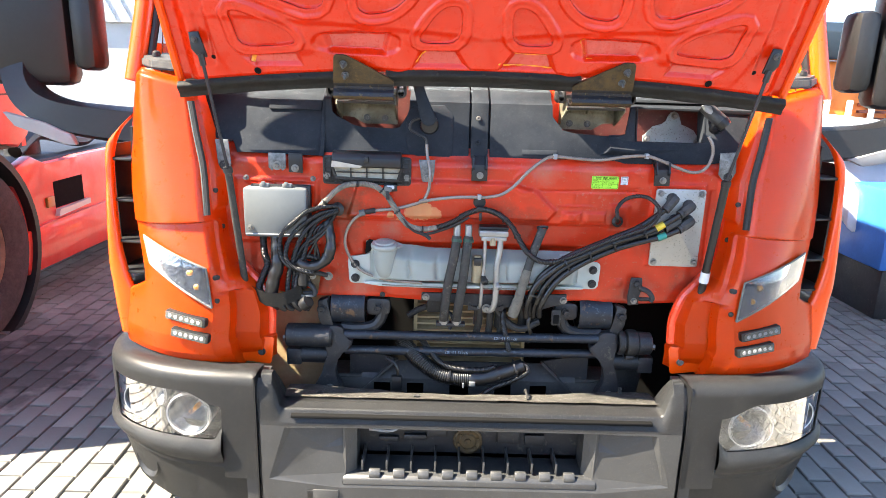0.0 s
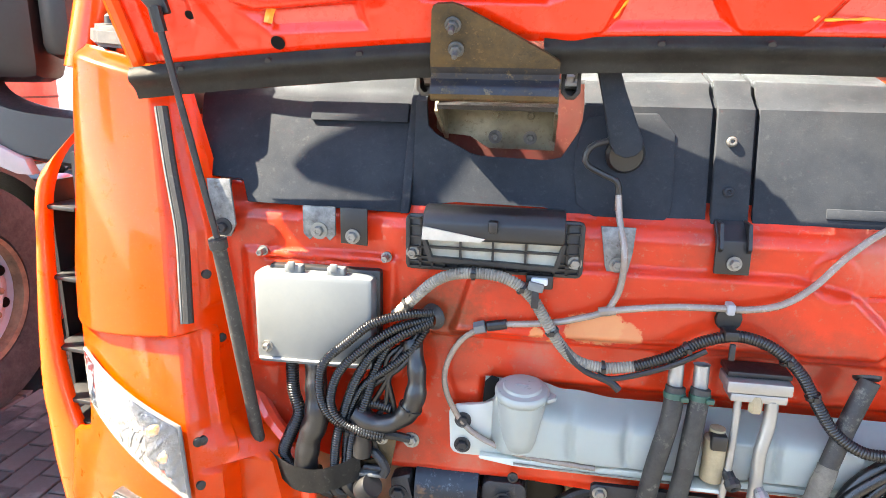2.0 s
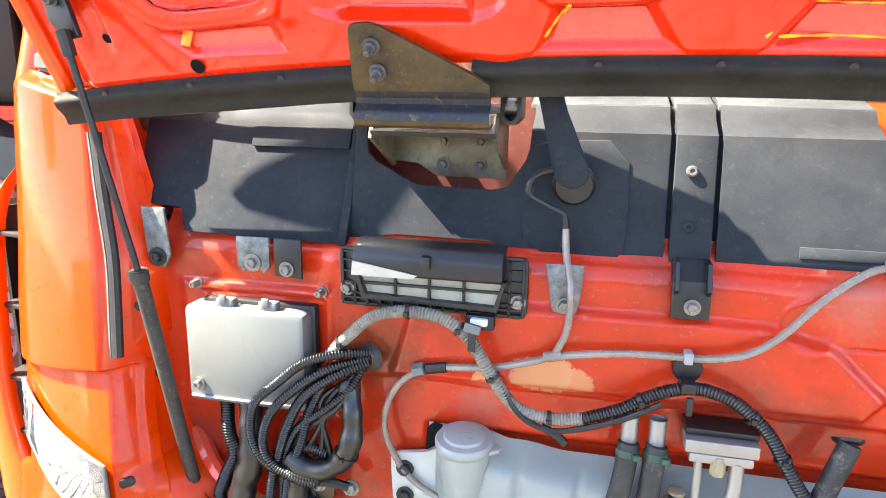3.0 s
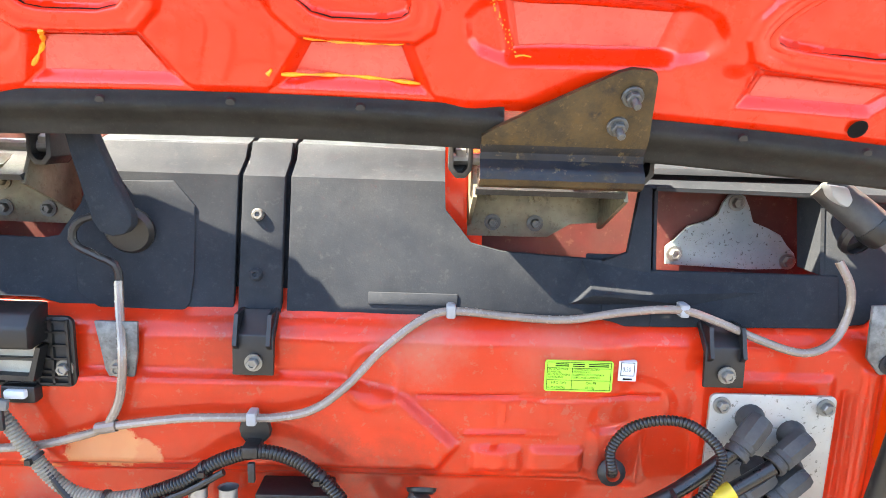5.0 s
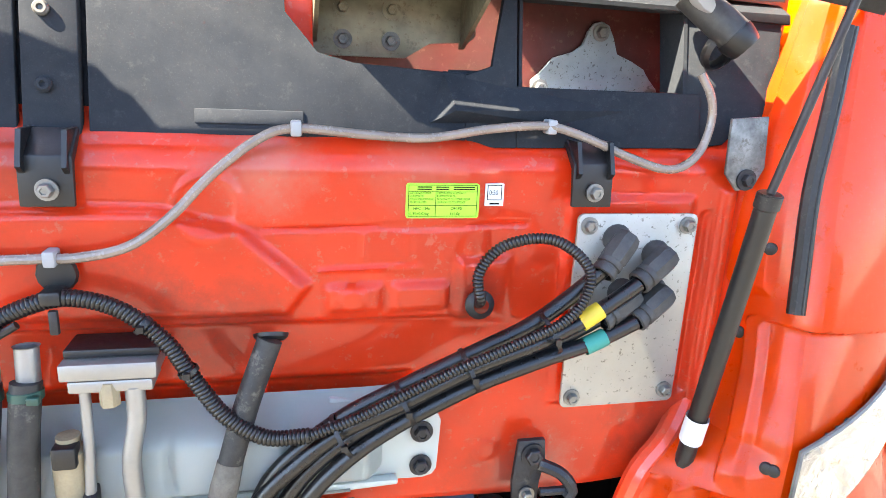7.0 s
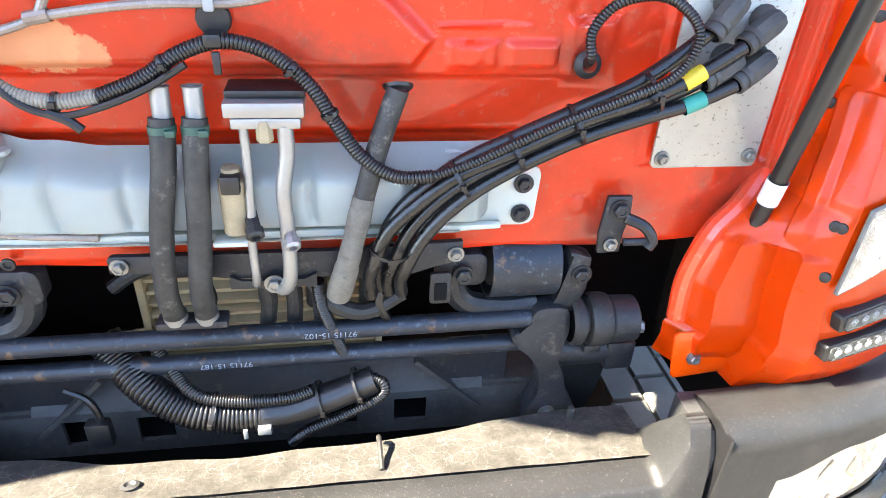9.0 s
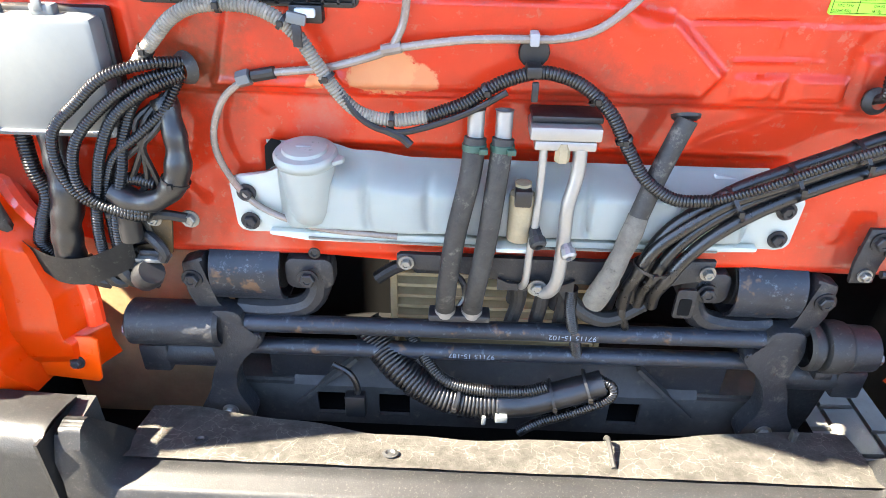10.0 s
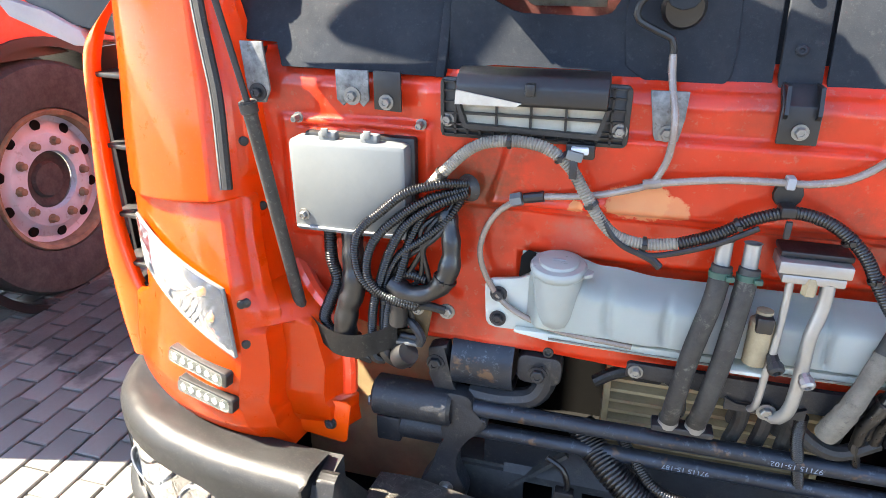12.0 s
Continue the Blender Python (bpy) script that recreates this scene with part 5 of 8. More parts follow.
for z in (1.39, 1.41, 1.43, 1.445):
    add_box(bm, -0.578, -0.540, 2.576, 2.583, z - 0.0015, z + 0.0015)
    add_box(bm, -0.298, -0.260, 2.576, 2.583, z - 0.0015, z + 0.0015)
part("intake_ribs", bm, M_BLACK, fr, smooth=0)
part("filter_mesh", prism([(-0.545, 1.415), (-0.530, 1.376), (-0.306, 1.370), (-0.293, 1.412)], 2.570, 2.583, "y"), M_FILTER, fr, "grey filter mesh")
bm = bmesh.new()
for x in (-0.478, -0.418, -0.358):
    add_box(bm, x - 0.002, x + 0.002, 2.562, 2.572, 1.373, 1.418)
add_box(bm, -0.54, -0.297, 2.562, 2.572, 1.392, 1.396)
add_prism(bm, [(-0.552, 1.418), (-0.536, 1.369), (-0.300, 1.363), (-0.286, 1.414), (-0.293, 1.414), (-0.306, 1.371), (-0.530, 1.377), (-0.545, 1.418)], 2.556, 2.576, "y")
part("filter_frame", bm, M_BLACK, fr, smooth=0)
bm = bmesh.new()
prof = [(2.592, 1.472), (2.570, 1.474), (2.548, 1.466), (2.536, 1.448), (2.534, 1.420), (2.545, 1.414), (2.585, 1.418)]
add_prism(bm, prof, -0.545, -0.29, "x", 0.004)
hd = part("intake_hood", bm, M_BLACK, fr)
part("hood_catch", box(-0.425, -0.408, 2.526, 2.545, 1.435, 1.456, 0.003), M_BLACK, fr)
part("dust_patch", prism([(-0.543, 1.440), (-0.545, 1.416), (-0.44, 1.416), (-0.43, 1.422)], 2.531, 2.536, "y"), M_PALE_CREAM, fr, "pale cream patch on the intake hood")
for x, z in ((-0.571, 1.377), (-0.268, 1.375)):
    bolt(fr, (x, 2.582, z), r=0.009)

# cable clip block under the intake
cb = part("cable_clip_block", box(-0.355, -0.305, 2.565, 2.592, 1.325, 1.352, 0.004), M_BLACK, truck)
part("clip_cap", box(-0.345, -0.315, 2.556, 2.57, 1.335, 1.348, 0.003), M_PAPER, cb)

# green refrigerant label and the small white one
def wy(x, z):
    return WALL_Y - wall_out(x, z)


lab = part("refrigerant_label", prism(rounded(0.433, 0.535, 1.353, 1.401, 0.004), wy(0.48, 1.375) - 0.0035, wy(0.48, 1.375) + 0.006), M_GREEN, truck, "bright green printed refrigerant label")
LY = wy(0.48, 1.375) - 0.0040


def text(body, x, z, size, y, material, parent, squeeze=1.0):
    cu = bpy.data.curves.new("print", "FONT")
    cu.body, cu.size, cu.align_x = body, size * K, "LEFT"
    tmp = bpy.data.objects.new("print", cu)
    me = bpy.data.meshes.new_from_object(tmp)
    bpy.data.objects.remove(tmp)
    me.materials.append(material)
    ob = new("printed_text", me)
    ob.parent = parent
    ob.location = Vector((x, y, z)) * K
    ob.rotation_euler = (radians(90), 0, 0)
    ob.scale = (squeeze, 1, 1)
    return ob


bm = bmesh.new()
add_box(bm, 0.436, 0.532, LY, LY + 0.001, 1.3555, 1.3562)
add_box(bm, 0.436, 0.532, LY, LY + 0.001, 1.3983, 1.3990)
add_box(bm, 0.436, 0.4367, LY, LY + 0.001, 1.3555, 1.399)
add_box(bm, 0.5313, 0.532, LY, LY + 0.001, 1.3555, 1.399)
add_box(bm, 0.436, 0.532, LY, LY + 0.001, 1.3705, 1.3711)
add_box(bm, 0.4735, 0.4741, LY, LY + 0.001, 1.3555, 1.390)
add_box(bm, 0.436, 0.532, LY, LY + 0.001, 1.3895, 1.390)
part("label_lines", bm, M_INK_SHADE, lab, smooth=0)
for i, w in enumerate(("AIR CONDITIONER", "KUHLMITTEL", "FLUIDE FRIGORIGENE", "REFRIGERANTE")):
    text(w, 0.438, 1.3865 - 0.0042 * i, 0.0042, LY, M_INK_SHADE, lab, 0.8)
for i, w in enumerate(("COMPRESSOR LUBRICANT", "KOMPRESSOR OL", "LUBRIFIANT DE COMPRESSEUR", "LUBRICANTE COMPRESOR")):
    text(w, 0.4755, 1.3865 - 0.0042 * i, 0.0042, LY, M_INK_SHADE, lab, 0.8)
text("HFC 134a", 0.443, 1.3648, 0.0056, LY, M_INK_SHADE, lab)
text("0,35±0,02kg", 0.438, 1.3575, 0.0054, LY, M_INK_SHADE, lab)
text("OH-PS", 0.495, 1.3648, 0.0056, LY, M_INK_SHADE, lab)
text("161.0g", 0.494, 1.3575, 0.0054, LY, M_INK_SHADE, lab)
bm = bmesh.new()
for i in range(2):
    for x0, x1 in ((0.448, 0.468), (0.474, 0.492), (0.498, 0.528)):
        add_box(bm, x0, x1, LY, LY + 0.001, 1.3923 + 0.003 * i, 1.3938 + 0.003 * i)
part("label_print", bm, M_INK_SHADE, lab, smooth=0)
l2 = part("small_label", prism(rect(0.545, 0.572, 1.369, 1.400), wy(0.55, 1.38) - 0.0035, wy(0.55, 1.38) + 0.006), M_PAPER, truck, "small white sticker with a printed frame")
bm = bmesh.new()
y2 = wy(0.55, 1.38) - 0.0040
for x0, x1, z0, z1 in ((0.548, 0.569, 1.3975, 1.3985), (0.548, 0.569, 1.377, 1.378), (0.548, 0.549, 1.377, 1.3985), (0.568, 0.569, 1.377, 1.3985), (0.552, 0.566, 1.371, 1.3735)):
    add_box(bm, x0, x1, y2, y2 + 0.001, z0, z1)
part("label_lines", bm, M_INK_SHADE, l2, smooth=0)
text("0:50", 0.5505, 1.3845, 0.0095, y2, M_INK_SHADE, l2, 0.8)

# air line plate with four elbow fittings
PY = 2.586
pl = part("fitting_plate", prism(rounded(0.678, 0.868, 1.058, 1.362, 0.010), PY - 0.006, PY, "y", 0.001), M_PLATE, truck, "bare aluminium plate with four air-line elbows")
for x, z in ((0.695, 1.345), (0.851, 1.345), (0.695, 1.076), (0.851, 1.079)):
    bolt(pl, (x, PY - 0.006, z), r=0.009)
ELBOWS = [((0.735, 1.322), (0.708, 1.292)), ((0.800, 1.298), (0.762, 1.272)), ((0.752, 1.240), (0.708, 1.215)), ((0.804, 1.240), (0.764, 1.214))]
for (x, z), (x2, z2) in ELBOWS:
    d = Vector((x2 - x, -0.012, z2 - z)).normalized()
    c = Vector((x, PY - 0.034, z))
    bm = lathe([(0, -0.006), (0.021, -0.006), (0.022, 0.002), (0.0175, 0.012), (0.016, 0.034), (0, 0.036)], (x + 0.004, PY - 0.008, z + 0.004), (0, -1, 0), 16)
    lathe([(0, -0.022), (0.0165, -0.018), (0.0195, -0.008), (0.0195, 0.024), (0.0165, 0.030)], c, d, 8, bm)
    lathe([(0.0182, 0.028), (0.0182, 0.036), (0.0157, 0.037), (0.0157, 0.041), (0.0182, 0.042), (0.0178, 0.050), (0.014, 0.051)], c, d, 18, bm)
    part("elbow_fitting", bm, M_ELBOW, pl, "dark grey push-in elbow", smooth=30)

# washer tank ---------------------------------------------------------------
T0, T1 = -0.425, 0.425
def tank_f(u, v):
    x = T0 + (T1 - T0) * u
    top = 1.112 - 0.010 * smooth_in(x + 0.25, 0.08) + 0.012 * smooth_in(-0.27 - x, 0.05)
    z = 0.962 + (top - 0.962) * v
    e = smooth_in(min(u, 1 - u), 0.055) * smooth_in(v + 0.01, 0.16) * smooth_in(1.06 - v, 0.42)
    y = 2.606 - 0.052 * e - 0.004 * math.sin(math.pi * v) * e
    for gx, w in ((-0.255, 0.0075), (-0.150, 0.0075), (0.275, 0.007), (0.12, 0.006)):
        bow = gx + 0.012 * (v - 0.5) ** 2 * 4
        y += 0.0075 * math.exp(-((x - bow) / w) ** 2) * e * smooth_in(0.97 - v, 0.2) * smooth_in(v - 0.10, 0.15)
    y -= 0.003 * smooth_in(0.05 - abs(x + 0.20), 0.03) * e
    return (x, y, z)
tk = part("washer_tank", surface(tank_f, 200, 36, 0.004), M_TANK, truck, "milky white plastic washer fluid tank", smooth=60)
for s in (-1, 1):
    poly = [(s * x, z) for x, z in ((0.33, 0.955), (0.470, 0.952), (0.484, 0.956), (0.491, 0.966), (0.495, 1.046), (0.490, 1.058), (0.478, 1.064), (0.425, 1.068), (0.40, 1.085), (0.33, 1.095))]
    part("tank_flange", prism(poly, 2.588, 2.597, "y", 0.003), M_TANK, tk)
    for z in (1.032, 0.976):
        bolt(tk, (s * 0.4655, 2.587, z), r=0.012, material=M_DARKSTEEL, washer=0.017)
lip = [(-0.43, 0.956), (-0.36, 0.948), (-0.10, 0.945), (0.20, 0.946), (0.43, 0.955), (0.43, 0.964), (-0.43, 0.964)]
part("tank_lip", prism(lip, 2.572, 2.60, "y", 0.003), M_TANK, tk)
part("tank_seam", sweep([(-0.36, 2.570, 0.955), (-0.20, 2.569, 0.951), (0.10, 2.569, 0.951), (0.36, 2.570, 0.955)], 0.0024, 0.03, 6), M_DUSTLOOM, tk)
neck = part("filler_neck", lathe([(0, -0.118), (0.022, -0.114), (0.034, -0.102), (0.040, -0.080), (0.045, -0.030), (0.047, 0.0), (0.046, 0.012), (0.036, 0.014)], (-0.350, 2.568, 1.100), (0, -0.10, 1), 32), M_NECK, tk, "translucent filler neck", smooth=60)
cap = part("filler_cap", lathe([(0.047, -0.012), (0.050, -0.010), (0.053, -0.002), (0.053, 0.004), (0.049, 0.009), (0.038, 0.011), (0.036, 0.016), (0.030, 0.018), (0.010, 0.019), (0, 0.019)], (-0.350, 2.566, 1.116), (0, -0.10, 1), 36), M_NECK, tk, "flat translucent filler cap", smooth=40)
part("cap_tab", prism([(-0.302, 2.535), (-0.286, 2.548), (-0.284, 2.562), (-0.300, 2.572)], 1.110, 1.118, "z", 0.002), M_NECK, cap)
part("cap_text", box(-0.362, -0.338, 2.556, 2.560, 1.1345, 1.1362, 0.0), M_GREYTRIM, cap)
# black patch paints the shade in the slot beside the neck
part("neck_slot", prism([(-0.428, 1.072), (-0.402, 1.088), (-0.396, 1.128), (-0.412, 1.132), (-0.425, 1.118)], 2.5905, 2.5945, "y", 0.002), M_INK_SHADE, tk)
pump = part("washer_pump", lathe([(0, 0), (0.021, 0), (0.021, 0.085), (0.014, 0.09), (0.014, 0.105), (0, 0.105)], (0.008, 2.545, 0.985), (0, 0, 1), 14), M_BROWN, tk, "brown washer pump")
part("pump_plug", box(-0.006, 0.022, 2.52, 2.545, 1.055, 1.085, 0.004), M_BLACK, tk)
part("pump_shelf", box(-0.03, 0.03, 2.53, 2.57, 0.962, 0.970, 0.002), M_TANK, tk)

# heater hoses ---------------------------------------------------------------
for top_x, line in ((-0.074, [(-0.074, 2.545, 1.165), (-0.080, 2.535, 1.10), (-0.100, 2.53, 0.99), (-0.112, 2.535, 0.88), (-0.114, 2.56, 0.815)]),
                    (-0.030, [(-0.030, 2.545, 1.165), (-0.036, 2.535, 1.10), (-0.046, 2.53, 0.99), (-0.060, 2.535, 0.88), (-0.064, 2.56, 0.815)])):
    hs = part("heater_hose", sweep(line, 0.0178, 0.012, 16), M_HOSE, truck, "dusty black rubber heater hose")
    part("pipe_stub", lathe([(0.0135, 0), (0.0135, 0.05), (0.0155, 0.052)], (top_x, 2.552, 1.155), (0, 0.12, 1), 16), M_ALU, hs)
    part("hose_clip", lathe([(0.0185, -0.006), (0.0195, -0.005), (0.0195, 0.005), (0.0185, 0.006)], (top_x - 0.001, 2.543, 1.150), (0, 0.12, 1), 18), M_CLIPGREEN, hs)
    part("clip_ear", box(top_x + 0.006, top_x + 0.020, 2.520, 2.530, 1.145, 1.155, 0.002), M_CLIPGREEN, hs)
    part("hose_clamp", lathe([(0.0195, -0.008), (0.0195, 0.008)], line[-1], (0, -0.25, 1), 18), M_ALU, hs)
part("hose_yoke", box(-0.145, -0.03, 2.545, 2.58, 0.795, 0.810, 0.004), M_FRAME, truck)

# air-conditioning block and pipes
ac = part("ac_block", box(0.018, 0.114, 2.530, 2.585, 1.152, 1.168, 0.003), M_ALU, truck, "bare aluminium air-conditioning pipe block")
part("block_top", box(0.010, 0.120, 2.528, 2.59, 1.169, 1.191, 0.003), M_ALU, ac)
# black strip paints the shadow of the wall step above the block
part("block_gasket", box(0.012, 0.122, 2.545, 2.60, 1.192, 1.203, 0.003), M_BLACK, ac)
part("thin_pipe", sweep([(0.034, 2.54, 1.155), (0.034, 2.537, 1.09), (0.032, 2.532, 1.02), (0.028, 2.532, 0.97), (0.027, 2.54, 0.90), (0.022, 2.56, 0.872)], 0.0068, 0.012, 12), M_ALU, ac)
part("thick_pipe", sweep([(0.091, 2.54, 1.155), (0.091, 2.537, 1.11), (0.082, 2.532, 1.055), (0.083, 2.532, 0.99), (0.081, 2.535, 0.905), (0.068, 2.55, 0.868), (0.05, 2.57, 0.865)], 0.0118, 0.010, 14), M_ALU, ac)
for x, z, r in ((0.033, 1.005, 0.014), (0.086, 0.985, 0.013)):
    bm = lathe([(r * 0.7, -0.02), (r * 0.8, 0.01), (r, 0.012), (r, 0.024), (r * 0.75, 0.028), (r * 0.5, 0.028), (r * 0.45, 0.022), (0, 0.022)], (x, 2.528, z), (0.25, -1, -0.55), 10)
    part("service_port", bm, M_RUBBER if r > 0.0135 else M_ALU, ac)
part("sensor", lathe([(0, 0), (0.012, 0), (0.012, 0.02), (0.008, 0.03), (0, 0.03)], (0.063, 2.535, 1.134), (0, 0, 1), 6), M_BROWN, ac)
part("pipe_bracket", prism([(-0.02, 0.86), (0.12, 0.86), (0.12, 0.885), (0.10, 0.875), (0.0, 0.875), (-0.02, 0.885)], 2.565, 2.572, "y"), M_FRAME, ac)
bolt(ac, (0.052, 2.56, 0.872), r=0.012)

# steering shaft
sh = part("drain_pipe", sweep([(0.253, 2.56, 1.20), (0.222, 2.545, 1.115), (0.196, 2.532, 1.025)], 0.0165, 0.012, 16), M_HOSE, truck, "dusty grey rubber drain pipe")
part("mud_caked_end", sweep([(0.200, 2.534, 1.04), (0.194, 2.53, 1.015), (0.176, 2.53, 0.94), (0.168, 2.535, 0.905), (0.155, 2.55, 0.85)], lambda t: 0.0172 + 0.0015 * math.sin(t * 9) ** 2 + 0.003 * (t > 0.62), 0.010, 18), M_CAKED, sh, "pipe end caked in pale dried mud")
part("pipe_seal", lathe([(0.023, 0), (0.022, 0.005), (0.017, 0.009)], (0.254, 2.575, 1.202), (0, -0.5, -0.9), 20), M_BLACK, sh)

# support strip under the tank
stp = part("support_bracket", prism([(-0.205, 0.893), (-0.205, 0.920), (-0.198, 0.925), (-0.135, 0.924), (0.16, 0.922), (0.27, 0.928), (0.368, 0.932), (0.368, 0.892), (0.32, 0.885), (0.26, 0.862), (0.20, 0.862), (0.16, 0.874), (-0.02, 0.876), (-0.09, 0.888)], 2.574, 2.586, "y", 0.002), M_FRAME, truck, "black steel support bracket")
for x in (-0.187, 0.356):
    bolt(stp, (x, 2.573, 0.908), r=0.010)
part("square_eye", prism(rounded(0.315, 0.352, 0.80, 0.865, 0.006), 2.578, 2.586, "y", 0.001), M_FRAME, stp)
part("eye_hole", prism(rounded(0.322, 0.345, 0.808, 0.845, 0.004), 2.5765, 2.578), M_INK_SHADE, stp)

# latch brackets low on the wall
def make_latch(s, x, z):
    lt = part("lid_latch", prism([(x - 0.024, z + 0.052), (x + 0.020, z + 0.052), (x + 0.024, z + 0.005), (x + 0.012, z - 0.02), (x + 0.016, z - 0.06), (x - 0.026, z - 0.062), (x - 0.03, z - 0.02)], 2.578, 2.588, "y", 0.003), M_FRAME, truck, "greasy black lid latch")
    bolt(lt, (x, 2.577, z + 0.028), r=0.014, material=M_DARKSTEEL, washer=0.019)
    bolt(lt, (x - 0.005, 2.577, z - 0.042), r=0.009, material=M_STEEL)
    part("latch_hook", sweep([(x + 0.01, 2.57, z + 0.015), (x + 0.04, 2.555, z + 0.005), (x + 0.058, 2.55, z - 0.02), (x + 0.052, 2.55, z - 0.035)], 0.010, 0.01, 8), M_FRAME, lt)
    part("latch_pin", sweep([(x + 0.01, 2.56, z - 0.028), (x + 0.055, 2.556, z - 0.026)], 0.007, 0.02, 8), M_FRAME, lt)


make_latch(1, 0.640, 0.955)
make_latch(-1, -0.675, 0.945)

# wiring -------------------------------------------------------------------
def conduit(name, pts, r, label="", parent=truck, rib=0.0019, pitch=0.0054, n=12, material=None):
    return part(name, sweep(pts, r, n=n, rib=rib, pitch=pitch), material or M_LOOM, parent, label, smooth=70)


def tie(parent, at, axis, r):
    bm = lathe([(r, -0.003), (r + 0.0018, -0.003), (r + 0.0018, 0.003), (r, 0.003)], at, axis, 14)
    c = Vector(at) + Vector((0, -r, 0))
    add_box(bm, c.x - 0.004, c.x + 0.004, c.y - 0.006, c.y + 0.002, c.z - 0.004, c.z + 0.004)
    return part("cable_tie", bm, M_BLACK, parent, smooth=30)


LOOM = [(-0.60, 2.565, 1.255), (-0.565, 2.555, 1.292), (-0.523, 2.55, 1.332), (-0.482, 2.548, 1.350), (-0.423, 2.546, 1.354), (-0.378, 2.545, 1.343), (-0.342, 2.545, 1.315), (-0.315, 2.546, 1.273), (-0.286, 2.548, 1.228), (-0.254, 2.55, 1.197), (-0.205, 2.55, 1.187), (-0.15, 2.55, 1.194), (-0.09, 2.55, 1.219), (-0.042, 2.55, 1.25), (0.008, 2.548, 1.268), (0.049, 2.548, 1.265), (0.09, 2.545, 1.247), (0.132, 2.54, 1.209), (0.165, 2.535, 1.155), (0.199, 2.53, 1.108), (0.247, 2.522, 1.080), (0.303, 2.515, 1.082)]
loom = conduit("main_loom", LOOM[:12], 0.0113, "dust-caked corrugated wiring conduit across the bay", material=M_DUSTLOOM)
conduit("main_loom", LOOM[11:], 0.0111, "black corrugated wiring conduit across the bay", n=14)
for p, ax in (((-0.45, 2.547, 1.354), (1, 0, 0)), ((-0.36, 2.545, 1.332), (1, 0, -0.8)), ((-0.205, 2.55, 1.187), (1, 0, 0)), ((0.155, 2.537, 1.172), (0.5, 0, -1)), ((-0.575, 2.558, 1.282), (0.8, 0, 1)), ((-0.302, 2.547, 1.252), (0.5, 0, -0.8)), ((-0.06, 2.55, 1.238), (1, 0, 0.6)), ((0.105, 2.543, 1.233), (0.8, 0, -0.8))):
    tie(loom, p, ax, 0.0116)
tag = box(-0.350, -0.322, 2.528, 2.536, 1.332, 1.348, 0.002)
bmesh.ops.rotate(tag, cent=(-0.336, 2.532, 1.34), matrix=Matrix.Rotation(radians(12), 3, "Y"), verts=tag.verts)
part("loom_tag", tag, M_WHITE, loom, "small white plastic clip on the conduit")
part("tag_tail", box(-0.343, -0.330, 2.529, 2.535, 1.300, 1.333, 0.001), M_DARKSTEEL, loom)
cl2 = part("loom_clamp", box(-0.004, 0.020, 2.536, 2.575, 1.262, 1.280, 0.004), M_BLACK, loom)
part("clamp_foot", lathe([(0.024, 0), (0.022, 0.006), (0, 0.008)], (0.008, 2.573, 1.292), (0, -1, 0), 14), M_BLACK, loom)
part("clamp_strap", box(0.006, 0.016, 2.532, 2.54, 1.228, 1.258, 0.002), M_DARKSTEEL, loom)
part("branch_cable", sweep([(-0.29, 2.545, 1.24), (-0.25, 2.54, 1.19), (-0.205, 2.538, 1.172), (-0.16, 2.54, 1.178), (-0.09, 2.54, 1.205), (-0.03, 2.54, 1.24)], 0.005, 0.01, 8), M_BLACK, loom)
part("loose_plug", sweep([(-0.215, 2.54, 1.175), (-0.19, 2.537, 1.165), (-0.175, 2.535, 1.152)], 0.007, 0.01, 8), M_BLACK, loom)
conduit("grommet_conduit", [(0.540, 2.585, 1.232), (0.532, 2.55, 1.25), (0.526, 2.545, 1.288), (0.552, 2.54, 1.325), (0.602, 2.535, 1.339), (0.642, 2.53, 1.329), (0.676, 2.525, 1.296), (0.670, 2.518, 1.258), (0.637, 2.508, 1.228), (0.571, 2.502, 1.202), (0.493, 2.500, 1.172), (0.416, 2.500, 1.137), (0.36, 2.506, 1.107), (0.30, 2.514, 1.082)], 0.0080, "black corrugated conduit looping from a wall grommet")
part("wall_grommet", lathe([(0.021, 0), (0.0215, 0.005), (0.016, 0.011), (0.011, 0.013)], (0.541, 2.586, 1.230), (0, -1, 0.1), 16), M_RUBBER, truck)

LINES = [[(0.708, 1.290), (0.662, 1.252), (0.60, 1.212), (0.528, 1.180), (0.43, 1.135), (0.352, 1.097), (0.292, 1.052), (0.248, 1.005), (0.226, 0.95), (0.218, 0.89), (0.225, 0.85)],
         [(0.760, 1.270), (0.69, 1.225), (0.61, 1.19), (0.528, 1.163), (0.43, 1.117), (0.345, 1.079), (0.284, 1.032), (0.236, 0.982), (0.214, 0.925), (0.207, 0.885), (0.21, 0.84)],
         [(0.706, 1.214), (0.66, 1.193), (0.61, 1.180), (0.53, 1.15), (0.435, 1.105), (0.36, 1.065), (0.305, 1.02), (0.268, 0.97), (0.248, 0.92), (0.238, 0.88), (0.24, 0.84)],
         [(0.762, 1.212), (0.70, 1.186), (0.62, 1.165), (0.53, 1.136), (0.44, 1.093), (0.375, 1.053), (0.325, 1.01), (0.29, 0.965), (0.268, 0.92), (0.258, 0.88), (0.262, 0.845)]]
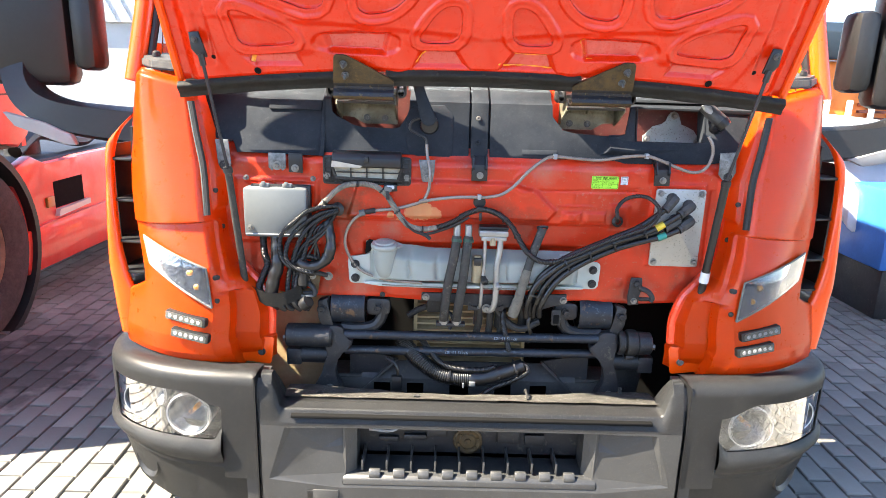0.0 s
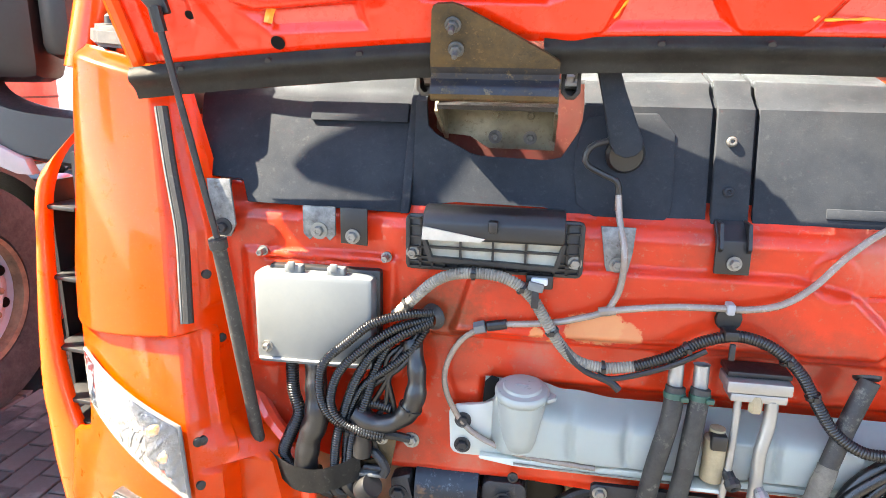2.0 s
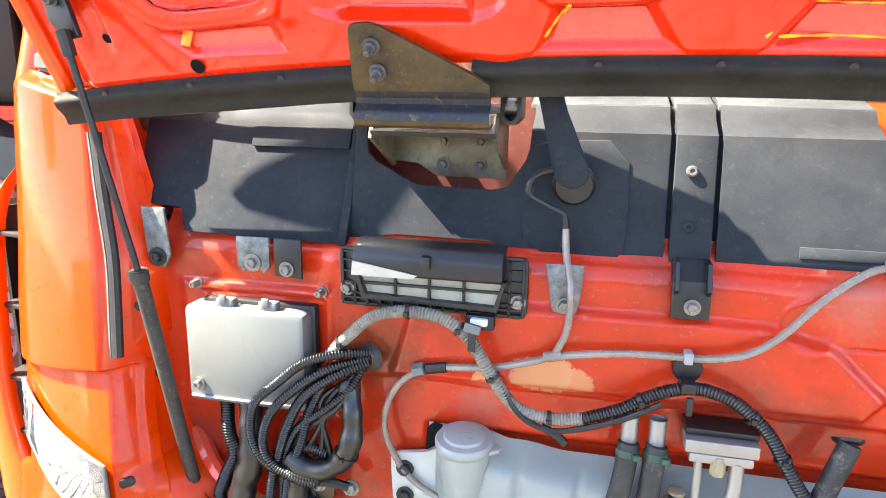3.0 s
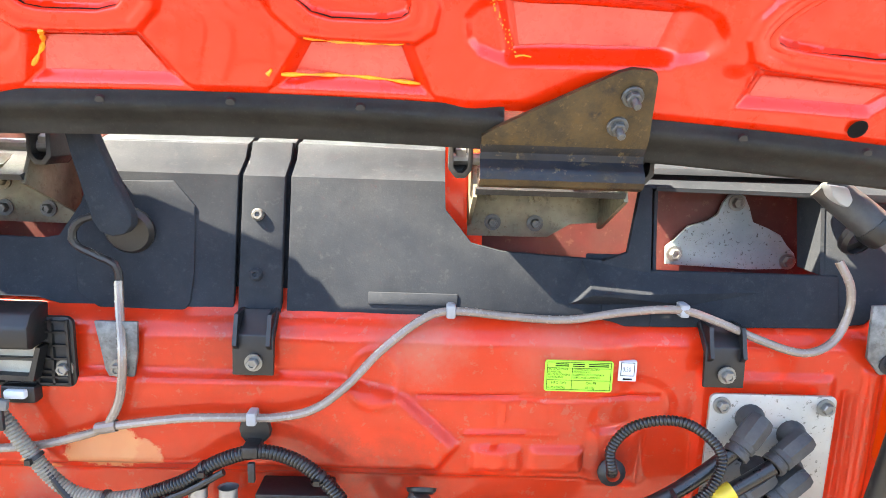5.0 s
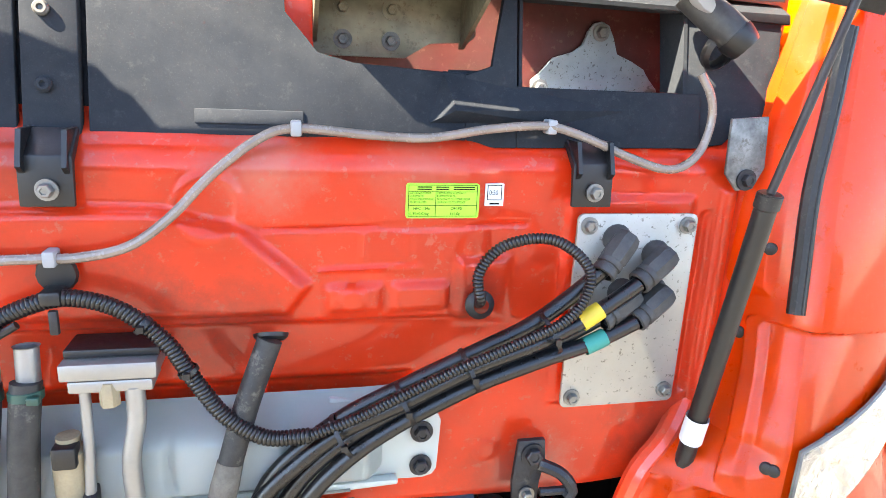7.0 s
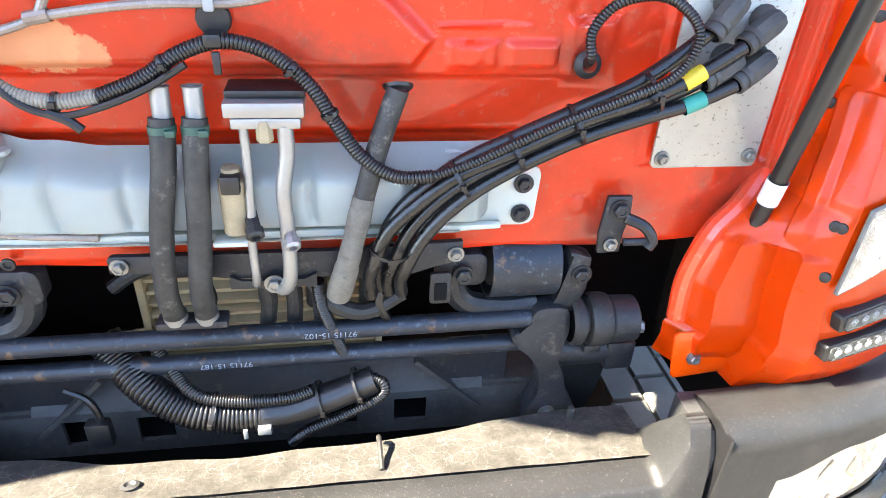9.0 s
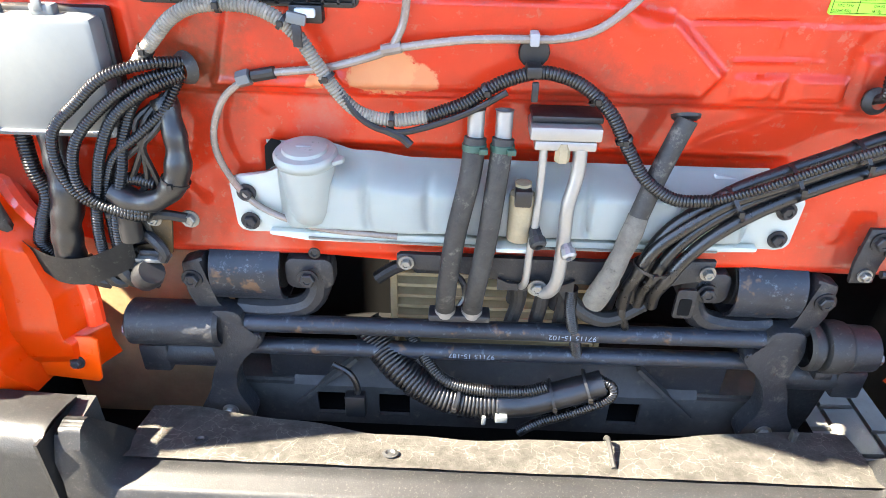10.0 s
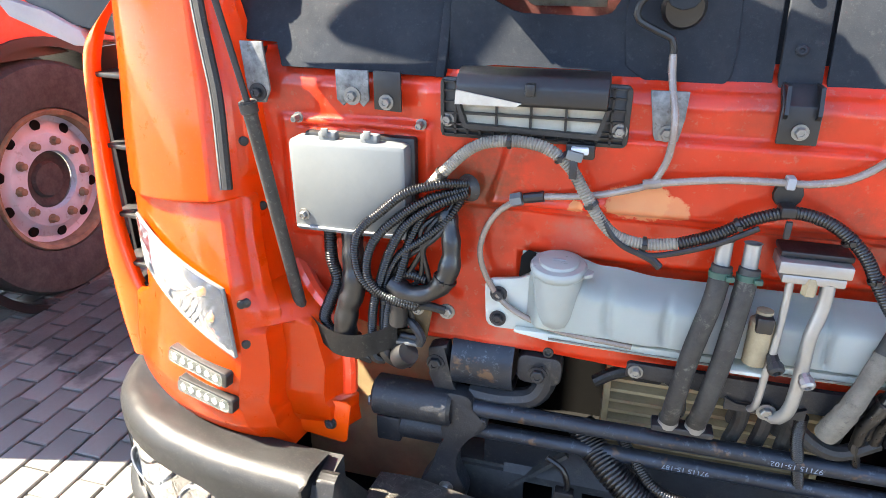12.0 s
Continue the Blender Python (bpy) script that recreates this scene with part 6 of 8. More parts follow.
for i, ln in enumerate(LINES):
    pts = [(x, 2.548 - 0.012 * smooth_in(k / 3, 1) - 0.010 * (i % 2) + 0.03 * smooth_in(k - 8, 2), z) for k, (x, z) in enumerate(ln)]
    air = part("air_line", sweep(pts, 0.0115, 0.012, 12), M_LOOM, truck, "black nylon air line in a tied bundle")
    if i in (1, 3):
        c, d = Vector(pts[1]), Vector(pts[0]) - Vector(pts[1])
        part("marker_tape", lathe([(0.0132, -0.017), (0.0132, 0.017)], c, d, 16), M_YELLOW if i == 1 else M_TEAL, air)
    if i == 0:
        for p, ax in (((0.628, 2.53, 1.205), (1, 0, 0.5)), ((0.515, 2.525, 1.158), (1, 0, 0.45)), ((0.428, 2.525, 1.115), (1, 0, 0.45)), ((0.345, 2.525, 1.073), (1, 0, 0.55)), ((0.238, 2.53, 0.945), (0.2, 0, 1))):
            b = tie(air, p, ax, 0.030)

# loops below the fuse box
LOOPS = [([(-0.53, 2.575, 1.261), (-0.575, 2.545, 1.264), (-0.635, 2.532, 1.247), (-0.684, 2.525, 1.208), (-0.735, 2.522, 1.156), (-0.742, 2.525, 1.085), (-0.715, 2.53, 1.035), (-0.66, 2.532, 1.020), (-0.615, 2.538, 1.012)], 0.0095),
         [[(-0.53, 2.575, 1.250), (-0.594, 2.54, 1.236), (-0.655, 2.53, 1.195), (-0.705, 2.524, 1.14), (-0.722, 2.526, 1.075), (-0.70, 2.528, 1.035), (-0.655, 2.53, 1.012), (-0.62, 2.535, 1.005)], 0.0095],
         [[(-0.53, 2.57, 1.243), (-0.585, 2.54, 1.222), (-0.64, 2.535, 1.18), (-0.675, 2.535, 1.12), (-0.70, 2.54, 1.05), (-0.718, 2.54, 0.98), (-0.722, 2.545, 0.90), (-0.70, 2.56, 0.86)], 0.010],
         [[(-0.535, 2.57, 1.238), (-0.60, 2.55, 1.21), (-0.635, 2.548, 1.15), (-0.655, 2.545, 1.08), (-0.683, 2.545, 1.0), (-0.692, 2.548, 0.92), (-0.675, 2.565, 0.87)], 0.010],
         [[(-0.54, 2.57, 1.23), (-0.565, 2.555, 1.19), (-0.61, 2.545, 1.15), (-0.66, 2.545, 1.11), (-0.69, 2.55, 1.05), (-0.70, 2.552, 0.98), (-0.705, 2.555, 0.90)], 0.0085],
         [[(-0.815, 2.568, 1.15), (-0.812, 2.56, 1.08), (-0.80, 2.556, 1.03), (-0.82, 2.553, 0.98), (-0.835, 2.553, 0.93), (-0.80, 2.56, 0.88)], 0.014],
         [[(-0.67, 2.565, 1.06), (-0.64, 2.558, 1.065), (-0.605, 2.555, 1.058)], 0.012]]
for pts, r in LOOPS:
    conduit("wiring_loop", pts, r, "looped corrugated cable conduit below the fuse box", n=8)
tp = part("taped_cable", sweep([(-0.765, 2.568, 1.15), (-0.762, 2.556, 1.09), (-0.760, 2.548, 1.03), (-0.778, 2.545, 0.97), (-0.785, 2.548, 0.90), (-0.76, 2.56, 0.86)], lambda t: 0.020 + 0.006 * math.sin(t * 3.1) + 0.0010 * math.sin(t * 41) + 0.0012 * math.sin(t * 17 + 1), 0.006, 12), M_TAPE, truck, "cable bundle wrapped in black tape")
tp2 = part("taped_cable", sweep([(-0.572, 2.575, 1.20), (-0.556, 2.555, 1.15), (-0.556, 2.545, 1.10), (-0.572, 2.54, 1.06), (-0.605, 2.54, 1.035), (-0.645, 2.545, 1.03), (-0.68, 2.55, 1.045)], lambda t: 0.020 + 0.0012 * math.sin(t * 37) + 0.0018 * math.sin(t * 13 + 2), 0.006, 12), M_TAPE, truck, "cable bundle wrapped in black tape")
tie(tp2, (-0.565, 2.543, 1.072), (-0.4, 0, -1), 0.0225)
for k in range(4):
    part("loose_cable", sweep([(-0.545 - 0.01 * k, 2.57, 1.23 - 0.01 * k), (-0.58 - 0.012 * k, 2.55, 1.16), (-0.66 + 0.02 * k, 2.555, 1.09 - 0.015 * k), (-0.69 + 0.015 * k, 2.56, 1.02), (-0.70 + 0.02 * k, 2.565, 0.95)], 0.0055, 0.012, 7), M_BLACK, truck, "thin loose black cable")
part("cable_boot", lathe([(0.027, 0), (0.025, 0.006), (0.018, 0.016)], (-0.530, 2.588, 1.248), (-0.5, -1, 0), 16), M_STRUT, truck)
part("connector", lathe([(0, 0), (0.019, 0), (0.019, 0.05), (0.014, 0.055), (0, 0.055)], (-0.665, 2.545, 0.955), (0.05, 0, 1), 12), M_BLACK, truck)
# retaining strap and what hangs below it
bm = surface(lambda u, v: (-0.875 + 0.205 * u, 2.548 - 0.030 * math.sin(u * math.pi) ** 0.7, 0.955 - 0.03 * math.sin(u * math.pi) - (0.030 + 0.025 * min(1, u * 3)) * v), 24, 6, 0.005)
stq = part("cable_strap", bm, M_RUBBER, truck, "black rubber strap holding the cables")
for k in range(5):
    part("hanging_plug", sweep([(-0.80 + 0.03 * k, 2.555, 0.905), (-0.785 + 0.03 * k, 2.55, 0.872 - 0.006 * (k % 3)), (-0.765 + 0.03 * k, 2.56, 0.850)], 0.011 + 0.004 * (k % 2), 0.01, 8), M_BLACK, stq)
part("plug_shell", lathe([(0, 0), (0.026, 0), (0.028, 0.02), (0.024, 0.035), (0, 0.035)], (-0.665, 2.55, 0.868), (0.6, -0.3, 0.6), 14), M_BLACK, stq)

clamp = part("cable_clamp", prism([(-0.655, 0.985), (-0.598, 0.988), (-0.612, 0.912), (-0.676, 0.905), (-0.676, 0.925), (-0.64, 0.932)], 2.568, 2.574, "y", 0.001), M_RUST, truck, "rusty angled cable clamp")
part("clamp_edge", box(-0.672, -0.615, 2.545, 2.572, 0.904, 0.912, 0.001), M_ZINC, clamp)
part("clamp_arm", sweep([(-0.70, 2.55, 1.0), (-0.65, 2.55, 0.996), (-0.61, 2.555, 1.0), (-0.572, 2.568, 0.987)], 0.009, 0.01, 8), M_RUBBER, clamp)
bolt(clamp, (-0.569, 2.574, 0.983), r=0.012, washer=0.017)
bolt(clamp, (-0.63, 2.567, 0.985), r=0.010)

# clear washer tube ----------------------------------------------------------
tb = part("washer_tube", sweep([(0.862, 2.615, 1.560), (0.878, 2.607, 1.528), (0.882, 2.605, 1.492), (0.868, 2.60, 1.452), (0.839, 2.592, 1.430), (0.803, 2.59, 1.426), (0.746, 2.592, 1.443), (0.681, 2.60, 1.468), (0.630, 2.612, 1.480), (0.55, 2.612, 1.474), (0.465, 2.612, 1.460), (0.382, 2.612, 1.462), (0.289, 2.612, 1.468), (0.244, 2.60, 1.455), (0.188, 2.584, 1.412), (0.14, 2.57, 1.362), (0.092, 2.565, 1.327), (0.037, 2.564, 1.314), (-0.004, 2.564, 1.313), (-0.096, 2.564, 1.309), (-0.204, 2.564, 1.293), (-0.225, 2.564, 1.284), (-0.301, 2.566, 1.262), (-0.391, 2.572, 1.249)], 0.0064, 0.012, 10), M_TUBE, truck, "translucent washer fluid tube running across the bay")
part("tube_riser", sweep([(-0.205, 2.564, 1.292), (-0.186, 2.568, 1.335), (-0.182, 2.575, 1.398), (-0.194, 2.60, 1.46), (-0.198, 2.610, 1.50)], 0.0064, 0.012, 10), M_TUBE, tb)
part("tube_drop", sweep([(-0.43, 2.576, 1.240), (-0.473, 2.58, 1.207), (-0.499, 2.582, 1.158), (-0.504, 2.582, 1.111), (-0.486, 2.582, 1.06), (-0.452, 2.58, 1.016), (-0.40, 2.575, 0.99), (-0.33, 2.568, 0.975), (-0.20, 2.563, 0.968)], 0.0060, 0.012, 10), M_TUBE, tb)
part("tube_joint", lathe([(0.006, -0.02), (0.010, -0.018), (0.010, 0.018), (0.006, 0.02)], (-0.405, 2.573, 1.246), (1, 0, 0.2), 10), M_BLACK, tb)
part("joint_nut", lathe([(0.008, -0.012), (0.013, -0.010), (0.013, 0.010), (0.008, 0.012)], (-0.437, 2.575, 1.238), (1, 0, 0.3), 6), M_WHITE, tb)
part("tee_piece", lathe([(0.009, -0.015), (0.0095, 0), (0.009, 0.015)], (-0.205, 2.564, 1.293), (1, 0, 0.2), 10), M_TUBE, tb)
for x, y, z in ((0.006, 2.562, 1.314), (0.290, 2.612, 1.468), (0.638, 2.614, 1.479)):
    part("tube_clip", box(x - 0.007, x + 0.007, y - 0.009, y + 0.016, z - 0.010, z + 0.010, 0.003), M_GREYTRIM, tb)

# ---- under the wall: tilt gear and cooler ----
cool = part("cooler", box(-0.235, 0.235, 2.80, 2.83, 0.50, 0.93, 0.004), M_INK_SHADE, truck, "tan-finned cooler behind the wall")
for k in range(14):
    z = 0.515 + 0.029 * k
    part("cooler_fin", prism([(2.764, z), (2.764, z + 0.008), (2.80, z + 0.017), (2.80, z + 0.008)], -0.225, 0.225, "x"), M_TAN, cool, smooth=0)
for x in (-0.24, 0.225):
    part("cooler_frame", box(x, x + 0.016, 2.755, 2.83, 0.50, 0.93, 0.003), M_TAN, cool)
part("tan_baffle", prism([(-1.02, 0.30), (-0.60, 0.30), (-0.60, 0.92), (-1.02, 0.92)], 2.76, 2.775, "y"), M_TAN, truck, "corrugated tan sound-deadening board")
# black sheets added to stand for the shade under the wall
part("belly_pan", box(-1.25, 0.84, 2.47, 3.05, 0.27, 0.285, 0.0), M_INK_SHADE, truck)
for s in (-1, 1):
    part("arch_liner", box(min(s * 1.06, s * 1.08), max(s * 1.06, s * 1.08), 2.55, 3.05, 0.28, 0.75, 0.0), M_INK_SHADE, truck)
part("dark_bulkhead", box(-1.30, 1.30, 3.05, 3.08, 0.25, 1.30, 0.0), M_INK_SHADE, truck)

BAR_Y = 2.605
for z, x0, x1, r in ((0.728, -0.575, 0.545, 0.0185), (0.653, -0.515, 0.515, 0.0180)):
    b = part("tilt_bar", sweep([(x0, BAR_Y + 0.02 * (z < 0.7), z), (x1, BAR_Y + 0.02 * (z < 0.7), z + 0.008)], r, n=20, straight=True), M_BAR, truck, "dark blue-black steel torsion bar with stamped marks")
    yb = BAR_Y + 0.02 * (z < 0.7) - r - 0.0006
    tx = text("97115 15-102" if z > 0.7 else "97115 15-187", (0.185 if z > 0.7 else -0.01), z + 0.012, 0.017, yb, M_MARK, b)
    tx.rotation_euler = (radians(90), radians(180), 0)
for s in (-1, 1):
    if s < 0:
        cyl = part("tilt_sleeve", lathe([(0, -0.002), (0.040, 0), (0.047, 0.006), (0.047, 0.178), (0.040, 0.186)], (-0.747, BAR_Y, 0.722), (1, 0, 0), 28), M_FRAME, truck, "black tilt cylinder sleeve")
    else:
        cyl = part("tilt_sleeve", lathe([(0, -0.003), (0.034, 0), (0.046, 0.006), (0.048, 0.055), (0.043, 0.062)], (0.732, BAR_Y, 0.722), (-1, 0, 0), 28), M_FRAME, truck, "black tilt cylinder sleeve with a two-ring rubber boot")
        part("sleeve_boot", lathe([(0.040, 0), (0.052, 0.003), (0.054, 0.012), (0.054, 0.034), (0.050, 0.042), (0.038, 0.046), (0.038, 0.052), (0.049, 0.056), (0.050, 0.072), (0.043, 0.078)], (0.672, BAR_Y, 0.724), (-1, 0, 0), 28), M_RUBBER, cyl)
        part("boot_clamp", box(0.628, 0.664, BAR_Y - 0.025, BAR_Y + 0.02, 0.655, 0.675, 0.004), M_FRAME, cyl)
        part("arch_shield", prism([(0.60, 0.40), (0.60, 0.655), (0.72, 0.655), (0.735, 0.60), (0.715, 0.47), (0.70, 0.40)], 2.665, 2.68, "y", 0.004), M_RUBBER, cyl)
    bolt(cyl, (s * (0.746 if s < 0 else 0.732), BAR_Y - 0.02, 0.715), (s, -0.3, 0), 0.012)
    part("lower_bush", sweep([(s * 0.70, BAR_Y + 0.035, 0.628), (s * 0.585, BAR_Y + 0.035, 0.628)], 0.040, n=20, straight=True), M_FRAME, cyl)
    part("bush_block", box(min(s * 0.75, s * 0.69), max(s * 0.75, s * 0.69), 2.60, 2.68, 0.59, 0.66, 0.006), M_FRAME, cyl)
    # swing arm
    arm = soften([(s * x, z) for x, z in ((0.516, 0.770), (0.590, 0.770), (0.594, 0.700), (0.572, 0.655), (0.596, 0.605), (0.608, 0.550), (0.642, 0.495), (0.642, 0.465), (0.522, 0.465), (0.526, 0.500), (0.552, 0.555), (0.546, 0.610), (0.520, 0.655), (0.482, 0.685), (0.480, 0.712), (0.512, 0.715))], 2)
    a = part("swing_arm", prism(arm, 2.585, 2.63, "y", 0.006), M_FRAME, truck, "cast steel tilt arm")
    bolt(a, (s * 0.573, 2.584, 0.50), r=0.012)
    # upper bush with its sheet roll
    u0, u1 = (-0.566, -0.432) if s < 0 else (0.432, 0.562)
    bm = bmesh.new()
    prof = []
    for k in range(17):
        an = radians(100 + 220 * k / 16)
        prof.append((2.665 + 0.075 * math.cos(an), 0.835 + 0.072 * math.sin(an)))
    ring = [bm.verts.new((u0, y, z)) for y, z in prof] , [bm.verts.new((u1, y, z)) for y, z in prof]
    for k in range(16):
        bm.faces.new((ring[0][k], ring[0][k + 1], ring[1][k + 1], ring[1][k]))
    bmesh.ops.recalc_face_normals(bm, faces=bm.faces)
    bmesh.ops.solidify(bm, geom=bm.faces[:], thickness=0.006)
    cup = part("mount_cup", bm, M_BAR, truck, "blue-grey rolled steel cab mount")
    part("mount_rubber", sweep([(u0 + 0.005, 2.67, 0.835), (u1 - 0.005, 2.67, 0.835)], 0.052, n=20, straight=True), M_RUBBER, cup)
    part("mount_link", prism([(s * 0.62, 0.87), (s * 0.575, 0.885), (s * 0.57, 0.78), (s * 0.535, 0.745), (s * 0.60, 0.745), (s * 0.62, 0.80)], 2.60, 2.64, "y", 0.008), M_FRAME, cup)
    part("mount_hook", sweep([(s * 0.375, 2.63, 0.86), (s * 0.362, 2.63, 0.815), (s * 0.39, 2.63, 0.765), (s * 0.46, 2.63, 0.748), (s * 0.53, 2.63, 0.752)], 0.024, 0.02, 10), M_FRAME, cup)
    part("mount_ear", prism(rounded(min(s * 0.33, s * 0.425), max(s * 0.33, s * 0.425), 0.812, 0.882, 0.02), 2.61, 2.65, "y", 0.006), M_FRAME, cup)
    for x, z in ((0.602, 0.835), (0.378, 0.845)):
        bolt(cup, (s * x, 2.60, z), r=0.015, material=M_FRAME, washer=0.020)

# front cross member with its openings
bm = bmesh.new()
HOLES = [(-0.40, -0.33), (-0.26, -0.19), (-0.08, 0.0), (0.11, 0.18), (0.26, 0.33)]
xs = [-0.62] + [v for h_ in HOLES for v in h_] + [0.62]
for i in range(0, len(xs) - 1):
    if i % 2 == 0:
        add_box(bm, xs[i], xs[i + 1], 2.655, 2.665, 0.40, 0.515)
    else:
        add_box(bm, xs[i], xs[i + 1], 2.655, 2.665, 0.40, 0.43)
        add_box(bm, xs[i], xs[i + 1], 2.655, 2.665, 0.495, 0.515)
add_box(bm, -0.62, 0.62, 2.665, 2.80, 0.515, 0.525)
add_prism(bm, [(2.655, 0.515), (2.70, 0.575), (2.71, 0.575), (2.67, 0.515)], -0.45, 0.45, "x")
cm = part("cross_member", bm, M_MEMBER, truck, "dusty black front cross member with cut-outs", smooth=20)
for s in (-1, 1):
    part("gusset", prism([(s * 0.50, 0.64), (s * 0.30, 0.60), (s * 0.44, 0.46), (s * 0.50, 0.46)], 2.668, 2.676, "y"), M_FRAME, cm)
    part("gusset_flange", prism([(s * 0.30, 0.60), (s * 0.306, 0.607), (s * 0.446, 0.467), (s * 0.44, 0.46)], 2.645, 2.668, "y"), M_MEMBER, cm)
# black block added behind the cross member as its shade
part("chassis_sump", box(-0.62, 0.62, 2.68, 3.05, 0.30, 0.42, 0.0), M_INK_SHADE, truck)
bigc = conduit("large_conduit", [(-0.285, 2.672, 0.690), (-0.255, 2.645, 0.655), (-0.20, 2.600, 0.618), (-0.13, 2.58, 0.580), (-0.06, 2.578, 0.562), (0.0, 2.578, 0.56)], 0.034, "large ribbed black conduit above the cross member", rib=0.0035, pitch=0.0085, n=16)
conduit("side_conduit", [(-0.205, 2.665, 0.695), (-0.17, 2.63, 0.660), (-0.12, 2.580, 0.625), (-0.05, 2.57, 0.605), (0.05, 2.57, 0.603), (0.10, 2.575, 0.615)], 0.013, "", bigc)
part("conduit_sleeve", sweep([(0.0, 2.578, 0.56), (0.06, 2.578, 0.566), (0.12, 2.58, 0.585), (0.17, 2.585, 0.602), (0.215, 2.59, 0.618)], lambda t: 0.033 - 0.006 * t, 0.012, 14), M_TAPE, bigc)
conduit("return_conduit", [(0.205, 2.585, 0.632), (0.232, 2.575, 0.618), (0.225, 2.57, 0.590), (0.16, 2.565, 0.555), (0.09, 2.56, 0.527), (0.05, 2.565, 0.49)], 0.011, "", bigc)
for p, ax in (((-0.09, 2.58, 0.572), (1, 0, -0.3)), ((0.115, 2.58, 0.583), (1, 0, 0.3)), ((0.185, 2.586, 0.607), (1, 0, 0.4))):
    tie(bigc, p, ax, 0.037)
part("white_connector", box(-0.005, 0.020, 2.535, 2.55, 0.545, 0.562, 0.002), M_WHITE, bigc)
part("bare_end", box(-0.032, -0.024, 2.538, 2.545, 0.535, 0.556, 0.001), M_WHITE, bigc)
part("sensor_lead", sweep([(-0.345, 2.60, 0.63), (-0.31, 2.595, 0.61), (-0.295, 2.59, 0.575), (-0.30, 2.59, 0.54)], 0.007, 0.01, 8), M_LOOM, truck)
part("sensor_plug", box(-0.322, -0.278, 2.575, 2.60, 0.50, 0.56, 0.005), M_BLACK, truck)
# dark valves, stubs and leads crowded in front of the cooler
vb = part("cooler_valve", box(-0.185, -0.120, 2.70, 2.75, 0.795, 0.855, 0.008), M_RUBBER, truck, "dark valve block in front of the cooler")
part("valve_stub", sweep([(-0.185, 2.72, 0.815), (-0.225, 2.715, 0.80), (-0.262, 2.71, 0.775)], 0.014, 0.012, 10), M_RUBBER, vb)
part("valve_cap", lathe([(0.020, 0), (0.020, 0.016), (0.014, 0.022), (0, 0.022)], (-0.150, 2.722, 0.853), (0, -0.2, 1), 12), M_FRAME, vb)
part("valve_lead", sweep([(-0.125, 2.70, 0.82), (-0.085, 2.68, 0.80), (-0.075, 2.67, 0.765), (-0.09, 2.66, 0.74)], 0.007, 0.012, 8), M_LOOM, vb)
for x, z, ln in ((0.022, 0.80, 0.07), (0.108, 0.79, 0.06), (0.205, 0.785, 0.075)):
    stub = part("hose_stub", sweep([(x, 2.64, z + ln), (x + 0.004, 2.645, z + ln * 0.4), (x + 0.002, 2.66, z - 0.03)], 0.017, 0.012, 12), M_HOSE, vb)
    tie(stub, (x + 0.002, 2.642, z + ln * 0.7), (0, 0, 1), 0.0185)
part("valve_lead", sweep([(0.25, 2.62, 0.86), (0.225, 2.60, 0.80), (0.24, 2.605, 0.75), (0.235, 2.64, 0.70)], 0.009, 0.012, 8), M_LOOM, vb)
part("hose_mess", sweep([(0.10, 2.62, 0.85), (0.14, 2.60, 0.80), (0.20, 2.60, 0.775), (0.27, 2.62, 0.80)], 0.016, 0.012, 10), M_RUBBER, truck)
conduit("down_conduit", [(0.12, 2.58, 0.86), (0.125, 2.59, 0.80), (0.14, 2.60, 0.74), (0.16, 2.62, 0.66)], 0.012)
for k in range(3):
    part("under_hose", sweep([(0.02 + 0.05 * k, 2.62, 0.87), (0.03 + 0.045 * k, 2.63, 0.80), (0.02 + 0.05 * k, 2.65, 0.72)], 0.015, 0.012, 10), M_HOSE, truck)

# ---- bumper ----
def bump_line(t):
    """Plan of the bumper's front, t from the centre (0) to the right-hand end (1)."""
    pts = [(0.0, 2.318), (0.45, 2.32), (0.80, 2.330), (1.05, 2.350), (1.255, 2.41), (1.41, 2.52), (1.485, 2.66), (1.505, 2.82), (1.50, 3.0)]
    d = [0.0]
    for a, b in zip(pts, pts[1:]):
        d.append(d[-1] + math.hypot(b[0] - a[0], b[1] - a[1]))
    return pts, d


BP, BD = bump_line(0)
BPS = [Vector((a, b)) for a, b in BP]


def bump_at(l):
    """Place and outward normal at arc length l from the centre."""
    for i in range(len(BD) - 1):
        if l <= BD[i + 1] or i == len(BD) - 2:
            t = (l - BD[i]) / (BD[i + 1] - BD[i])
            p0, p1, p2, p3 = BPS[max(i - 1, 0)] if i else Vector((-BPS[1][0], BPS[1][1])), BPS[i], BPS[i + 1], BPS[min(i + 2, len(BPS) - 1)]
            p = 0.5 * ((2 * p1) + (p2 - p0) * t + (2 * p0 - 5 * p1 + 4 * p2 - p3) * t * t + (3 * p1 - p0 - 3 * p2 + p3) * t ** 3)
            tg = (p2 - p1).normalized()
            return p, Vector((tg[1], -tg[0]))


def bumper_strip(s, l0, l1, zf, n, m, profile):
    """A shell along the bumper line: profile(l, v) gives (out, z)."""
    def f(u, v):
        l = l0 + (l1 - l0) * u
        p, nn = bump_at(l)
        o, z = profile(l, v)
        q = p + nn * o
        return (s * q[0], q[1], z)
    return surface(f, n, m, 0.006)


# end caps: top roll, lamp opening, lower part
L_GAP, L_END = 0.806, BD[-1]
def cap_top(l):
    return 0.672 - 0.012 * smooth_in(l - 1.2, 0.5)


def lamp_top(l):
    """Upper edge of the headlamp; the inner corner is lower."""
    return 0.535 + 0.052 * smooth_in(l - 0.93, 0.16)


def lamp_bot(l):
    return 0.396 + 0.05 * smooth_in(0.985 - l, 0.06) ** 2


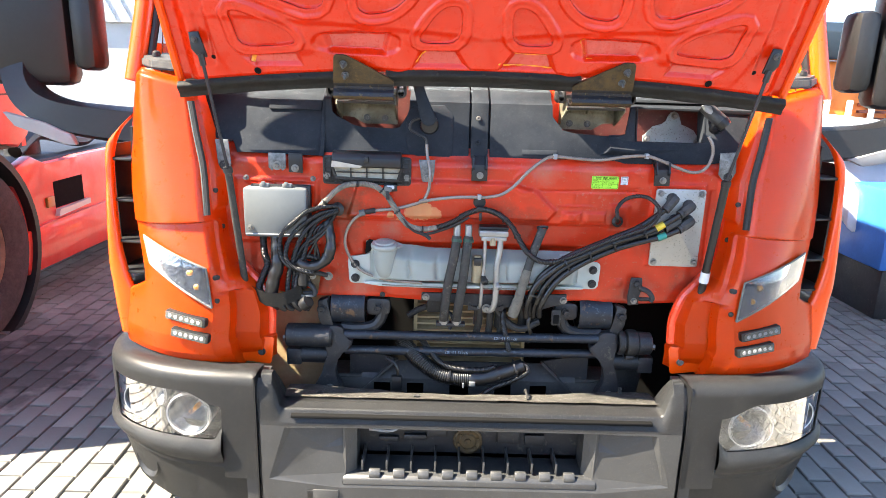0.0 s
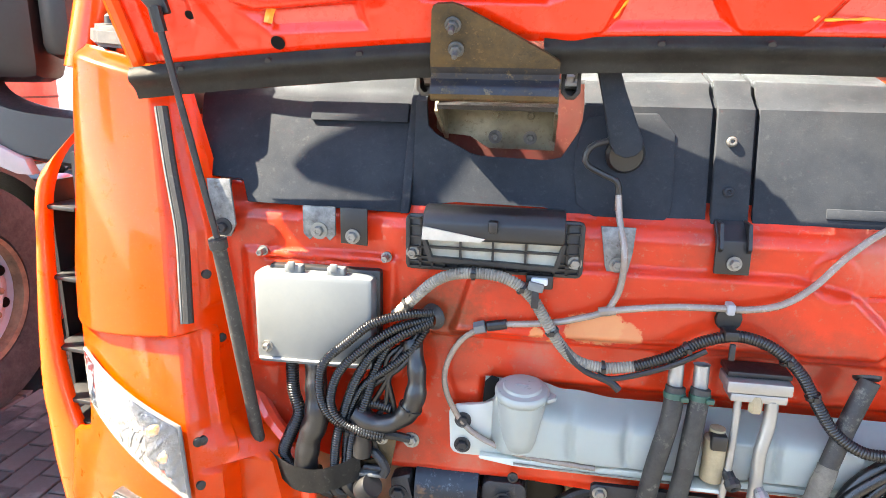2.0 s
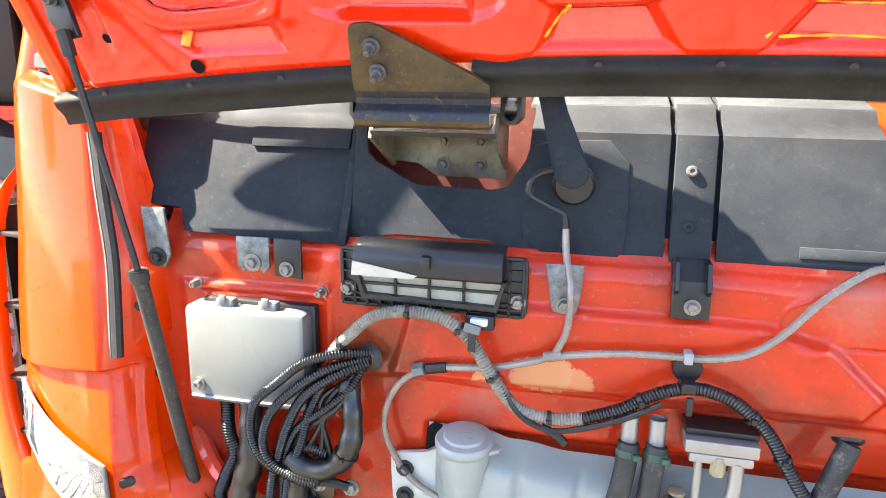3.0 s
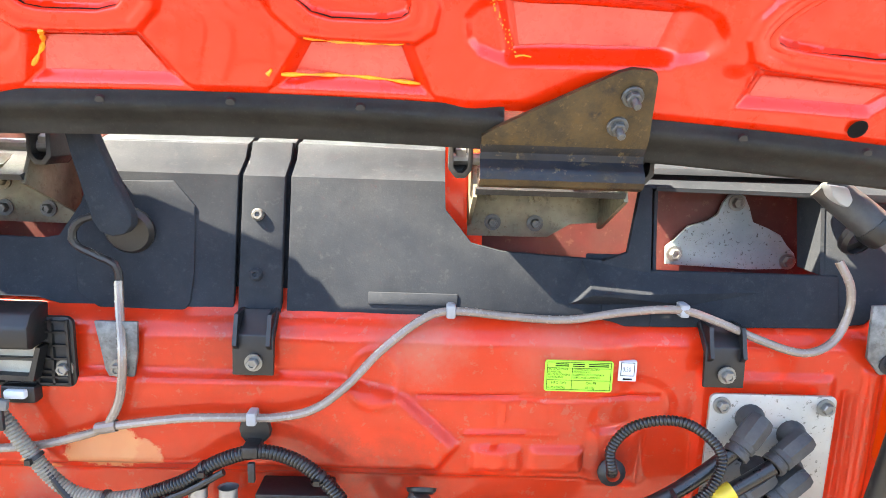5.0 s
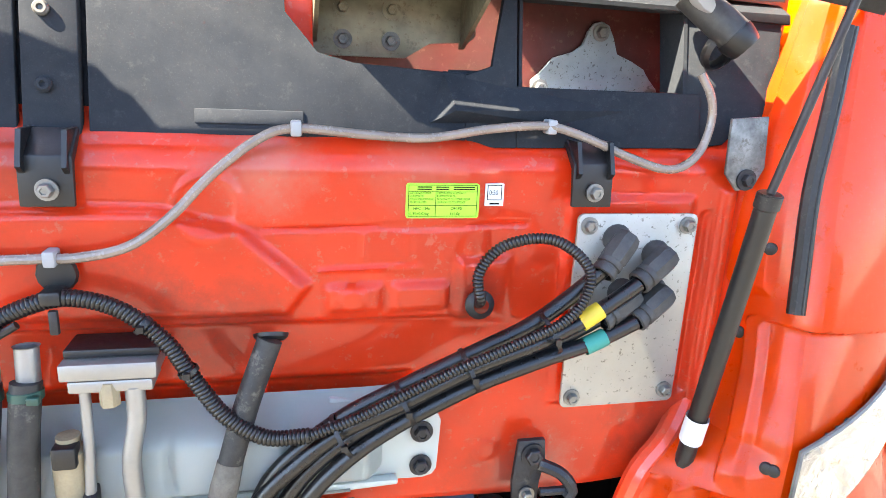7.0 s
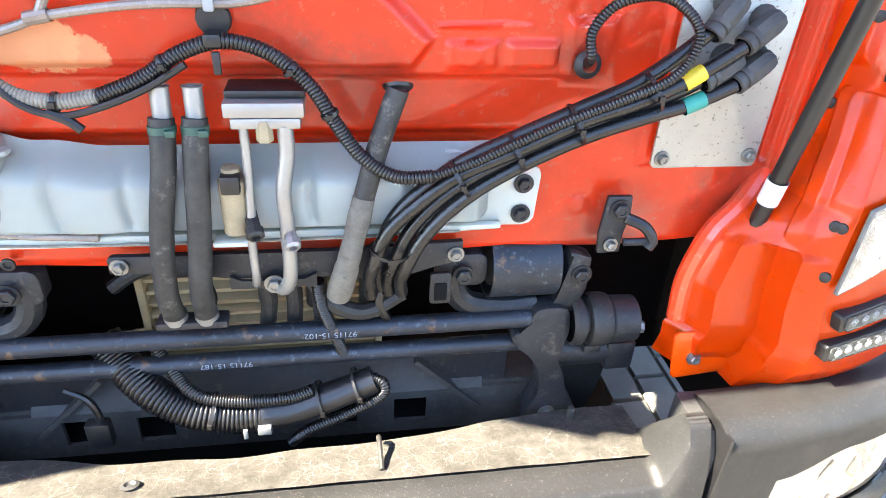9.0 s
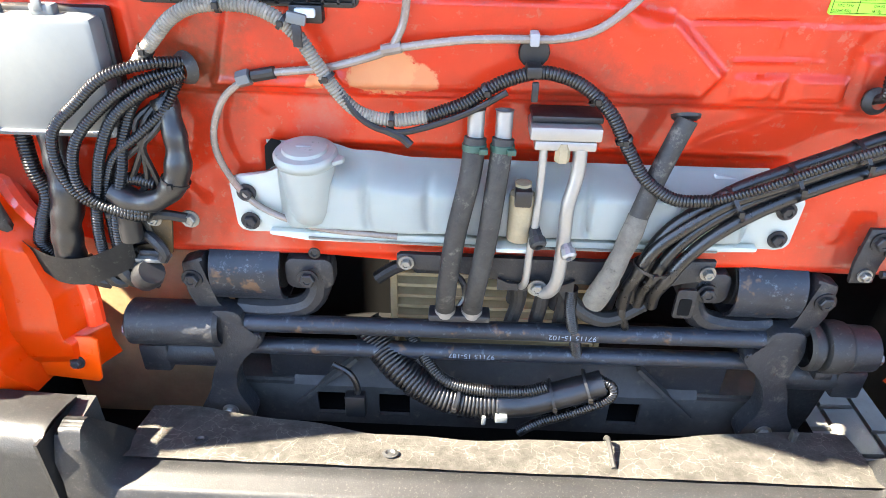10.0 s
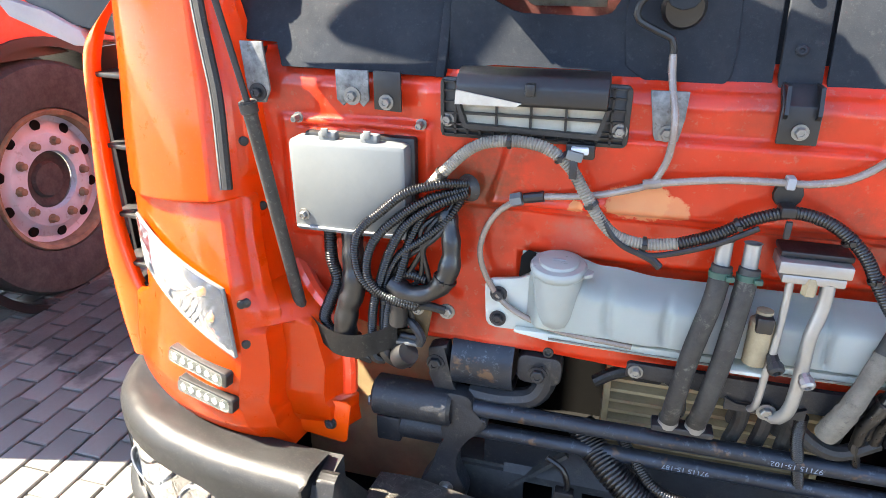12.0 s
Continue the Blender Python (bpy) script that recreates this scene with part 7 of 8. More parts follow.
for s in (-1, 1):
    def roll(l, v):
        zt = cap_top(l)
        if v < 0.22:
            return (0.0, lamp_top(l) + (zt - 0.05 - lamp_top(l)) * v / 0.22)
        if v < 0.7:
            an = radians(90 * (v - 0.22) / 0.48)
            return (-0.05 + 0.05 * math.cos(an), zt - 0.05 + 0.05 * math.sin(an))
        k = (v - 0.7) / 0.3
        return (-0.05 - 0.075 * k, zt - 0.012 * k * k)
    capt = part("bumper_end", bumper_strip(s, L_GAP, L_END, 0, 70, 22, roll), M_BUMPER, truck, "scuffed dark grey plastic bumper end with a headlamp", smooth=50)
    # inner upright between gap and lamp
    part("lamp_inner_post", bumper_strip(s, L_GAP, 0.930, 0, 10, 14, lambda l, v: (0.0, 0.537 - 0.30 * v)), M_BUMPER, capt, smooth=50)
    # strip under the lamp
    part("lamp_sill", bumper_strip(s, 0.930, L_END, 0, 70, 16, lambda l, v: (0.022 * math.sin(math.pi * min(1, v * 1.15)), lamp_bot(l) + (0.282 + 0.045 * smooth_in(l - 1.1, 0.4) - lamp_bot(l)) * v)), M_BUMPER, capt, smooth=50)
    part("lower_valance", bumper_strip(s, L_GAP, L_END, 0, 60, 10, lambda l, v: (-0.010 - 0.05 * v, (0.284 + 0.045 * smooth_in(l - 1.1, 0.4)) - 0.22 * v)), M_BUMPER, capt, smooth=50)
    part("outer_lamp_post", bumper_strip(s, 1.455, L_END, 0, 14, 12, lambda l, v: (0.0, 0.59 - 0.20 * v)), M_BUMPER, capt, smooth=50)
    part("gap_return", prism([(2.33, cap_top(1) - 0.01), (2.33, 0.10), (2.40, 0.10), (2.46, cap_top(1) - 0.02)], s * 0.806, s * 0.812, "x"), M_BLACK, capt)
    part("gap_filler", prism([(2.352, 0.10), (2.352, 0.595), (2.375, 0.640), (2.47, 0.645), (2.47, 0.10)], min(s * 0.775, s * 0.86), max(s * 0.775, s * 0.86), "x"), M_BUMPER, capt)
    # headlamp
    def lens_pr(l, v):
        top = lamp_top(l) + 0.001
        bot = lamp_bot(l)
        return (-0.004, top + (bot - top) * v)
    hl = part("headlamp", bumper_strip(s, 0.930, 1.455, 0, 30, 8, lens_pr), M_LENS, truck, "clear headlamp with chrome reflectors", smooth=60)
    hl.visible_shadow = False
    def back_pr(l, v):
        o, z = lens_pr(l, v)
        return (-0.075 - 0.02 * math.sin(v * math.pi), z)
    part("lamp_bowl", bumper_strip(s, 0.930, 1.455, 0, 30, 8, back_pr), M_CHROME, hl, smooth=60)
    for l, r, dz in ((1.09, 0.076, -0.004), (1.34, 0.060, 0.012)):
        p, nn = bump_at(l)
        c = Vector((s * (p[0] - nn[0] * 0.07), p[1] - nn[1] * 0.07, 0.482 + dz))
        ax = Vector((s * nn[0] * 0.4, -1, 0))
        ring = part("reflector_bowl", lathe([(r * 0.2, -0.01), (r * 0.6, 0.01), (r * 0.9, 0.04), (r, 0.055), (r * 1.06, 0.055), (r * 1.06, 0.0)], c, ax, 28), M_CHROME, hl, smooth=50)
        part("bulb", lathe([(0, 0.035), (0.008, 0.032), (0.011, 0.02), (0.009, 0.0)], c, ax, 12), M_AMBER, hl)
        part("bezel", lathe([(r * 1.04, 0.054), (r * 1.10, 0.058), (r * 1.14, 0.05)], c, ax, 28), M_SILVER, hl)
    def bar_pr(l, v):
        o, z = lens_pr(l, 1)
        return (-0.03, z + 0.045 - 0.03 * v)
    part("lamp_light_bar", bumper_strip(s, 0.95, 1.38, 0, 24, 3, bar_pr), M_LEDFACE, hl)
    part("lamp_housing", bumper_strip(s, 0.85, 1.40, 0, 24, 6, lambda l, v: (-0.115, 0.66 - 0.42 * v)), M_BLACK, hl)
    # fog lamp
    p, nn = bump_at(1.33)
    part("fog_lamp", lathe([(0, 0.01), (0.035, 0.014), (0.05, 0.01), (0.055, -0.01)], (s * (p[0] - nn[0] * 0.058), p[1] - nn[1] * 0.058, 0.222), (s * nn[0], nn[1], 0), 20), M_CHROME, hl)
    part("fog_bezel", lathe([(0.054, 0.0), (0.075, 0.014), (0.08, 0.004)], (s * (p[0] - nn[0] * 0.046), p[1] - nn[1] * 0.046, 0.222), (s * nn[0], nn[1], 0), 20), M_BLACK, hl)

# centre section
bc = bmesh.new()
def centre_profile(u, v):
    """From the back of the ledge over its front edge and down the face."""
    x = -0.79 + 1.58 * u
    ax = abs(x)
    raise_ = smooth_in(ax - 0.718, 0.03)
    pts = [(2.500 - 0.10 * raise_, 0.512 + 0.151 * raise_), (2.43 - 0.04 * raise_, 0.541 + 0.126 * raise_), (2.390 - 0.02 * raise_, 0.542 + 0.120 * raise_), (2.350, 0.530 + 0.095 * raise_), (2.335, 0.505 + 0.06 * raise_), (2.325, 0.485), (2.321, 0.470)]
    d = v * (len(pts) - 1)
    i = min(int(d), len(pts) - 2)
    a, b = Vector(pts[i]), Vector(pts[i + 1])
    p = a.lerp(b, d - i)
    return (x, p[0], p[1])
cen = part("bumper_centre", surface(centre_profile, 120, 30, 0.006), M_BUMPER, truck, "dusty dark grey bumper centre with a number-plate recess", smooth=50)
part("bumper_ledge", surface(lambda u, v: (-0.730 + 1.46 * u, 2.408 + (0.105 + 0.055 * smooth_in(abs(u - 0.5) * 1.46 - 0.16, 0.5) + 0.010 * noise.noise((u * 9, 0.3, 0))) * v, 0.5510 - 0.030 * v + 0.003 * noise.noise((u * 14, v * 3, 2.0))), 90, 10, 0.004), M_LEDGE, cen, "dried mud and dust on the bumper ledge", smooth=60)
for x, y in ((-0.211, 2.446), (-0.59, 2.46)):
    part("ledge_plug", lathe([(0.013, 0), (0.016, 0.004), (0.010, 0.006), (0.006, 0.002), (0, 0.002)], (x, y, 0.541), (0, 0.3, 1), 14), M_BUMPER, cen)
part("ledge_clip", sweep([(0.218, 2.51, 0.540), (0.218, 2.495, 0.556), (0.219, 2.43, 0.548)], 0.005, 0.01, 8), M_STRUT, cen)
part("ledge_clip", box(0.60, 0.612, 2.530, 2.545, 0.518, 0.556, 0.003), M_STRUT, cen)
# face: frame round a large inset panel, which slopes in to the number-plate opening
def face_frame(outline, hole, y_out, y_hole):
    """Skin between two closed outlines of (x, z) with equal counts; y given for each point."""
    bm = bmesh.new()
    o = [bm.verts.new((x, y, z)) for (x, z), y in zip(outline, y_out)]
    i = [bm.verts.new((x, y, z)) for (x, z), y in zip(hole, y_hole)]
    for k in range(len(o)):
        bm.faces.new((o[k], o[(k + 1) % len(o)], i[(k + 1) % len(o)], i[k]))
    return bm


EDGE = [(-0.79, 0.474), (-0.45, 0.474), (0.45, 0.474), (0.79, 0.474), (0.79, 0.10), (0.45, 0.10), (-0.45, 0.10), (-0.79, 0.10)]
INSET = [(-0.700, 0.466), (-0.45, 0.470), (0.45, 0.470), (0.700, 0.466), (0.765, 0.246), (0.50, 0.215), (-0.50, 0.215), (-0.765, 0.246)]
STEP = [(-0.680, 0.456), (-0.44, 0.462), (0.44, 0.462), (0.680, 0.456), (0.742, 0.254), (0.49, 0.230), (-0.49, 0.230), (-0.742, 0.254)]
OPENING = [(-0.428, 0.445), (-0.405, 0.458), (0.425, 0.458), (0.448, 0.445), (0.470, 0.285), (0.450, 0.262), (-0.440, 0.262), (-0.465, 0.285)]
part("bumper_face", face_frame(EDGE, INSET, [2.321] * 8, [2.321] * 8), M_BUMPER, cen, smooth=0)
part("inset_step", face_frame(INSET, STEP, [2.321] * 8, [2.336] * 4 + [2.326] * 4), M_BUMPER, cen, smooth=0)
# the sides fold: an upper facet that leans in and a lower one that comes forward
bm = bmesh.new()
for q in (-1, 1):
    up_out, low_out = bm.verts.new((q * 0.680, 2.336, 0.456)), bm.verts.new((q * 0.742, 2.326, 0.254))
    mid_out = bm.verts.new((q * 0.712, 2.332, 0.352))
    up_in, mid_in, low_in = bm.verts.new((q * 0.435, 2.372, 0.445)), bm.verts.new((q * 0.455, 2.352, 0.385)), bm.verts.new((q * 0.475, 2.338, 0.270))
    ridge = bm.verts.new((q * 0.56, 2.345, 0.372))
    foot = bm.verts.new((q * 0.49, 2.326, 0.230))
    for f in ((up_out, up_in, ridge), (up_out, ridge, mid_out), (up_in, mid_in, ridge), (ridge, mid_in, low_in), (mid_out, ridge, low_out), (ridge, low_in, low_out), (low_out, low_in, foot)):
        bm.faces.new(f)
part("bumper_recess", bm, M_BUMPER, cen, smooth=0)
bm = bmesh.new()
add_prism(bm, [(2.336, 0.462), (2.345, 0.456), (2.372, 0.450), (2.40, 0.452), (2.40, 0.470), (2.336, 0.470)], -0.45, 0.45, "x")
for q in (-1, 1):
    add_prism(bm, [(q * 0.435, 2.372), (q * 0.475, 2.338), (q * 0.485, 2.345), (q * 0.445, 2.47), (q * 0.435, 2.47)], 0.262, 0.462, "z")
part("plate_header", bm, M_BUMPER, cen, smooth=30)
part("plate_recess_back", box(-0.47, 0.47, 2.47, 2.48, 0.10, 0.48, 0.0), M_FRAME, cen)
part("face_slot", box(-0.675, 0.675, 2.318, 2.34, 0.508, 0.519, 0.002), M_INK_SHADE, cen)
bm = bmesh.new()
add_prism(bm, [(2.322, 0.228), (2.326, 0.250), (2.338, 0.262), (2.46, 0.275), (2.46, 0.255), (2.34, 0.215)], -0.485, 0.485, "x", 0.003)
part("step_tread", bm, M_BUMPER, cen)
for k in range(9):
    x = -0.365 + 0.0935 * k
    bm = prism([(2.328, 0.254), (2.330, 0.270), (2.340, 0.284), (2.352, 0.286), (2.356, 0.262)], x - 0.022, x + 0.022, "x", 0.004)
    part("tread_tooth", bm, M_BUMPER, cen)
    part("recess_rib", box(x - 0.052, x - 0.044, 2.352, 2.468, 0.272, 0.318, 0.002), M_BUMPER, cen)
for x0, x1, z0, z1 in ((-0.26, -0.17, 0.345, 0.37), (-0.17, -0.09, 0.36, 0.40), (0.11, 0.20, 0.34, 0.40), (0.22, 0.30, 0.33, 0.38), (-0.36, -0.28, 0.335, 0.36)):
    part("recess_block", box(x0, x1, 2.452, 2.472, z0, z1, 0.006), M_FRAME, cen)
disc = part("plate_mount", lathe([(0.058, -0.004), (0.058, 0.004), (0.050, 0.007), (0.044, 0.004), (0.036, 0.004), (0.030, 0.009), (0.014, 0.009), (0.012, 0.013), (0, 0.013)], (-0.005, 2.462, 0.345), (0, -1, 0), 30), M_RUST, cen, "rusty round tow-eye cover")
for k in range(6):
    an = math.pi * k / 3 + 0.3
    part("cover_bolt", lathe([(0.006, 0), (0.006, 0.006), (0, 0.006)], (-0.005 + 0.040 * math.cos(an), 2.457, 0.345 + 0.040 * math.sin(an)), (0, -1, 0), 6), M_RUST, disc)
part("mount_web", box(-0.02, 0.006, 2.44, 2.465, 0.41, 0.46, 0.003), M_BUMPER, cen)
for x, dx in ((-0.395, 0.13), (0.21, 0.15)):
    for dz in (0.0, -0.028) if x < 0 else (0.0,):
        part("recess_tube", sweep([(x, 2.440, 0.428 + dz), (x + dx * 0.7, 2.438, 0.424 + dz), (x + dx, 2.440, 0.445 + dz * 0.3)], 0.0065, 0.015, 8), M_GREYTRIM, cen)
part("plate_text_bar", box(-0.62, -0.56, 2.3165, 2.323, 0.17, 0.20, 0.001), M_BLACK, cen)
part("tow_cover", box(-0.60, -0.50, 2.316, 2.325, 0.11, 0.205, 0.003), M_BUMPER, cen)


# ---- the yard ----
ground = part("ground", box(-400, 400, -300, 600, -0.6, -0.012, 0.0), M_YARD)
tagged(ground, "dark sand bed of a paved yard reaching the horizon", "ground", kind="structure")
PW, PL = 0.118, 0.205
stones = thing("pavement", (0, 2.0, -0.01), "grey concrete block paving laid in running bond", "paving", kind="structure")


def block_mesh(w, l):
    bm = bmesh.new()
    add_box(bm, -w / 2, w / 2, -l / 2, l / 2, -0.05, 0.0)
    top = [e for e in bm.edges if all(v.co.z > -0.001 for v in e.verts)]
    bmesh.ops.bevel(bm, geom=top, offset=0.0045, segments=1, affect="EDGES")
    for v in bm.verts:
        v.co *= K
    me = bpy.data.meshes.new("paving_block")
    bm.to_mesh(me)
    bm.free()
    me.materials.append(M_PAVE)
    return me


BLOCKS = [block_mesh(PW - g, PL - g) for g in (0.007, 0.009, 0.012)]


def near_block(x, y):
    return (-2.75 < x < -1.42 and 2.35 < y < 4.4) or (1.55 < x < 2.7 and 2.5 < y < 4.0)


far_verts, far_faces = [], []
count = 0
for i in range(-112, 137):
    for j in range(-5, 79):
        x = i * PW
        y = j * PL + (PL / 2 if i % 2 else 0)
        if not (-13 < x < 16 and -0.8 < y < 16):
            continue
        dz = random.uniform(-0.004, 0.003)
        tilt = random.uniform(-0.006, 0.006)
        if near_block(x, y) and count < 300:
            ob = bpy.data.objects.new("paving_block", BLOCKS[(i * 7 + j * 3) % 3])
            scene.collection.objects.link(ob)
            ob.parent = stones
            ob.matrix_parent_inverse = Matrix.Translation(-stones.location)
            ob.location = Vector((x, y, dz)) * K
            ob.rotation_euler = (tilt, random.uniform(-0.006, 0.006), random.uniform(-0.01, 0.01))
            count += 1
        else:
            g = random.uniform(0.007, 0.013)
            a, b = (PW - g) / 2, (PL - g) / 2
            n0 = len(far_verts)
            for rx, ry, zz in ((a, b, -0.012), (a - 0.0045, b - 0.0045, 0.0)):
                for sx, sy in ((-1, -1), (1, -1), (1, 1), (-1, 1)):
                    far_verts.append(((x + sx * rx) * K, (y + sy * ry) * K, (zz + dz + tilt * sx * 0.3) * K))
            far_faces.append((n0 + 4, n0 + 5, n0 + 6, n0 + 7))
            for k in range(4):
                far_faces.append((n0 + k, n0 + (k + 1) % 4, n0 + 4 + (k + 1) % 4, n0 + 4 + k))
me = bpy.data.meshes.new("paving_field")
me.from_pydata(far_verts, [], far_faces)
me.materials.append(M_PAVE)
field = new("paving_field", me)
field.parent = stones
field.matrix_parent_inverse = Matrix.Translation(-stones.location)
field["kind"] = "stuff"


def add_wheel(parent, c, side, r=0.6):
    """A truck wheel facing along +x or -x (side)."""
    ax = (side, 0, 0)
    ty = part("wheel", lathe([(r * 0.60, -0.14), (r * 0.80, -0.17), (r * 0.965, -0.16), (r, -0.12), (r, 0.10), (r * 0.965, 0.145), (r * 0.82, 0.155), (r * 0.62, 0.12), (r * 0.60, 0.10)], c, ax, 56), M_TYRE, parent, "dusty truck wheel with a grey rim", smooth=40)
    part("rim_edge", lathe([(r * 0.61, 0.105), (r * 0.595, 0.125), (r * 0.56, 0.115), (r * 0.545, 0.06)], c, ax, 48), M_RIMRUST, ty)
    part("rim_disc", lathe([(r * 0.56, 0.06), (r * 0.50, 0.045), (r * 0.44, 0.055), (r * 0.40, 0.075), (r * 0.30, 0.080), (r * 0.255, 0.080), (r * 0.245, 0.05)], c, ax, 48), M_RIM, ty)
    part("hub", lathe([(r * 0.25, 0.04), (r * 0.23, 0.05), (r * 0.16, 0.04), (r * 0.14, 0.06), (0, 0.06)], c, ax, 30), M_TYRE, ty)
    for k in range(10):
        an = 2 * math.pi * k / 10
        p = Vector(c) + Vector((side * 0.078, math.cos(an) * r * 0.335, math.sin(an) * r * 0.335))
        part("wheel_nut", lathe([(0.026, -0.004), (0.026, 0.004), (0.020, 0.006), (0.018, 0.030), (0.012, 0.034), (0, 0.034)], p, ax, 8), M_RIMRUST, ty)
        an += math.pi / 10
        p = Vector(c) + Vector((side * 0.052, math.cos(an) * r * 0.47, math.sin(an) * r * 0.47))
        part("vent_hole", lathe([(0, 0.006), (0.026, 0.006), (0.030, -0.004)], p, ax, 12), M_INK_SHADE, ty)
    return ty


for sx in (-1, 1):
    add_wheel(truck, (sx * 1.12, 4.05, 0.59), sx)
    add_wheel(truck, (sx * 1.12, 8.2, 0.59), sx)
part("chassis_rails", box(-0.5, 0.5, 3.1, 8.8, 0.75, 1.0, 0.01), M_FRAME, truck)

# red neighbour on the left
nb = thing("neighbour_truck", (-4.2, 5.0, 0), "red tractor unit parked alongside with dusty wheels", "truck")
NX = -3.02
add_wheel(nb, (NX - 0.14, 4.0, 0.59), 1)
part("cab_side", prism([(2.60, 0.55), (2.60, 3.4), (3.15, 3.9), (4.75, 3.9), (4.75, 1.28), (4.62, 1.20), (4.45, 1.24), (4.0, 1.30), (3.5, 1.24), (3.3, 1.1), (3.3, 0.55)], NX - 0.06, NX, "x", 0.02), M_FARRED, nb)
part("cab_front", box(-5.45, NX - 0.03, 2.57, 2.65, 0.45, 3.4, 0.03), M_FARRED, nb)
part("cab_back", box(-5.45, NX - 0.03, 4.70, 4.75, 1.2, 3.9, 0.0), M_FARRED, nb)
part("cab_top", box(-5.45, NX - 0.03, 3.10, 4.75, 3.86, 3.9, 0.0), M_FARRED, nb)
part("cab_floor", box(-5.45, NX - 0.03, 2.9, 4.7, 1.2, 1.26, 0.0), M_BLACK, nb)
for z in (1.55, 1.72):
    part("panel_seam", box(NX - 0.004, NX + 0.002, 3.3, 4.74, z, z + 0.012, 0.0), M_DARKENED_RED, nb)
part("wheel_arch", lathe([(0.70, -0.30), (0.70, 0.06), (0.655, 0.06), (0.655, -0.30)], (NX - 0.04, 4.0, 0.60), (1, 0, 0), 48), M_BLACK, nb)
part("side_fairing", prism([(4.50, 0.33), (4.46, 0.75), (4.62, 1.06), (4.80, 1.12), (4.95, 1.03), (5.25, 1.03), (5.40, 1.06), (7.2, 1.06), (7.2, 0.30)], NX - 0.12, NX - 0.04, "x", 0.015), M_FARRED, nb, "glossy red side fairing with a step")
sf = part("fairing_lower", prism([(4.56, 0.30), (4.60, 0.60), (4.9, 0.62), (7.2, 0.62), (7.2, 0.27)], NX - 0.06, NX - 0.015, "x", 0.01), M_FARRED, nb)
part("step_recess", prism(rect(5.02, 5.42, 0.70, 0.90), NX - 0.043, NX - 0.036, "x"), M_INK_SHADE, nb)
part("step_plate", prism([(5.0, 0.64), (5.46, 0.66), (5.46, 0.70), (5.02, 0.69)], NX - 0.06, NX - 0.005, "x"), M_SILVER, nb)
part("marker_lamp", prism(rounded(4.90, 4.99, 0.72, 0.80, 0.012), NX - 0.045, NX - 0.02, "x", 0.004), M_AMBER, nb)
part("chassis_tray", box(-5.3, NX - 0.15, 4.9, 9.5, 0.80, 1.06, 0.02), M_BLACK, nb)
for k in range(4):
    part("chassis_tank", lathe([(0, 0), (0.13, 0), (0.13, 0.12), (0.05, 0.16), (0, 0.16)], (-3.5 - 0.35 * k, 5.4 + 0.3 * (k % 2), 1.06), (0, 0, 1), 16), M_FRAME, nb)
part("cable_coil", sweep([(-3.3, 5.0, 1.12), (-3.35, 5.4, 1.22), (-3.3, 5.9, 1.12), (-3.4, 6.4, 1.2)], 0.05, 0.05, 8), M_BLACK, nb)
add_wheel(nb, (NX - 0.2, 7.6, 0.59), 1)

# grey truck with a blue box on the right
rt = thing("grey_truck", (4.6, 7.0, 0), "grey tractor unit with a blue box in front", "truck")
part("wheel_fairing", prism([(5.2, 0.62), (5.25, 0.95), (5.55, 1.16), (7.5, 1.20), (7.5, 0.55), (6.3, 0.60), (5.9, 0.95), (5.5, 0.90)], 3.12, 5.1, "x", 0.05), M_GREYPAINT, rt)
add_wheel(rt, (3.35, 6.25, 0.59), -1)
part("deck", prism([(5.3, 1.26), (5.3, 1.36), (9.0, 1.42), (9.0, 1.30)], 3.06, 5.1, "x", 0.02), M_PAPER, rt)
part("cab", box(6.3, 8.6, 7.6, 9.4, 1.3, 3.6, 0.08), M_GREYPAINT, rt)
part("chassis", box(3.6, 8.0, 5.4, 9.5, 0.6, 1.1, 0.02), M_FRAME, rt)
bb = thing("blue_box", (4.3, 5.3, 0), "glossy blue steel container with a dark lower edge", "container")
part("box_shell", box(3.20, 4.4, 4.85, 5.6, 0.42, 1.03, 0.02), M_BLUE, bb)
part("box_skirt", box(3.30, 4.3, 4.95, 5.55, 0.0, 0.42, 0.01), M_FRAME, bb)

# orange trucks further off
far = thing("orange_truck", (8.0, 13.0, 0), "far orange truck cabs with white posts", "truck")
part("cab", box(5.6, 12.0, 12.5, 15.0, 0.0, 2.25, 0.1), M_ORANGE, far)
part("windscreen", box(5.9, 11.8, 12.3, 12.6, 2.25, 2.9, 0.05), M_GLASSDARK, far)
for k in range(12):
    part("white_post", box(6.1 + 0.42 * k, 6.2 + 0.42 * k, 12.38, 12.46, 0.9, 1.55, 0.02), M_PAPER, far)
for k in range(5):
    part("grille_bar", box(7.6, 9.4, 12.42, 12.5, 1.2 + 0.13 * k, 1.25 + 0.13 * k, 0.0), M_DARKENED_RED, far)

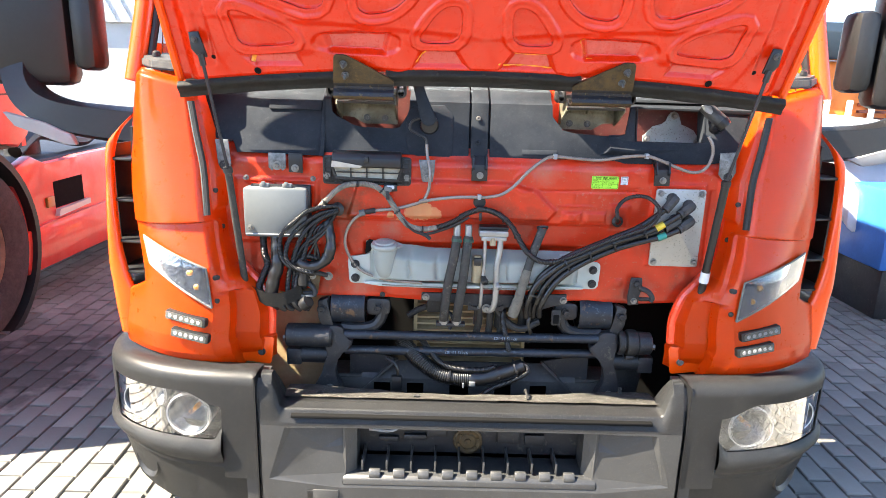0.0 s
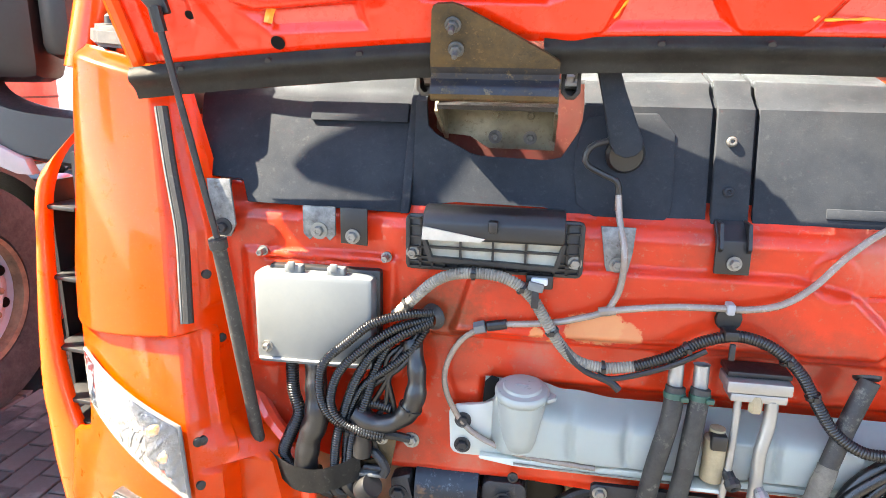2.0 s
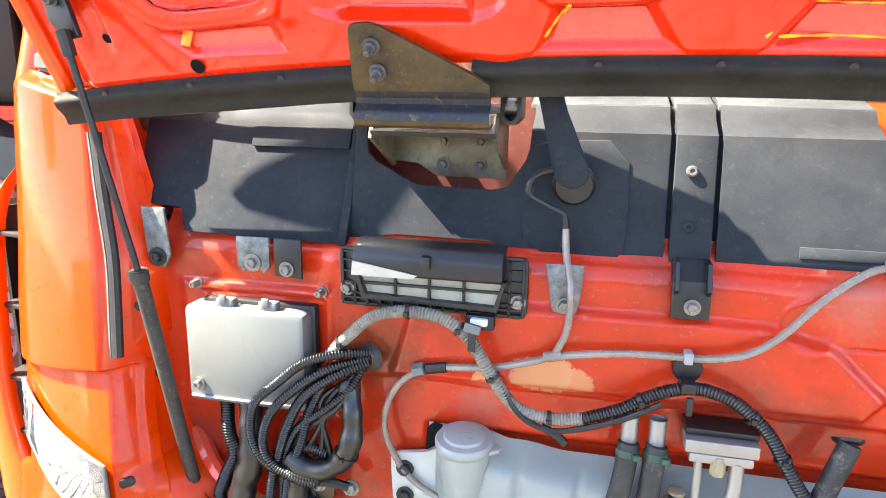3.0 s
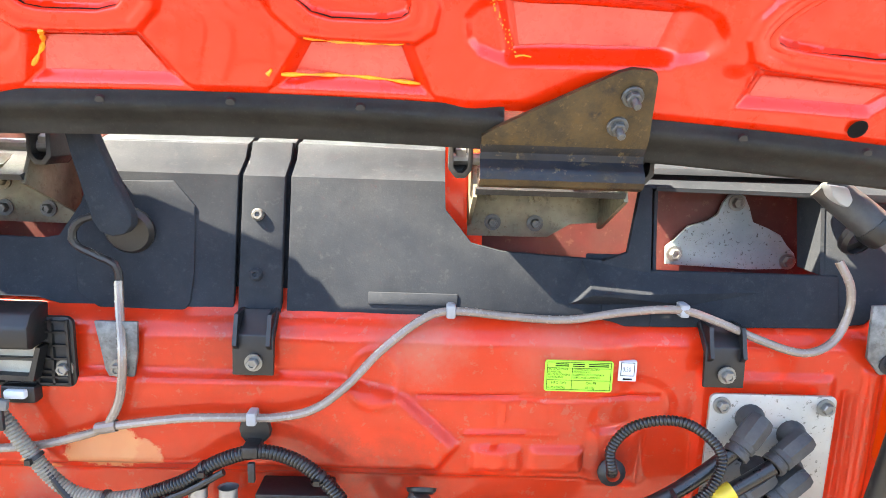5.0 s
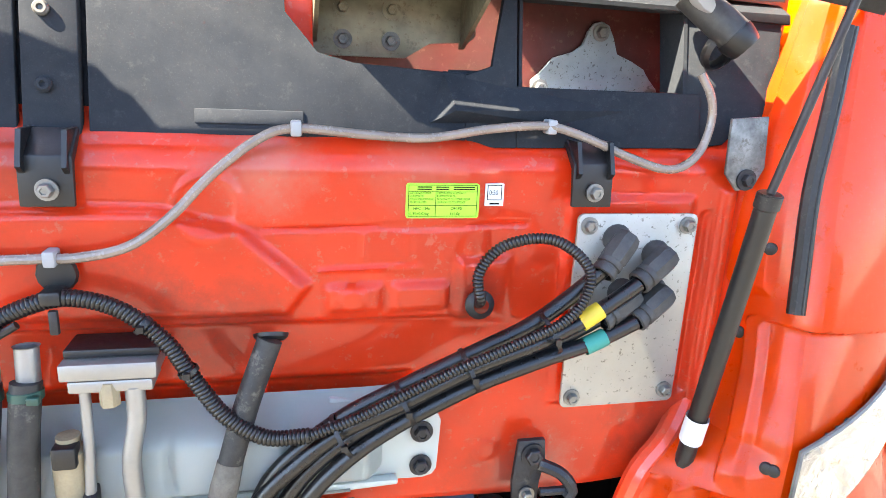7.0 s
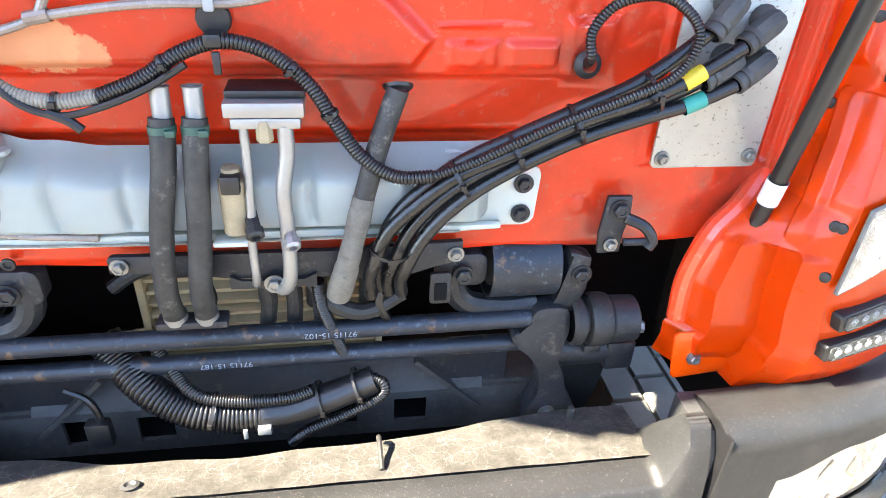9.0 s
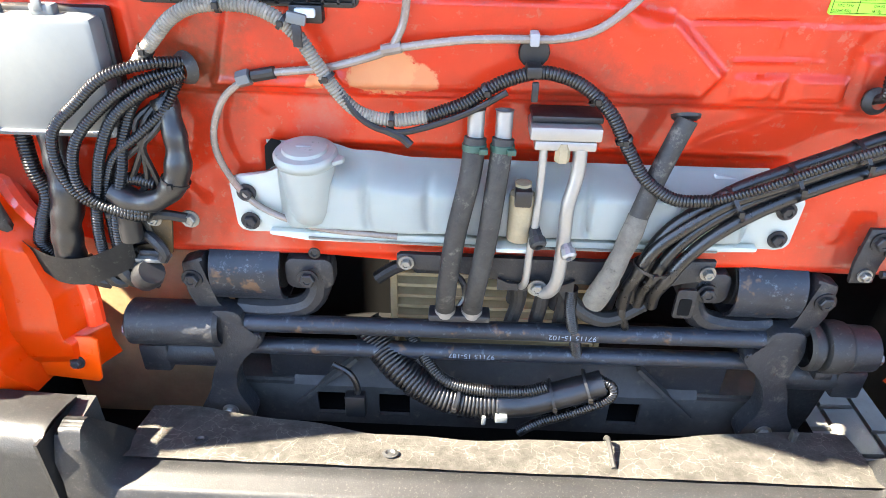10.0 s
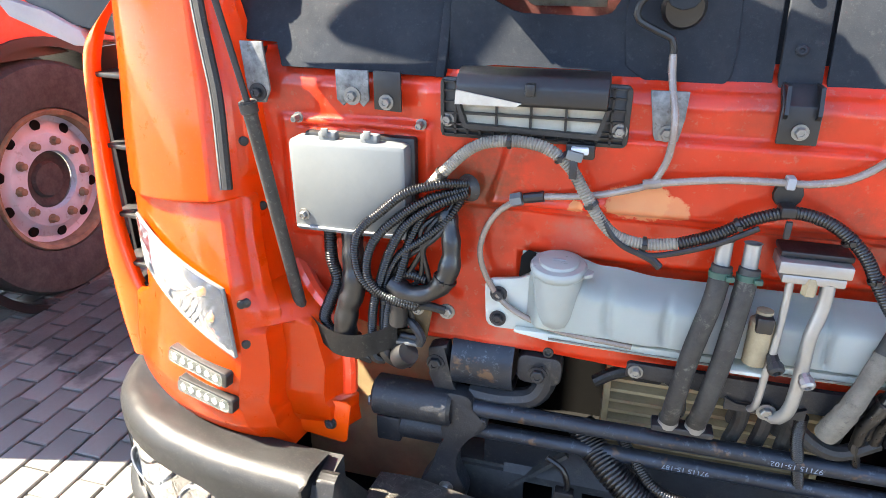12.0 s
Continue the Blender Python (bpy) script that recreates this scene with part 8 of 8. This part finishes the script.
# hall behind on the left
hall = thing("hall", (-14, 30, 0), "pale industrial hall with a slanted glazed roof edge", "building")
part("hall_wall", box(-26, -7.5, 26, 40, 0, 3.4, 0.0), M_HALL, hall)
part("hall_roof", prism([(-26, 3.4), (-7.4, 3.4), (-9.0, 6.0), (-26, 6.4)], 25.8, 40, "y"), M_GREYPAINT, hall)
for k in range(10):
    part("roof_glazing_bar", prism([(-8.0 - 0.55 * k, 3.5), (-7.93 - 0.55 * k, 3.5), (-9.0 - 0.55 * k, 5.6), (-9.07 - 0.55 * k, 5.6)], 25.70, 25.8, "y"), M_PAPER, hall)
for k in range(4):
    part("banner", prism([(-14.5 + 1.3 * k, 3.2), (-13.9 + 1.3 * k, 3.2), (-13.7 + 1.3 * k, 4.6), (-14.4 + 1.3 * k, 4.3)], 20.0, 20.05, "y"), M_FARRED if k % 2 else M_PAPER, hall)
wallb = thing("parked_trailers", (0, 45, 0), "row of far parked trailers closing the yard", "trailer")
for k in range(9):
    part("trailer_body", box(-3 + 6.0 * k, 2.2 + 6.0 * k, 44, 46, 0.0, 3.6, 0.1), (M_GREYPAINT, M_HALL, M_ORANGE)[k % 3], wallb)

# row of parked trucks across the yard, behind the viewpoint
for k in range(9):
    x = -17 + 4.1 * k + 0.6 * math.sin(k * 2.3)
    body = (M_PAPER, M_FARRED, M_GREYPAINT, M_ORANGE, M_PAPER)[k % 5]
    row = thing("parked_truck", (x, -15.5, 0), "parked truck in a row across the yard", "truck", group="trucks across the yard")
    part("cab", box(x - 1.35, x + 1.35, -16.5, -14.2, 0.75, 3.3 + 0.25 * (k % 2), 0.12), body, row)
    part("windscreen", box(x - 1.15, x + 1.15, -14.22, -14.16, 1.95, 2.9, 0.04), M_GLASSDARK, row)
    part("grille", box(x - 0.95, x + 0.95, -14.21, -14.15, 0.95, 1.6, 0.03), M_BLACK, row)
    part("bumper", box(x - 1.38, x + 1.38, -14.35, -14.05, 0.35, 0.75, 0.06), M_BUMPER, row)
    part("body", box(x - 1.4, x + 1.4, -25, -16.8, 0.95, 4.0, 0.05), (M_GREYPAINT, M_PAPER, M_BLUE)[k % 3], row)
    for sx in (-1, 1):
        part("wheel", lathe([(0, -0.15), (0.56, -0.15), (0.59, -0.12), (0.59, 0.12), (0.56, 0.15), (0, 0.15)], (x + sx * 1.1, -15.2, 0.59), (1, 0, 0), 24), M_TYRE, row)
